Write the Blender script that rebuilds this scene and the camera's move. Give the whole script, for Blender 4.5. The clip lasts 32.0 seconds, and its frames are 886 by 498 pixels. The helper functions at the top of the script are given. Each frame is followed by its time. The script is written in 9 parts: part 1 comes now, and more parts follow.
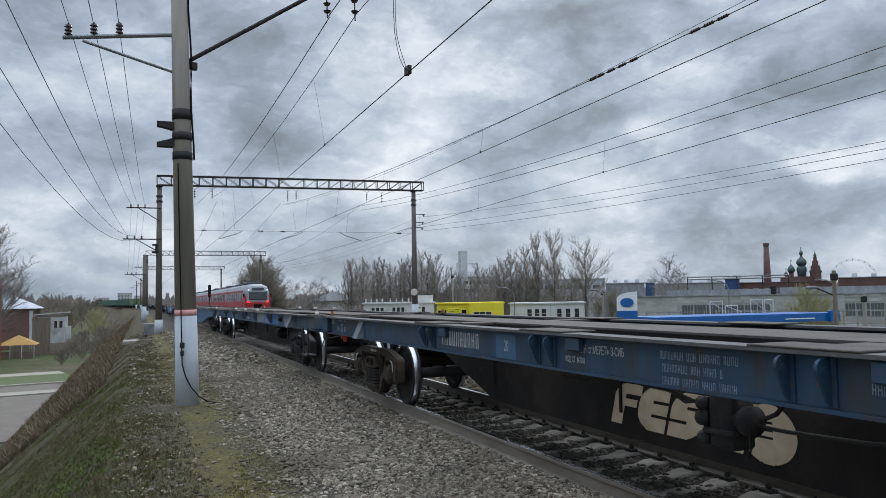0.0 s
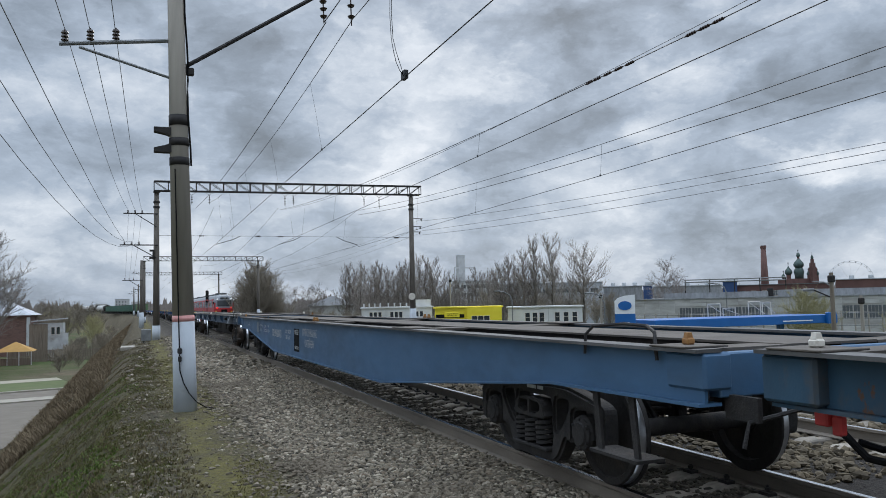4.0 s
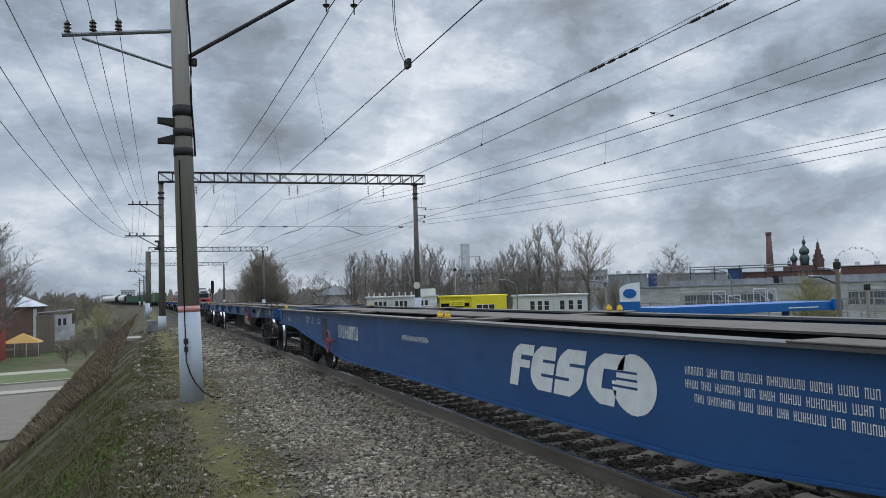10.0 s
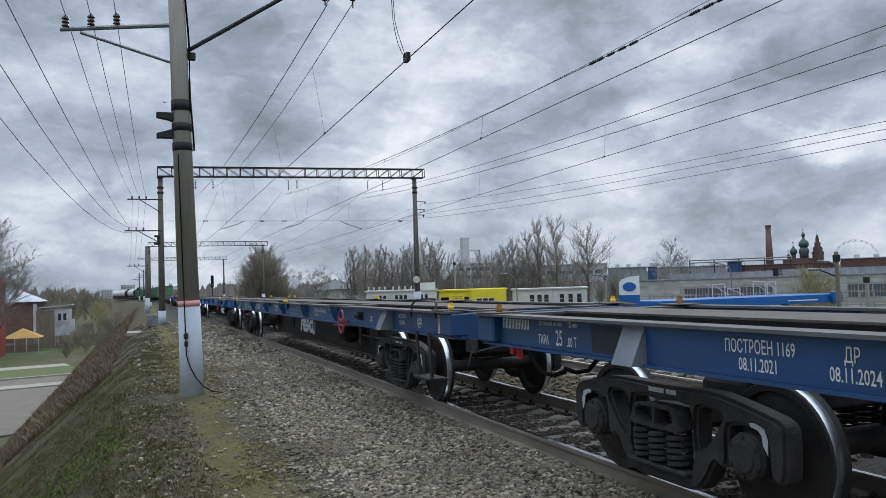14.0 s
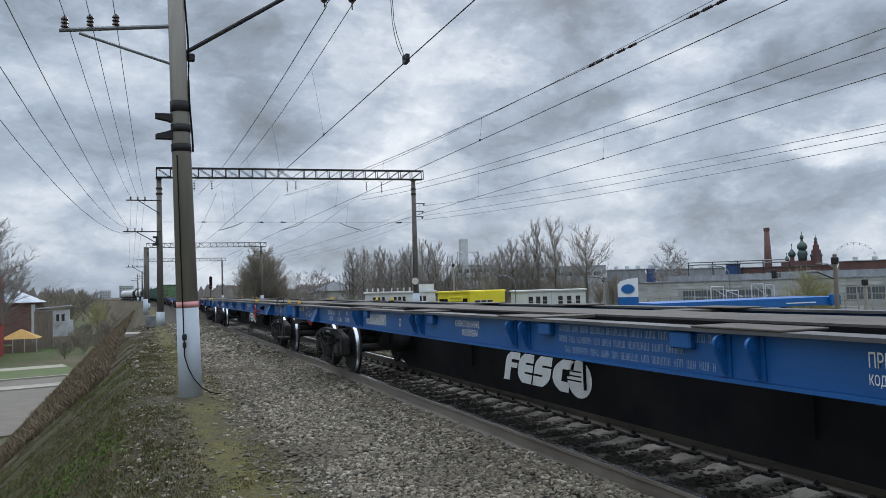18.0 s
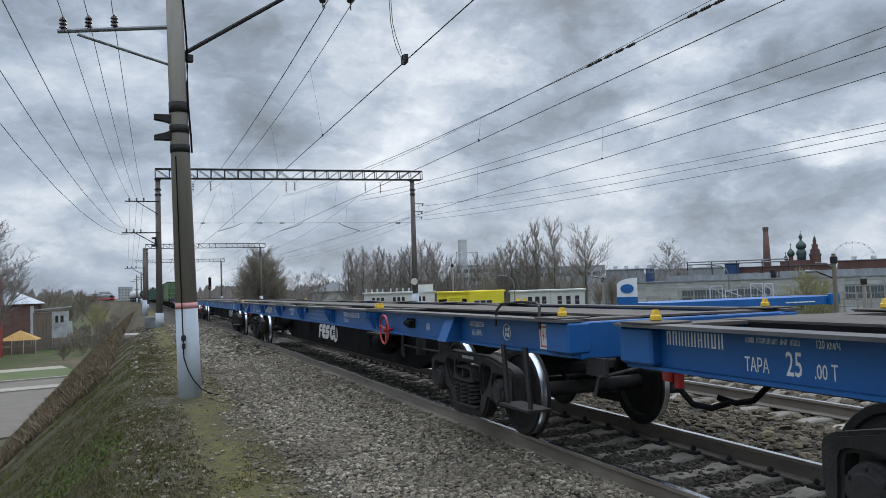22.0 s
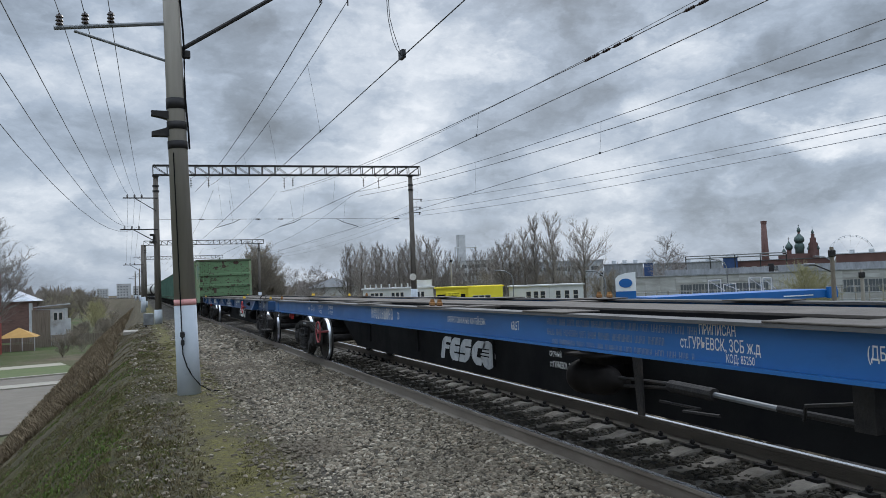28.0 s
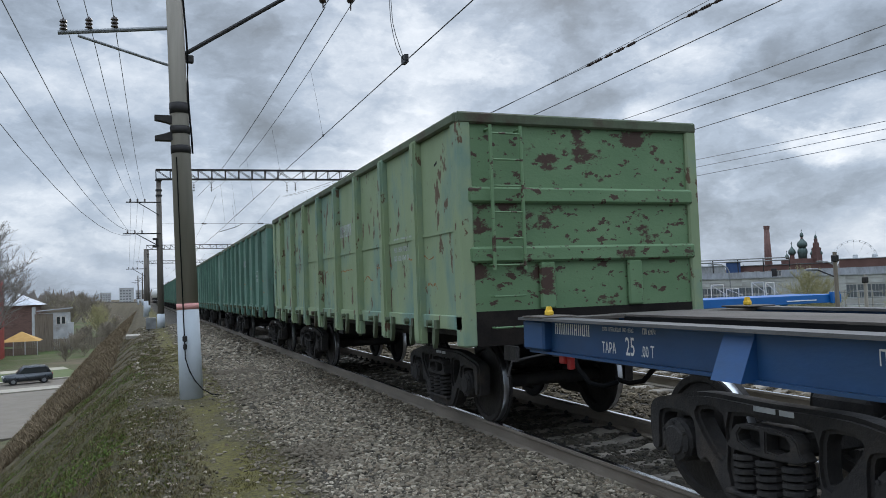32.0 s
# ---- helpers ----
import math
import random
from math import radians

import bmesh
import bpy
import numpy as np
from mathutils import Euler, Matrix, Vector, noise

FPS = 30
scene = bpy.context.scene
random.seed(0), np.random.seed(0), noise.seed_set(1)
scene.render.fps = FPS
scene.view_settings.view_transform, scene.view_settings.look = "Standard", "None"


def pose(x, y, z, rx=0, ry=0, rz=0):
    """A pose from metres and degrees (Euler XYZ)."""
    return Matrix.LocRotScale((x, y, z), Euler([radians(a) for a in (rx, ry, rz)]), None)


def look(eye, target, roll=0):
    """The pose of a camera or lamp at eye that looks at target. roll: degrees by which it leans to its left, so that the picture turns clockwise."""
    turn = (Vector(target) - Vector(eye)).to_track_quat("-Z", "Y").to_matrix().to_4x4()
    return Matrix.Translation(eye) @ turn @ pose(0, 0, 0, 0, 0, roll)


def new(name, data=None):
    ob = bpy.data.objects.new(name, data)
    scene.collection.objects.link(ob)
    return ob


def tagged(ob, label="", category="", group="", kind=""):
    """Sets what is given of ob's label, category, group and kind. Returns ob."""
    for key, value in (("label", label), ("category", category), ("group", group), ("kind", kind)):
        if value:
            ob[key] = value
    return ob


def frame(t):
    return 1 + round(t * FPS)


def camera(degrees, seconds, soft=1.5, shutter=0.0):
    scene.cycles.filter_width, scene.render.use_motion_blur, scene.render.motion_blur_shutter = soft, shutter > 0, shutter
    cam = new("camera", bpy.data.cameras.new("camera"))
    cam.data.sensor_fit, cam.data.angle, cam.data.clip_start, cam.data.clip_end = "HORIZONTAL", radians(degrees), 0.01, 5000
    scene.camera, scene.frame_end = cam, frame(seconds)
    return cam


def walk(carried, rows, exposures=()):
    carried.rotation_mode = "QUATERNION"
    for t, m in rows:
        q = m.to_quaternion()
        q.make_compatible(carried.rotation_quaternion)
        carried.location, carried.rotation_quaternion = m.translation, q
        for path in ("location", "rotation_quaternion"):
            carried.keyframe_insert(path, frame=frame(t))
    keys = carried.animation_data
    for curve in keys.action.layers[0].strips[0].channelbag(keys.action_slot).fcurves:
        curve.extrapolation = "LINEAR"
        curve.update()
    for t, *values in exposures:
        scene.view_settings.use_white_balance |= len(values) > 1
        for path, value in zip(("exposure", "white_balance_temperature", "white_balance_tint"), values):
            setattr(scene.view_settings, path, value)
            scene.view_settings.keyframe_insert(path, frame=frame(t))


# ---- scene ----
# Metres; x across the tracks, y along them, z up from the top of the rails.
EYE = 1.68
TRACKS = (4.825, 9.25, 15.0)      # axes of the three tracks
LOW = -6.5                        # the land beside the embankment

cam = camera(59.41, 32.0, soft=0.9)
LOOKS = [
    (0, 93.65, 0.97, -21.26), (0.5, 93.66, 1.01, -21.24), (1, 93.65, 1.08, -21.22), (1.5, 93.66, 1.15, -21.24), (2, 93.70, 1.20, -21.27), 
    (2.5, 93.78, 1.24, -21.33), (3, 93.88, 1.27, -21.39), (3.5, 93.96, 1.30, -21.43), (5.5, 93.78, 1.34, -21.22), (6, 93.64, 1.49, -21.19), 
    (6.5, 93.53, 1.63, -21.17), (7, 93.44, 1.75, -21.16), (7.5, 93.38, 1.79, -21.16), (8, 93.31, 1.77, -21.14), (8.5, 93.24, 1.73, -21.12), 
    (9, 93.20, 1.67, -21.10), (9.5, 93.17, 1.63, -21.08), (10, 93.15, 1.65, -21.06), (10.5, 93.13, 1.65, -21.05), (11, 93.09, 1.67, -21.04), 
    (11.5, 93.04, 1.69, -21.03), (12, 92.96, 1.70, -21.03), (12.5, 92.85, 1.75, -21.01), (13, 92.73, 1.81, -21.02), (13.5, 92.68, 1.83, -21.05), 
    (14, 92.70, 1.82, -21.08), (14.5, 92.74, 1.78, -21.10), (16.5, 92.66, 1.63, -21.16), (17, 92.70, 1.65, -21.16), (17.5, 92.77, 1.67, -21.17), 
    (18, 92.82, 1.69, -21.18), (18.5, 92.84, 1.70, -21.21), (19, 92.84, 1.71, -21.24), (19.5, 92.84, 1.71, -21.26), (20, 92.84, 1.73, -21.26), 
    (20.5, 92.85, 1.76, -21.25), (21, 92.85, 1.78, -21.24), (21.5, 92.84, 1.81, -21.24), (22, 92.84, 1.84, -21.24), (22.5, 92.88, 1.88, -21.24), 
    (23, 92.93, 1.91, -21.23), (23.5, 92.97, 1.94, -21.21), (24, 92.96, 1.96, -21.18), (24.5, 92.89, 1.99, -21.15), (25, 92.79, 2.01, -21.14), 
    (25.5, 92.68, 2.06, -21.13), (27.5, 92.54, 2.15, -21.30), (28, 92.49, 2.12, -21.34), (28.5, 92.46, 2.08, -21.36), (29, 92.46, 2.04, -21.34), 
    (29.5, 92.51, 2.03, -21.29), (30, 92.60, 2.01, -21.24), (30.5, 92.71, 2.03, -21.20), (31, 92.79, 2.04, -21.17), (31.5, 92.83, 2.03, -21.16), 
    (32, 92.83, 2.04, -21.16),
]
walk(cam, [(t, pose(0, 0, EYE, rx, ry, rz)) for t, rx, ry, rz in LOOKS], exposures=((0, 0.0), (4, 0.0), (6, -0.05), (10, -0.05), (12, 0.0), (31, 0.02), (32, 0.15)))

# ---- world and light ----
world = bpy.data.worlds.new("overcast_sky")
scene.world = world
world.use_nodes = True


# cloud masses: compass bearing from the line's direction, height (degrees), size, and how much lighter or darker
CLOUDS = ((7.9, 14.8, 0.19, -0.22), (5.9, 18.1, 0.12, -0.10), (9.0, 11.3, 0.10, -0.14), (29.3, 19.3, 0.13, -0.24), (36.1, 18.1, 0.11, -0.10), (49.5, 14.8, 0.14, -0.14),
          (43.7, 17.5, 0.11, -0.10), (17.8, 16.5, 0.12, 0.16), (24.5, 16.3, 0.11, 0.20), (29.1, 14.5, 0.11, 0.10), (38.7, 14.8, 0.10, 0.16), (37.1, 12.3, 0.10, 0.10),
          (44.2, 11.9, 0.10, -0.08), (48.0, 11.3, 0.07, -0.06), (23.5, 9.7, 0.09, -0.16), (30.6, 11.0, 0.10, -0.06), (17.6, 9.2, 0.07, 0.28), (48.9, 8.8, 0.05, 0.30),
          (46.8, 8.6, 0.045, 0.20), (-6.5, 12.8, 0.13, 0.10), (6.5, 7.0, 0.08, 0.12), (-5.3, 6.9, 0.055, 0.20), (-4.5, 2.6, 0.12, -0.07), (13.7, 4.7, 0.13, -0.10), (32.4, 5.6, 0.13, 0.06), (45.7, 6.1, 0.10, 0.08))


def sky_nodes():
    nt = world.node_tree
    n, link = nt.nodes, nt.links
    n.clear()
    out = n.new("ShaderNodeOutputWorld")
    bg = n.new("ShaderNodeBackground")
    sky = n.new("ShaderNodeTexSky")
    sky.sky_type = "NISHITA"
    sky.sun_disc = False
    sky.sun_elevation, sky.sun_rotation = radians(38), radians(25)
    sky.air_density, sky.dust_density = 1.0, 2.0
    co = n.new("ShaderNodeTexCoord")
    sep = n.new("ShaderNodeSeparateXYZ")
    link.new(co.outputs["Generated"], sep.inputs[0])
    # clouds are drawn out sideways towards the horizon
    squash = (1.0, 1.0, 1.9)
    flat = n.new("ShaderNodeMapping")
    flat.inputs["Scale"].default_value = squash
    link.new(co.outputs["Generated"], flat.inputs["Vector"])

    def math_node(kind, a, b):
        x = n.new("ShaderNodeMath")
        x.operation = kind
        for i, val in enumerate((a, b)):
            if isinstance(val, (int, float)):
                x.inputs[i].default_value = val
            else:
                link.new(val, x.inputs[i])
        return x.outputs[0]

    def cloud(scale, detail, rough, shift, distort, key="Fac"):
        m = n.new("ShaderNodeMapping")
        m.inputs["Location"].default_value = shift
        link.new(flat.outputs[0], m.inputs["Vector"])
        t = n.new("ShaderNodeTexNoise")
        t.inputs["Scale"].default_value = scale
        t.inputs["Detail"].default_value = detail
        t.inputs["Roughness"].default_value = rough
        t.inputs["Distortion"].default_value = distort
        link.new(m.outputs[0], t.inputs["Vector"])
        return t.outputs[key]

    # ragged edges: the masses are pushed about by a noise
    push = n.new("ShaderNodeVectorMath")
    push.operation = "MULTIPLY_ADD"
    link.new(cloud(7.0, 6, 0.62, (3.1, 0.4, 8.0), 0.0, "Color"), push.inputs[0])
    push.inputs[1].default_value = (0.22, 0.22, 0.22)
    push.inputs[2].default_value = (-0.11, -0.11, -0.11)
    moved = n.new("ShaderNodeVectorMath")
    link.new(flat.outputs[0], moved.inputs[0])
    link.new(push.outputs[0], moved.inputs[1])
    total = math_node("ADD", math_node("MULTIPLY", cloud(5.0, 7, 0.52, (2.4, 9.2, 1.6), 0.1), 0.95), 0.188)
    puffs = n.new("ShaderNodeTexVoronoi")
    puffs.feature = "SMOOTH_F1"
    puffs.inputs["Scale"].default_value = 8.0
    puffs.inputs["Detail"].default_value = 4.0
    puffs.inputs["Roughness"].default_value = 0.55
    puffs.inputs["Smoothness"].default_value = 0.6
    link.new(moved.outputs[0], puffs.inputs["Vector"])
    total = math_node("SUBTRACT", total, math_node("MULTIPLY", math_node("SUBTRACT", puffs.outputs["Distance"], 0.45), 0.32))
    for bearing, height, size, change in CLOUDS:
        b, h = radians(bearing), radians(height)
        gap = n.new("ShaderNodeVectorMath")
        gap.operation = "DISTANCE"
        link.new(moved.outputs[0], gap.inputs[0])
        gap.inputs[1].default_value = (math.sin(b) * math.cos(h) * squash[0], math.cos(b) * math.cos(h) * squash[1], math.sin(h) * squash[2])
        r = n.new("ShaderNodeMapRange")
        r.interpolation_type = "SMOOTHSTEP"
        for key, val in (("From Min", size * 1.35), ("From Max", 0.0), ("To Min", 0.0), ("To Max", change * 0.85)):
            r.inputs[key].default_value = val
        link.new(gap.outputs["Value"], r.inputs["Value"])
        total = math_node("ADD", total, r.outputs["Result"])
    ramp = n.new("ShaderNodeValToRGB")
    r = ramp.color_ramp
    r.elements[0].position, r.elements[0].color = 0.14, (0.185, 0.222, 0.268, 1)
    r.elements[1].position, r.elements[1].color = 0.88, (0.86, 0.90, 0.96, 1)
    for pos, col in ((0.30, (0.268, 0.325, 0.402, 1)), (0.46, (0.385, 0.462, 0.570, 1)), (0.60, (0.55, 0.62, 0.715, 1)), (0.72, (0.70, 0.76, 0.84, 1))):
        e = r.elements.new(pos)
        e.color = col
    link.new(total, ramp.inputs[0])
    # a thin share of open sky shows through the clouds
    dim = n.new("ShaderNodeMix")
    dim.data_type = "RGBA"
    dim.blend_type = "ADD"
    dim.inputs["Factor"].default_value = 0.004
    link.new(ramp.outputs[0], dim.inputs["A"])
    link.new(sky.outputs[0], dim.inputs["B"])
    link.new(dim.outputs["Result"], bg.inputs["Color"])
    # a cloudy sky is brightest overhead
    high = n.new("ShaderNodeMapRange")
    high.interpolation_type = "SMOOTHSTEP"
    for key, val in (("From Min", 0.38), ("From Max", 1.0), ("To Min", 1.0), ("To Max", 4.4)):
        high.inputs[key].default_value = val
    link.new(sep.outputs["Z"], high.inputs["Value"])
    link.new(high.outputs[0], bg.inputs["Strength"])
    link.new(bg.outputs[0], out.inputs["Surface"])


sky_nodes()
sun = new("sun", bpy.data.lights.new("sun", "SUN"))
sun.data.energy, sun.data.angle, sun.data.color = 0.75, radians(25), (1.0, 0.96, 0.9)
sun.matrix_world = look((0, 0, 50), (-10, -24, 28))


# ---- materials ----
def material(name, c1, c2, scale=3.0, rough=0.75, metal=0.0, bump=0.25, grain=60.0, dirt=None, spread=1.2, amount=0.45,
             soft=0.12, stretch=(1, 1, 1), vary=0.0, spec=0.5, chips=None):
    """Two tones by one noise, stains by a second, relief by a third. vary: a tone of its own for each object."""
    m = bpy.data.materials.new(name)
    m.use_nodes = True
    nt = m.node_tree
    n, link = nt.nodes, nt.links
    b = n["Principled BSDF"]
    b.inputs["Roughness"].default_value = rough
    b.inputs["Metallic"].default_value = metal
    b.inputs["Specular IOR Level"].default_value = spec
    co = n.new("ShaderNodeTexCoord")
    mp = n.new("ShaderNodeMapping")
    mp.inputs["Scale"].default_value = stretch
    link.new(co.outputs["Object"], mp.inputs["Vector"])
    info = n.new("ShaderNodeObjectInfo")
    mul = n.new("ShaderNodeMath")
    mul.operation = "MULTIPLY"
    mul.inputs[1].default_value = 37.0
    link.new(info.outputs["Random"], mul.inputs[0])
    add = n.new("ShaderNodeVectorMath")
    link.new(mp.outputs[0], add.inputs[0])
    link.new(mul.outputs[0], add.inputs[1])

    def tex(s, detail, rgh=0.55):
        t = n.new("ShaderNodeTexNoise")
        t.inputs["Scale"].default_value = s
        t.inputs["Detail"].default_value = detail
        t.inputs["Roughness"].default_value = rgh
        link.new(add.outputs[0], t.inputs["Vector"])
        return t.outputs["Fac"]

    def ramp(fac, a, z):
        r = n.new("ShaderNodeMapRange")
        r.inputs["From Min"].default_value = a
        r.inputs["From Max"].default_value = z
        link.new(fac, r.inputs["Value"])
        return r.outputs["Result"]

    def blend(fac, a, z, kind="MIX"):
        x = n.new("ShaderNodeMix")
        x.data_type = "RGBA"
        x.blend_type = kind
        for key, val in (("Factor", fac), ("A", a), ("B", z)):
            if isinstance(val, (int, float)):
                x.inputs[key].default_value = val
            elif isinstance(val, tuple):
                x.inputs[key].default_value = (*val, 1)
            else:
                link.new(val, x.inputs[key])
        return x.outputs["Result"]

    col = blend(ramp(tex(scale, 6), 0.3, 0.7), c1, c2)
    if dirt:
        edge = 1 - amount
        col = blend(ramp(tex(spread, 8, 0.65), edge - soft + 0.05, edge + soft + 0.05), col, dirt)
    if chips:
        tone, size, share = chips
        col = blend(ramp(tex(size, 6, 0.6), 1 - share - 0.015, 1 - share + 0.015), col, tone)
    if vary:
        g = n.new("ShaderNodeMapRange")
        g.inputs["To Min"].default_value, g.inputs["To Max"].default_value = 1 - vary, 1 + vary
        link.new(info.outputs["Random"], g.inputs["Value"])
        v = n.new("ShaderNodeVectorMath")
        v.operation = "SCALE"
        link.new(col, v.inputs[0])
        link.new(g.outputs[0], v.inputs["Scale"])
        col = v.outputs[0]
    link.new(col, b.inputs["Base Color"])
    if bump:
        bp = n.new("ShaderNodeBump")
        bp.inputs["Strength"].default_value = bump
        bp.inputs["Distance"].default_value = 0.02
        link.new(tex(grain, 4), bp.inputs["Height"])
        link.new(bp.outputs[0], b.inputs["Normal"])
    rr = n.new("ShaderNodeMapRange")
    rr.inputs["To Min"].default_value, rr.inputs["To Max"].default_value = max(0.05, rough - 0.12), min(1, rough + 0.12)
    link.new(tex(scale * 2.3, 3), rr.inputs["Value"])
    link.new(rr.outputs[0], b.inputs["Roughness"])
    return m


def island_tones(name, tones, rough=0.9, bump=0.3, grain=50, big=None):
    """A tone for each loose piece of a mesh, from a short row of colours; big: a wide patch tone."""
    m = bpy.data.materials.new(name)
    m.use_nodes = True
    nt = m.node_tree
    n, link = nt.nodes, nt.links
    b = n["Principled BSDF"]
    b.inputs["Roughness"].default_value = rough
    b.inputs["Specular IOR Level"].default_value = 0.3
    geo = n.new("ShaderNodeNewGeometry")
    ramp = n.new("ShaderNodeValToRGB")
    els = ramp.color_ramp.elements
    for i, c in enumerate(tones):
        pos = i / (len(tones) - 1)
        e = els[0] if i == 0 else els[-1] if i == len(tones) - 1 else els.new(pos)
        e.position, e.color = pos, (*c, 1)
    link.new(geo.outputs["Random Per Island"], ramp.inputs[0])
    col = ramp.outputs[0]
    co = n.new("ShaderNodeTexCoord")
    if big:
        t = n.new("ShaderNodeTexNoise")
        t.inputs["Scale"].default_value = 0.55
        t.inputs["Detail"].default_value = 4
        link.new(co.outputs["Object"], t.inputs["Vector"])
        r = n.new("ShaderNodeMapRange")
        r.inputs["From Min"].default_value, r.inputs["From Max"].default_value = 0.5, 0.68
        link.new(t.outputs["Fac"], r.inputs["Value"])
        x = n.new("ShaderNodeMix")
        x.data_type = "RGBA"
        link.new(r.outputs[0], x.inputs["Factor"])
        link.new(col, x.inputs["A"])
        x.inputs["B"].default_value = (*big, 1)
        col = x.outputs["Result"]
    link.new(col, b.inputs["Base Color"])
    t = n.new("ShaderNodeTexNoise")
    t.inputs["Scale"].default_value = grain
    link.new(co.outputs["Object"], t.inputs["Vector"])
    bp = n.new("ShaderNodeBump")
    bp.inputs["Strength"].default_value = bump
    bp.inputs["Distance"].default_value = 0.01
    link.new(t.outputs["Fac"], bp.inputs["Height"])
    link.new(bp.outputs[0], b.inputs["Normal"])
    return m


def glow(name, col, strength):
    m = bpy.data.materials.new(name)
    m.use_nodes = True
    b = m.node_tree.nodes["Principled BSDF"]
    b.inputs["Base Color"].default_value = (*col, 1)
    b.inputs["Emission Color"].default_value = (*col, 1)
    b.inputs["Emission Strength"].default_value = strength
    return m


def glass(name, tint, rough=0.08):
    m = bpy.data.materials.new(name)
    m.use_nodes = True
    b = m.node_tree.nodes["Principled BSDF"]
    b.inputs["Base Color"].default_value = (*tint, 1)
    b.inputs["Roughness"].default_value = rough
    b.inputs["Specular IOR Level"].default_value = 0.9
    return m


RUST = (0.10, 0.05, 0.03)
GRIME = (0.035, 0.033, 0.032)
STEEL_DARK = material("grimy_dark_steel", (0.0232, 0.0224, 0.02295), (0.0464, 0.042, 0.03915), 6, 0.75, 0.0, 0.4, 45, (0.07975, 0.0616, 0.0486), 2.5, 0.36, spec=0.22)
BLACK_PAINT = material("black_paint", (0.008, 0.008, 0.009), (0.015, 0.015, 0.015), 2, 0.8, 0, 0.12, 30, (0.018, 0.0165, 0.0155), 0.9, 0.36, spec=0.05)
BLACK_DUSTY = material("dusty_black_paint", (0.01188, 0.01023, 0.0096), (0.02112, 0.01798, 0.0162), 2, 0.7, 0, 0.2, 30, (0.04092, 0.03224, 0.027), 0.9, 0.42, spec=0.1)
RUST_STEEL = material("brown_dusty_steel", (0.040, 0.031, 0.025), (0.062, 0.048, 0.038), 5, 0.85, 0.0, 0.4, 45, (0.10, 0.072, 0.052), 2.2, 0.40, spec=0.15)
DECK = material("dusty_deck_steel", (0.06572, 0.055, 0.0459), (0.1113, 0.094, 0.0783), 2.2, 0.8, 0, 0.3, 40, (0.0371, 0.029, 0.0234), 0.8, 0.42)
FLANGE_TOP = material("worn_flange_top", (0.075, 0.072, 0.071), (0.125, 0.12, 0.117), 2.2, 0.7, 0, 0.2, 40, (0.045, 0.042, 0.042), 0.8, 0.45)
TREAD = material("polished_tread", (0.42, 0.43, 0.45), (0.60, 0.61, 0.63), 8, 0.33, 1.0, 0.05, 40)
WHEEL = material("wheel_steel", (0.0208, 0.01875, 0.018), (0.0364, 0.0325, 0.03), 5, 0.6, 0.1, 0.3, 30, (0.0715, 0.0525, 0.0408), 2.0, 0.33, spec=0.22)
RAIL_SIDE = material("rail_side", (0.161, 0.1366, 0.1104), (0.2381, 0.2013, 0.1612), 3, 0.75, 0.1, 0.3, 60, (0.09656, 0.0671, 0.04637), 1.4, 0.4, stretch=(1, 0.3, 1))
RAIL_TOP = material("rail_top", (0.62, 0.63, 0.65), (0.82, 0.83, 0.85), 3, 0.2, 1.0, 0.03, 60, stretch=(8, 0.2, 1))
SLEEPER = material("concrete_sleeper", (0.1674, 0.1476, 0.1236), (0.2769, 0.244, 0.2009), 5, 0.9, 0, 0.4, 70, (0.09012, 0.07564, 0.06072), 3.0, 0.46, vary=0.3)
CONCRETE = material("old_pole_concrete", (0.27, 0.243, 0.205), (0.345, 0.312, 0.265), 1.6, 0.9, 0, 0.35, 50, (0.20, 0.18, 0.152), 1.1, 0.36, 0.2, stretch=(3, 3, 0.25))
COLUMN = material("dark_weathered_column_concrete", (0.10, 0.086, 0.072), (0.145, 0.126, 0.106), 1.6, 0.9, 0, 0.35, 50, (0.06, 0.05, 0.042), 1.1, 0.42, stretch=(2, 2, 0.5))
POLE_PAINT = material("pale_blue_pole_paint", (0.40, 0.43, 0.465), (0.475, 0.505, 0.535), 2.5, 0.8, 0, 0.25, 50, (0.30, 0.31, 0.32), 1.5, 0.4)
PINK = material("faded_pink_band", (0.62, 0.27, 0.25), (0.70, 0.36, 0.33), 6, 0.8, 0, 0.2, 50)
IRON = material("dark_iron", (0.028, 0.027, 0.028), (0.05, 0.045, 0.042), 6, 0.65, 0.3, 0.2, 50, spec=0.22)
GALV = material("galvanised_steel", (0.16, 0.165, 0.17), (0.26, 0.265, 0.27), 4, 0.55, 0.5, 0.15, 50)
WIRE = material("wire", (0.018, 0.018, 0.019), (0.03, 0.03, 0.032), 3, 0.5, 0.4, 0)
WIRE_PALE = material("pale_wire", (0.16, 0.165, 0.18), (0.22, 0.225, 0.24), 3, 0.5, 0.4, 0)
PORCELAIN = material("brown_porcelain", (0.03, 0.018, 0.014), (0.05, 0.03, 0.022), 5, 0.2, 0, 0)
WHITE_MARK = material("white_stencil_paint", (0.62, 0.62, 0.60), (0.74, 0.74, 0.72), 9, 0.7, 0, 0.1, 40, (0.35, 0.37, 0.40), 6, 0.3)
TAN_MARK = material("dirty_tan_stencil_paint", (0.40, 0.30, 0.20), (0.52, 0.41, 0.29), 6, 0.75, 0, 0.1, 40, (0.20, 0.15, 0.11), 3, 0.35)
GREY_MARK = material("worn_grey_stencil_paint", (0.36, 0.37, 0.38), (0.50, 0.51, 0.52), 9, 0.75, 0, 0.1, 40, (0.16, 0.18, 0.21), 6, 0.42)
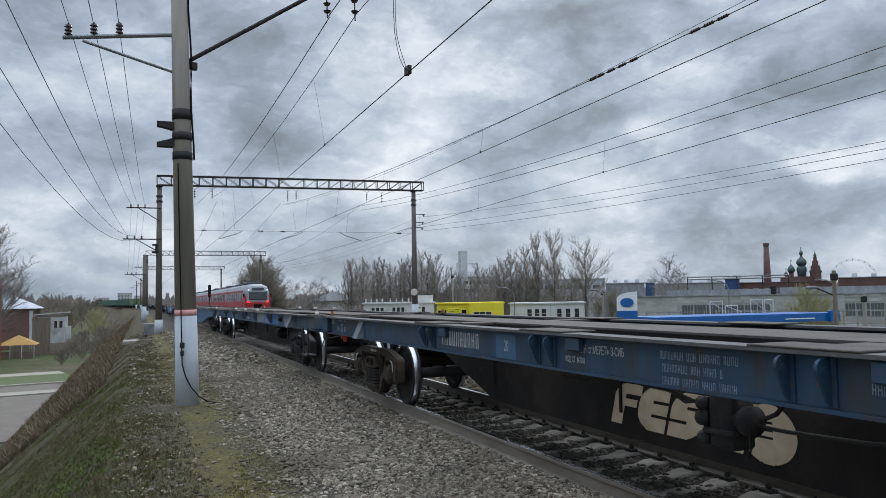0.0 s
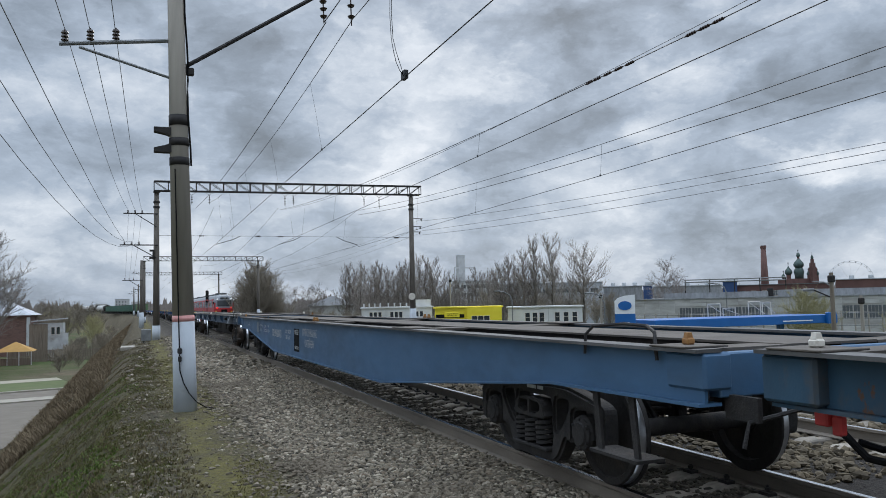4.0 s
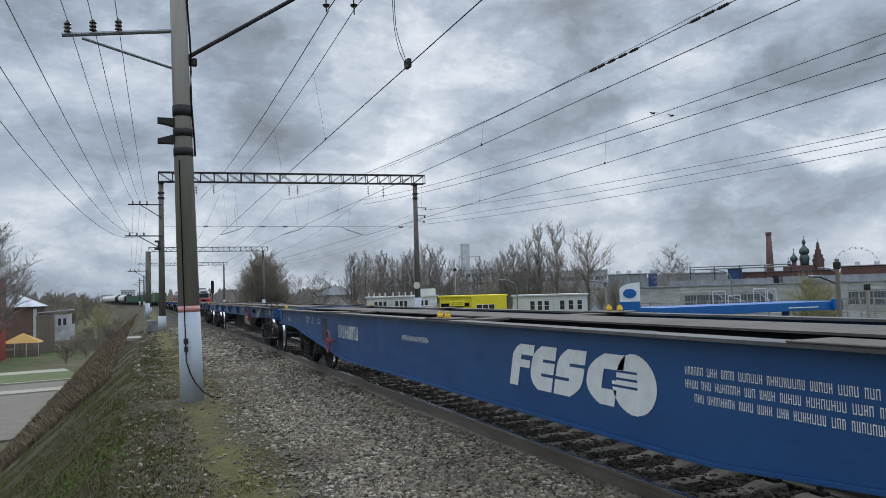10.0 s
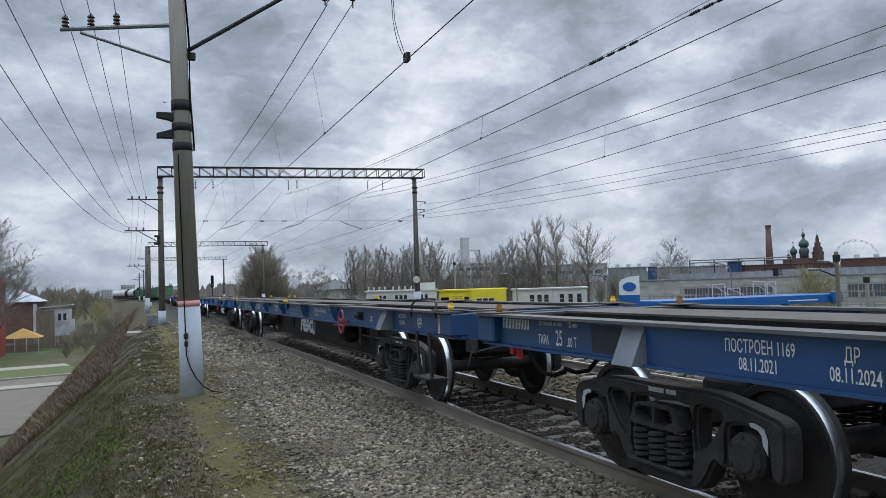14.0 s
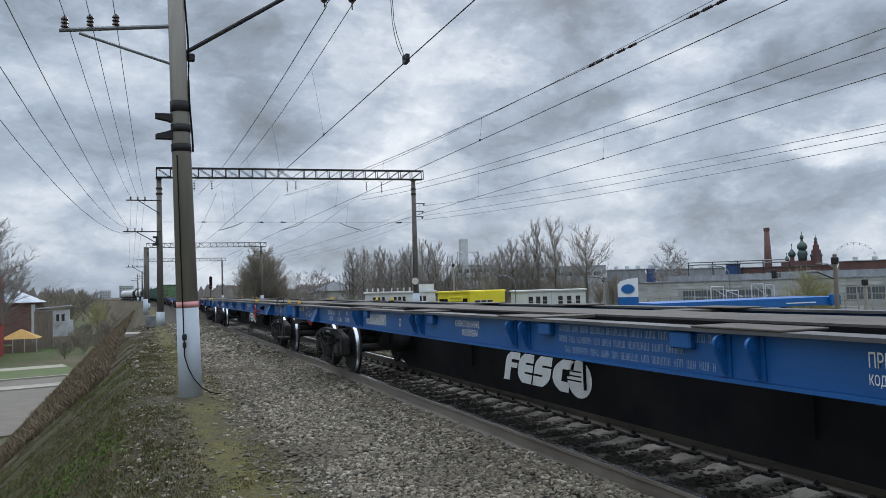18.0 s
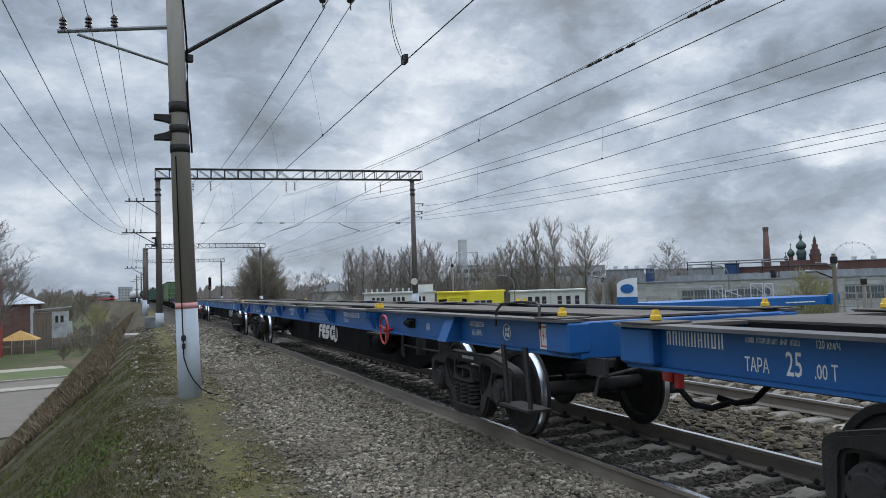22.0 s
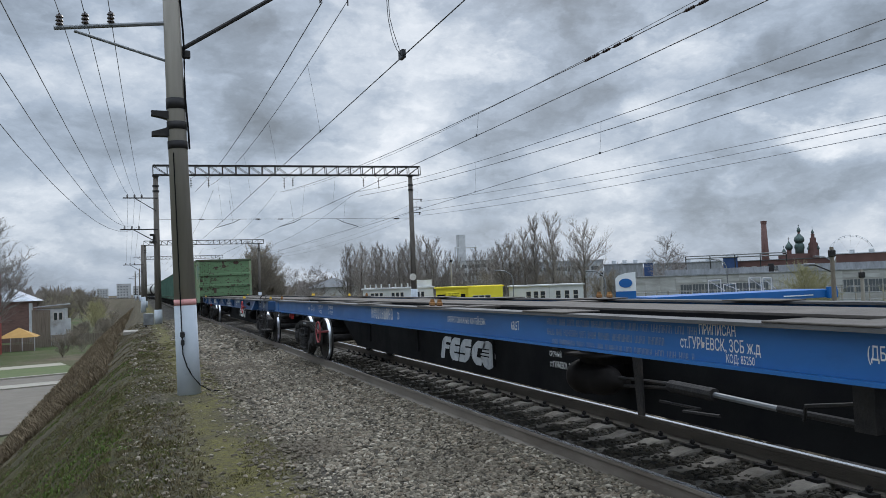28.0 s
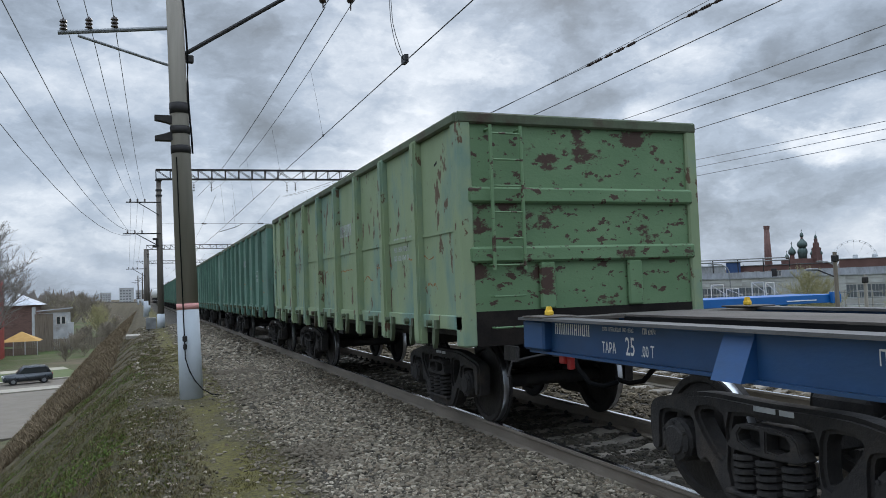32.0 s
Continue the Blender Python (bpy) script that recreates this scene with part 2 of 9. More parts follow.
WHITE_FAINT = material("thin_white_stencil_paint", (0.20, 0.27, 0.40), (0.27, 0.34, 0.46), 9, 0.7, 0, 0.1, 40)
FADED_INK = material("thin_pale_blue_stencil_paint", (0.17, 0.22, 0.30), (0.23, 0.28, 0.36), 9, 0.75, 0, 0.1, 40, (0.10, 0.14, 0.21), 6, 0.42)
RED_PAINT = material("red_paint", (0.42, 0.025, 0.025), (0.55, 0.05, 0.045), 5, 0.5, 0, 0.1, 40)
RED_OLD = material("faded_red_paint", (0.26, 0.04, 0.045), (0.36, 0.07, 0.07), 5, 0.6, 0, 0.1, 40)
YELLOW = material("yellow_paint", (0.70, 0.42, 0.02), (0.80, 0.52, 0.05), 8, 0.5, 0, 0.1, 40, (0.25, 0.12, 0.03), 5, 0.3)
CREAM = material("cream_paint", (0.55, 0.50, 0.42), (0.66, 0.62, 0.55), 8, 0.6, 0, 0.1, 40, (0.2, 0.12, 0.07), 5, 0.35)
RUSTY = material("rusty_fitting", (0.20, 0.085, 0.03), (0.34, 0.17, 0.05), 9, 0.8, 0, 0.2, 40)


def blue(name, c, d, dirt, amount, rough=0.5):
    return material(name, c, d, 1.3, rough, 0, 0.08, 25, dirt, 0.75, amount, 0.2, stretch=(1, 0.6, 1.6))


BLUE_BRIGHT = blue("bright_blue_paint", (0.0035, 0.072, 0.235), (0.006, 0.098, 0.305), (0.010, 0.055, 0.14), 0.34)
BLUE_MID = blue("blue_paint", (0.009, 0.0495, 0.1418), (0.0135, 0.0715, 0.21), (0.0225, 0.0495, 0.0788), 0.42)
BLUE_NAVY = blue("navy_paint", (0.0097, 0.0473, 0.13), (0.015, 0.066, 0.175), (0.018, 0.0418, 0.075), 0.4)
BLUE_DIRTY = material("dirty_blue_paint", (0.014, 0.036, 0.068), (0.022, 0.066, 0.125), 1.1, 0.65, 0, 0.12, 25, (0.040, 0.036, 0.034), 1.6, 0.47, 0.10, stretch=(1, 2.2, 0.7), chips=((0.075, 0.040, 0.024), 5.0, 0.33))
BLUE_PATCHY = material("patchy_worn_blue_paint", (0.03, 0.085, 0.14), (0.022, 0.052, 0.085), 1.4, 0.7, 0, 0.12, 25, (0.085, 0.078, 0.070), 1.1, 0.47, 0.08, stretch=(1, 1.6, 1.0), chips=((0.10, 0.050, 0.028), 4.0, 0.36))
BLUE_PALE = blue("pale_worn_blue_paint", (0.035, 0.095, 0.18), (0.05, 0.125, 0.23), (0.035, 0.06, 0.09), 0.4, 0.6)
BLUE_DEEP = blue("clean_deep_blue_paint", (0.006, 0.0525, 0.1662), (0.0084, 0.0688, 0.1995), (0.012, 0.05, 0.095), 0.3)
BLUE_LIGHT = blue("light_blue_paint", (0.012, 0.105, 0.31), (0.018, 0.135, 0.38), (0.03, 0.085, 0.18), 0.35)
GREY_PATCH = material("grey_paint_patch", (0.13, 0.15, 0.17), (0.20, 0.22, 0.24), 3, 0.7, 0, 0.1, 30)
DARK_PATCH = material("dark_paint_patch", (0.015, 0.022, 0.035), (0.025, 0.032, 0.045), 4, 0.6, 0, 0.1, 30)
GREEN = material("weathered_green_paint", (0.20, 0.265, 0.145), (0.285, 0.345, 0.205), 0.9, 0.7, 0, 0.2, 25, (0.13, 0.225, 0.185), 0.9, 0.5, 0.08, stretch=(1, 1.3, 0.6), chips=((0.10, 0.060, 0.032), 5.0, 0.385))
GREEN_END = material("chipped_green_paint", (0.105, 0.19, 0.09), (0.145, 0.24, 0.12), 1.5, 0.65, 0, 0.2, 25, (0.055, 0.027, 0.017), 2.2, 0.45, 0.02, stretch=(0.8, 1, 1.3), chips=((0.06, 0.032, 0.02), 8.0, 0.405))
RIM_GREEN = material("grimy_dark_green_paint", (0.060, 0.078, 0.044), (0.095, 0.12, 0.068), 2.0, 0.75, 0, 0.2, 25, (0.055, 0.036, 0.022), 1.6, 0.46, 0.08)
GREEN_TEAL = material("faded_teal_green_paint", (0.085, 0.175, 0.135), (0.12, 0.225, 0.17), 1.2, 0.7, 0, 0.2, 25, (0.06, 0.10, 0.08), 0.8, 0.42, 0.2)


# ---- geometry helpers ----
def mesh_of(name, bm, mat=None, smooth=False):
    me = bpy.data.meshes.new(name)
    bm.to_mesh(me)
    bm.free()
    if smooth:
        for p in me.polygons:
            p.use_smooth = True
    if mat:
        me.materials.append(mat)
    return me


def part(name, bm, mat, parent, label="", smooth=False):
    """Links a bmesh (or a ready mesh) as one object under its thing or part. A ready mesh keeps its data and takes the material on the object."""
    me = bm if isinstance(bm, bpy.types.Mesh) else mesh_of(name, bm, mat, smooth)
    ob = new(name, me)
    if me is bm and mat:
        if not me.materials:
            me.materials.append(mat)
        ob.material_slots[0].link = "OBJECT"
        ob.material_slots[0].material = mat
    ob.parent = parent
    if label:
        ob["label"] = label
    return ob


def thing(name, label, category, m=None, group="", kind=""):
    ob = new(name)
    ob.empty_display_size = 0.1
    if m is not None:
        ob.matrix_world = m
    return tagged(ob, label, category, group, kind)


def box(bm, lo, hi, m=None, chamfer=0.0):
    vs = [bm.verts.new((x, y, z)) for x in (lo[0], hi[0]) for y in (lo[1], hi[1]) for z in (lo[2], hi[2])]
    fs = [bm.faces.new([vs[i] for i in q]) for q in ((0, 1, 3, 2), (4, 6, 7, 5), (0, 4, 5, 1), (2, 3, 7, 6), (0, 2, 6, 4), (1, 5, 7, 3))]
    if chamfer:
        es = list({e for f in fs for e in f.edges})
        r = bmesh.ops.bevel(bm, geom=es, offset=chamfer, segments=1, affect="EDGES")
        vs = list({v for f in r["faces"] for v in f.verts} | {v for v in vs if v.is_valid})
    if m is not None:
        for v in vs:
            v.co = m @ v.co
    return bm


def boxes(*pairs, chamfer=0.0):
    bm = bmesh.new()
    for lo, hi in pairs:
        box(bm, lo, hi, None, chamfer)
    return bm


def tube(bm, p, q, r, r2=None, n=10, caps=True):
    p, q = Vector(p), Vector(q)
    r2 = r if r2 is None else r2
    turn = (q - p).to_track_quat("Z", "Y").to_matrix()
    rings = []
    for c, rad in ((p, r), (q, r2)):
        rings.append([bm.verts.new(c + turn @ Vector((rad * math.cos(2 * math.pi * i / n), rad * math.sin(2 * math.pi * i / n), 0))) for i in range(n)])
    for i in range(n):
        bm.faces.new((rings[0][i], rings[0][(i + 1) % n], rings[1][(i + 1) % n], rings[1][i]))
    if caps:
        bm.faces.new(rings[0][::-1])
        bm.faces.new(rings[1])
    return bm


def path(bm, pts, r, n=6):
    """A round bar or wire through points."""
    pts = [Vector(p) for p in pts]
    rings = []
    for i, p in enumerate(pts):
        d = (pts[min(i + 1, len(pts) - 1)] - pts[max(i - 1, 0)])
        turn = d.to_track_quat("Z", "Y").to_matrix()
        rings.append([bm.verts.new(p + turn @ Vector((r * math.cos(2 * math.pi * k / n), r * math.sin(2 * math.pi * k / n), 0))) for k in range(n)])
    for a, b in zip(rings, rings[1:]):
        for k in range(n):
            bm.faces.new((a[k], a[(k + 1) % n], b[(k + 1) % n], b[k]))
    bm.faces.new(rings[0][::-1])
    bm.faces.new(rings[-1])
    return bm


def lathe(bm, outline, m, n=24, caps=True):
    """Turns (radius, height) pairs round the z axis of m."""
    rings = [[bm.verts.new(m @ Vector((r * math.cos(2 * math.pi * k / n), r * math.sin(2 * math.pi * k / n), h))) for k in range(n)] for r, h in outline]
    for a, b in zip(rings, rings[1:]):
        for k in range(n):
            bm.faces.new((a[k], a[(k + 1) % n], b[(k + 1) % n], b[k]))
    if caps:
        bm.faces.new(rings[0][::-1])
        bm.faces.new(rings[-1])
    return bm


def ring(bm, m, big, small, n=24, k=6):
    """A torus round the z axis of m."""
    rows = []
    for i in range(n):
        a = 2 * math.pi * i / n
        rows.append([bm.verts.new(m @ Vector(((big + small * math.cos(2 * math.pi * j / k)) * math.cos(a), (big + small * math.cos(2 * math.pi * j / k)) * math.sin(a), small * math.sin(2 * math.pi * j / k)))) for j in range(k)])
    for i in range(n):
        for j in range(k):
            bm.faces.new((rows[i][j], rows[(i + 1) % n][j], rows[(i + 1) % n][(j + 1) % k], rows[i][(j + 1) % k]))
    return bm


def slab(bm, outline, axis, lo, hi):
    """A flat outline pushed along an axis: 'x' takes (y, z) pairs, 'y' takes (x, z), 'z' takes (x, y)."""
    def at(p, d):
        return {"x": (d, p[0], p[1]), "y": (p[0], d, p[1]), "z": (p[0], p[1], d)}[axis]
    a = [bm.verts.new(at(p, lo)) for p in outline]
    b = [bm.verts.new(at(p, hi)) for p in outline]
    k = len(outline)
    f1, f2 = bm.faces.new(a), bm.faces.new(b[::-1])
    fs = [f1, f2]
    for i in range(k):
        fs.append(bm.faces.new((a[i], b[i], b[(i + 1) % k], a[(i + 1) % k])))
    bmesh.ops.recalc_face_normals(bm, faces=fs)
    return bm


def outline_slab(outline, axis, lo, hi):
    return slab(bmesh.new(), outline, axis, lo, hi)


MESHES = {}


def shared(key, build, smooth=False):
    """One mesh for all the alike pieces."""
    if key not in MESHES:
        MESHES[key] = mesh_of(key, build(), None, smooth)
    return MESHES[key]


LETTERS = {}


def lettering(words, size, narrow=0.64):
    """Flat letters of the built-in font as a mesh, drawn in the xy plane from their lower left corner."""
    key = (words, size, narrow)
    if key not in LETTERS:
        c = bpy.data.curves.new("letters", "FONT")
        c.body, c.size, c.resolution_u = words, size / 0.73, 2
        c.offset = 0.012 * size
        ob = bpy.data.objects.new("letters", c)
        scene.collection.objects.link(ob)
        me = bpy.data.meshes.new_from_object(ob.evaluated_get(bpy.context.evaluated_depsgraph_get()))
        bpy.data.objects.remove(ob)
        bpy.data.curves.remove(c)
        me.transform(Matrix.Diagonal((narrow, 1, 1, 1)))
        me.materials.clear()
        LETTERS[key] = me
    return LETTERS[key]


def bars(rows, height, gap, length, seed=1, words=True):
    """Plain bars in place of writing: thin strokes for each letter, or two thin strokes for each figure."""
    bm = bmesh.new()
    rnd = random.Random(seed)

    def block(x, z, w, h):
        bm.faces.new([bm.verts.new(v) for v in ((x, z, 0), (x + w, z, 0), (x + w, z + h, 0), (x, z + h, 0))])

    for i in range(rows):
        x = 0.0 if i == 0 else length * rnd.uniform(0, 0.08)
        full = length * (1 if i == 0 else rnd.uniform(0.8, 1.0))
        z = -i * (height + gap)
        while x < full - height * 0.4:
            if words:
                for _ in range(rnd.randint(3, 9)):
                    if x > full - height * 0.4:
                        break
                    w = height * rnd.uniform(0.34, 0.46)
                    block(x, z, height * 0.10, height * 0.95)
                    block(x + w - height * 0.10, z, height * 0.10, height * 0.95)
                    block(x + height * 0.10, z + height * rnd.choice((0.0, 0.42, 0.83)), w - height * 0.20, height * 0.11)
                    x += w + height * 0.16
                x += height * 0.5
            else:
                block(x, z, height * 0.15, height)
                block(x + height * 0.32, z, height * 0.15, height)
                if rnd.random() < 0.7:
                    block(x + height * 0.15, z + height * rnd.choice((0, 0.44, 0.87)), height * 0.17, height * 0.12)
                x += height * 0.68
    return bm


# ---- ground, tracks ----
def bend(y):
    """The line runs straight and then curves gently to the left."""
    return -max(0.0, y - 190) ** 2 / 3000 if y < 700 else -86.7 - (y - 700) * 0.34


def land(x, y):
    """Height of the land: the embankment with its shoulders, and the low land on both sides."""
    x -= bend(y)
    if x < 0.15:
        z = -0.36 + (x - 0.15) * (0.30 if x > -0.55 else 0.0)
        if x <= -0.55:
            z = -0.57 + (x + 0.55) * 0.86
        low = LOW
    elif x < 1.75:
        z = -0.36 - 0.02 * math.sin(x * 3)
        low = -0.5
    elif x < 3.35:
        z = -0.36 + (x - 1.75) / 1.6 * 0.13
        low = -0.5
    elif x < 17.2:
        z, low = -0.235, -0.5
        if x < 4.02:
            # the stones lie heaped against the nearest length of rail
            z += (0.05 + 0.035 * max(0.0, min(1.0, (8.5 - y) / 2.5))) * min(1, (x - 3.35) / 0.2)
    else:
        z = -0.235 - (x - 17.2) * (0.2 if x < 20.5 else 0.0)
        if x >= 20.5:
            z = -0.895 - (x - 20.5) * 0.62
        low = LOW
    if y > 260:
        f = min(1, (y - 260) / 240)
        low = low + (min(-0.6, low) * -0.55) * f if low < -1 else low
    z = max(z, low)
    if x < -0.4 or x > 21:
        z += 0.10 * noise.noise((x * 0.5, y * 0.5, 0)) + 0.05 * noise.noise((x * 1.7, y * 1.7, 3))
    elif x < 1.9:
        z += 0.03 * noise.noise((x * 1.5, y * 1.5, 0)) + 0.012 * noise.noise((x * 6, y * 6, 3))
    return z


def ground():
    xs = sorted({-4500, -2500, -1400, -800, -500, -330, -220, -150, -110, -80, -60, -45, -34, -26, -20, -16, 26, 32, 40, 52, 70, 95, 130, 180, 260, 380, 600, 1000, 1700, 2800, 4500}
                | {round(-13 + 0.4 * i, 2) for i in range(31)} | {round(-0.9 + 0.15 * i, 2) for i in range(20)} | {2.4, 2.9, 3.35, 3.6, 3.8, 3.95, 4.02, 4.06, 4.8, 7, 9.25, 12, 15, 17.2, 18.3, 19.4, 20.5, 21.5, 23, 24.5})
    ys = [-600, -200, -80, -40, -20, -10, -4] + [round(-2 + 0.35 * i, 2) for i in range(80)] + [26 + 1.2 * i for i in range(40)] + [76 + 4 * i for i in range(30)] + [200, 220, 260, 320, 400, 500, 700, 1000, 1500, 2300, 3300, 4500]
    verts = [(x, y, land(x, y)) for y in ys for x in xs]
    k = len(xs)
    faces = [(j * k + i, j * k + i + 1, (j + 1) * k + i + 1, (j + 1) * k + i) for j in range(len(ys) - 1) for i in range(k - 1)]
    me = bpy.data.meshes.new("ground")
    me.from_pydata(verts, [], faces)
    for p in me.polygons:
        p.use_smooth = True
    me.materials.append(ground_material())
    tagged(new("ground", me), "railway embankment with moss, dry grass and gravel shoulder", "ground", kind="structure")


def ground_material():
    m = bpy.data.materials.new("embankment_soil")
    m.use_nodes = True
    nt = m.node_tree
    n, link = nt.nodes, nt.links
    b = n["Principled BSDF"]
    b.inputs["Roughness"].default_value = 0.95
    b.inputs["Specular IOR Level"].default_value = 0.15
    co = n.new("ShaderNodeTexCoord")
    sep = n.new("ShaderNodeSeparateXYZ")
    link.new(co.outputs["Object"], sep.inputs[0])

    def tex(s, detail=6, rgh=0.6):
        t = n.new("ShaderNodeTexNoise")
        t.inputs["Scale"].default_value = s
        t.inputs["Detail"].default_value = detail
        t.inputs["Roughness"].default_value = rgh
        link.new(co.outputs["Object"], t.inputs["Vector"])
        return t.outputs["Fac"]

    def rng(v, a, z, lo=0.0, hi=1.0):
        r = n.new("ShaderNodeMapRange")
        for key, val in (("From Min", a), ("From Max", z), ("To Min", lo), ("To Max", hi)):
            r.inputs[key].default_value = val
        link.new(v, r.inputs["Value"])
        return r.outputs["Result"]

    def mix(f, a, z):
        x = n.new("ShaderNodeMix")
        x.data_type = "RGBA"
        link.new(f, x.inputs["Factor"])
        for key, val in (("A", a), ("B", z)):
            if isinstance(val, tuple):
                x.inputs[key].default_value = (*val, 1)
            else:
                link.new(val, x.inputs[key])
        return x.outputs["Result"]

    def op(kind, a, z):
        x = n.new("ShaderNodeMath")
        x.operation = kind
        x.use_clamp = kind == "MULTIPLY"
        for i, val in enumerate((a, z)):
            if isinstance(val, (int, float)):
                x.inputs[i].default_value = val
            else:
                link.new(val, x.inputs[i])
        return x.outputs[0]

    wob = op("ADD", sep.outputs["X"], rng(tex(0.9), 0, 1, -0.55, 0.55))
    soil = mix(rng(tex(2.2), 0.35, 0.65), (0.050, 0.040, 0.023), (0.105, 0.084, 0.050))
    dry = mix(rng(tex(9), 0.3, 0.7), (0.072, 0.058, 0.030), (0.135, 0.107, 0.056))
    grass = mix(rng(tex(6), 0.3, 0.7), (0.054, 0.056, 0.018), (0.110, 0.104, 0.036))
    slope = mix(rng(tex(0.8), 0.40, 0.56), mix(rng(tex(1.7), 0.38, 0.6), soil, dry), grass)
    slope = mix(rng(tex(13, 8, 0.8), 0.42, 0.58), (0.028, 0.024, 0.013), slope)
    moss = mix(rng(tex(5), 0.3, 0.7), (0.100, 0.088, 0.028), (0.160, 0.140, 0.048))
    # gravel is kept dark: its colour carries the shade in gaps between loose stones
    gravel = mix(rng(tex(30, 8, 0.75), 0.38, 0.64), (0.030, 0.026, 0.022), (0.125, 0.110, 0.092))
    # further along the slope is all brown brush
    bare = mix(rng(tex(1.3), 0.36, 0.6), (0.055, 0.044, 0.03), (0.105, 0.085, 0.056))
    slope = mix(op("MULTIPLY", rng(sep.outputs["Y"], 14, 40), rng(tex(0.6), 0.3, 0.5)), slope, bare)
    crest = mix(rng(tex(18, 8, 0.75), 0.40, 0.60), (0.036, 0.031, 0.020), (0.115, 0.099, 0.066))
    col = mix(rng(wob, -0.55, 0.25), slope, crest)
    col = mix(rng(wob, 1.15, 1.85), col, gravel)
    strip = op("MULTIPLY", rng(wob, 0.35, 0.95), rng(wob, 1.95, 1.2))
    col = mix(op("MULTIPLY", op("MULTIPLY", strip, rng(tex(1.1), 0.27, 0.50)), rng(tex(15, 8, 0.7), 0.36, 0.56)), col, moss)
    dark = mix(rng(tex(20, 8, 0.75), 0.36, 0.62), (0.022, 0.020, 0.018), (0.065, 0.058, 0.052))
    col = mix(op("MULTIPLY", rng(wob, 3.9, 4.2), rng(wob, 18.5, 17.5)), col, dark)
    far = mix(rng(tex(0.09), 0.36, 0.60), mix(rng(tex(0.4), 0.35, 0.6), (0.088, 0.075, 0.050), (0.13, 0.105, 0.07)), (0.055, 0.08, 0.025))
    col = mix(rng(sep.outputs["Z"], -5.5, -6.2), col, far)
    link.new(col, b.inputs["Base Color"])
    bp = n.new("ShaderNodeBump")
    bp.inputs["Strength"].default_value = 0.8
    bp.inputs["Distance"].default_value = 0.06
    link.new(tex(22, 8, 0.7), bp.inputs["Height"])
    link.new(bp.outputs[0], b.inputs["Normal"])
    return m


ground()

RAIL_SHAPE = ((-0.036, 0.0), (0.036, 0.0), (0.0375, -0.03), (0.012, -0.045), (0.009, -0.145), (0.075, -0.17), (0.075, -0.18), (-0.075, -0.18), (-0.075, -0.17), (-0.009, -0.145), (-0.012, -0.045), (-0.0375, -0.03))


def tracks():
    """Rails in welded lengths, each with its own running face; sleepers in loops."""
    for k, axis in enumerate(TRACKS):
        track = thing("railway_track", ("near", "middle", "far")[k] + " railway track of steel rails on concrete sleepers in stone ballast", "railway track", group="tracks", kind="structure")
        for side in (-0.797, 0.797):
            x = axis + side
            rail = part("rail", along(RAIL_SHAPE, x), RAIL_SIDE, track)
            part("running_face", along(((-0.026, 0.0005), (0.03, 0.0005), (0.03, 0.003), (-0.026, 0.003)), x), RAIL_TOP, rail, "worn bright running face")
        me = shared("sleeper", lambda: sleeper_shape())
        clip = [shared("rail_clip_%d" % s, lambda: clip_shape(s)) for s in (-1, 1)]
        near, far = (-7.81, 62.0) if k == 0 else (-2, 60)
        y = near
        while y < far:
            s = part("sleeper", me, SLEEPER, track)
            s.location = (axis, y, 0)
            s.rotation_euler = (0, 0, radians(random.uniform(-0.5, 0.5)))
            if k == 0 and y < 22:
                for side, j in ((-0.797, 1), (0.797, 0), (0.797, 1)):
                    c = part("rail_clip", clip[j], STEEL_DARK, s)
                    c.location = (side, 0, 0)
            y += 0.545
        bm = bmesh.new()
        y = far
        while y < 230:
            box(bm, (axis + bend(y) - 1.35, y - 0.12, -0.42), (axis + bend(y) + 1.35, y + 0.12, -0.195))
            y += 0.545
        part("far_sleeper", bm, SLEEPER, track)["kind"] = "stuff"


def along(outline, x):
    """An outline of (across, up) pairs drawn along the line of the tracks."""
    bm = bmesh.new()
    rows = [[bm.verts.new((x + bend(y) + a, y, b)) for a, b in outline] for y in (-60, 0, 60, 190, 230, 270, 310, 350, 400, 450, 500, 600, 700)]
    k = len(outline)
    for p, q in zip(rows, rows[1:]):
        for i in range(k):
            bm.faces.new((p[i], q[i], q[(i + 1) % k], p[(i + 1) % k]))
    bm.faces.new(rows[0])
    bm.faces.new(rows[-1][::-1])
    bmesh.ops.recalc_face_normals(bm, faces=bm.faces)
    return bm


def sleeper_shape():
    bm = bmesh.new()
    # pad areas under the rails stand higher than the middle
    top = ((-1.35, -0.225), (-1.2, -0.185), (-0.55, -0.185), (-0.4, -0.225), (0.4, -0.225), (0.55, -0.185), (1.2, -0.185), (1.35, -0.225))
    rows = []
    for x, z in top:
        rows.append([bm.verts.new((x, dy, dz)) for dy, dz in ((-0.15, -0.42), (-0.125, z - 0.02), (-0.105, z), (0.105, z), (0.125, z - 0.02), (0.15, -0.42))])
    for a, b in zip(rows, rows[1:]):
        for j in range(5):
            bm.faces.new((a[j], a[j + 1], b[j + 1], b[j]))
    bm.faces.new(rows[0])
    bm.faces.new(rows[-1][::-1])
    bmesh.ops.recalc_face_normals(bm, faces=bm.faces)
    return bm


def clip_shape(s):
    bm = bmesh.new()
    for s in (s,):
        box(bm, (s * 0.12 - 0.045, -0.07, -0.19), (s * 0.12 + 0.045, 0.07, -0.155))
        tube(bm, (s * 0.115, 0, -0.16), (s * 0.115, 0, -0.10), 0.016, n=6)
        tube(bm, (s * 0.115, 0, -0.14), (s * 0.115, 0, -0.115), 0.03, n=6)
    return bm


tracks()


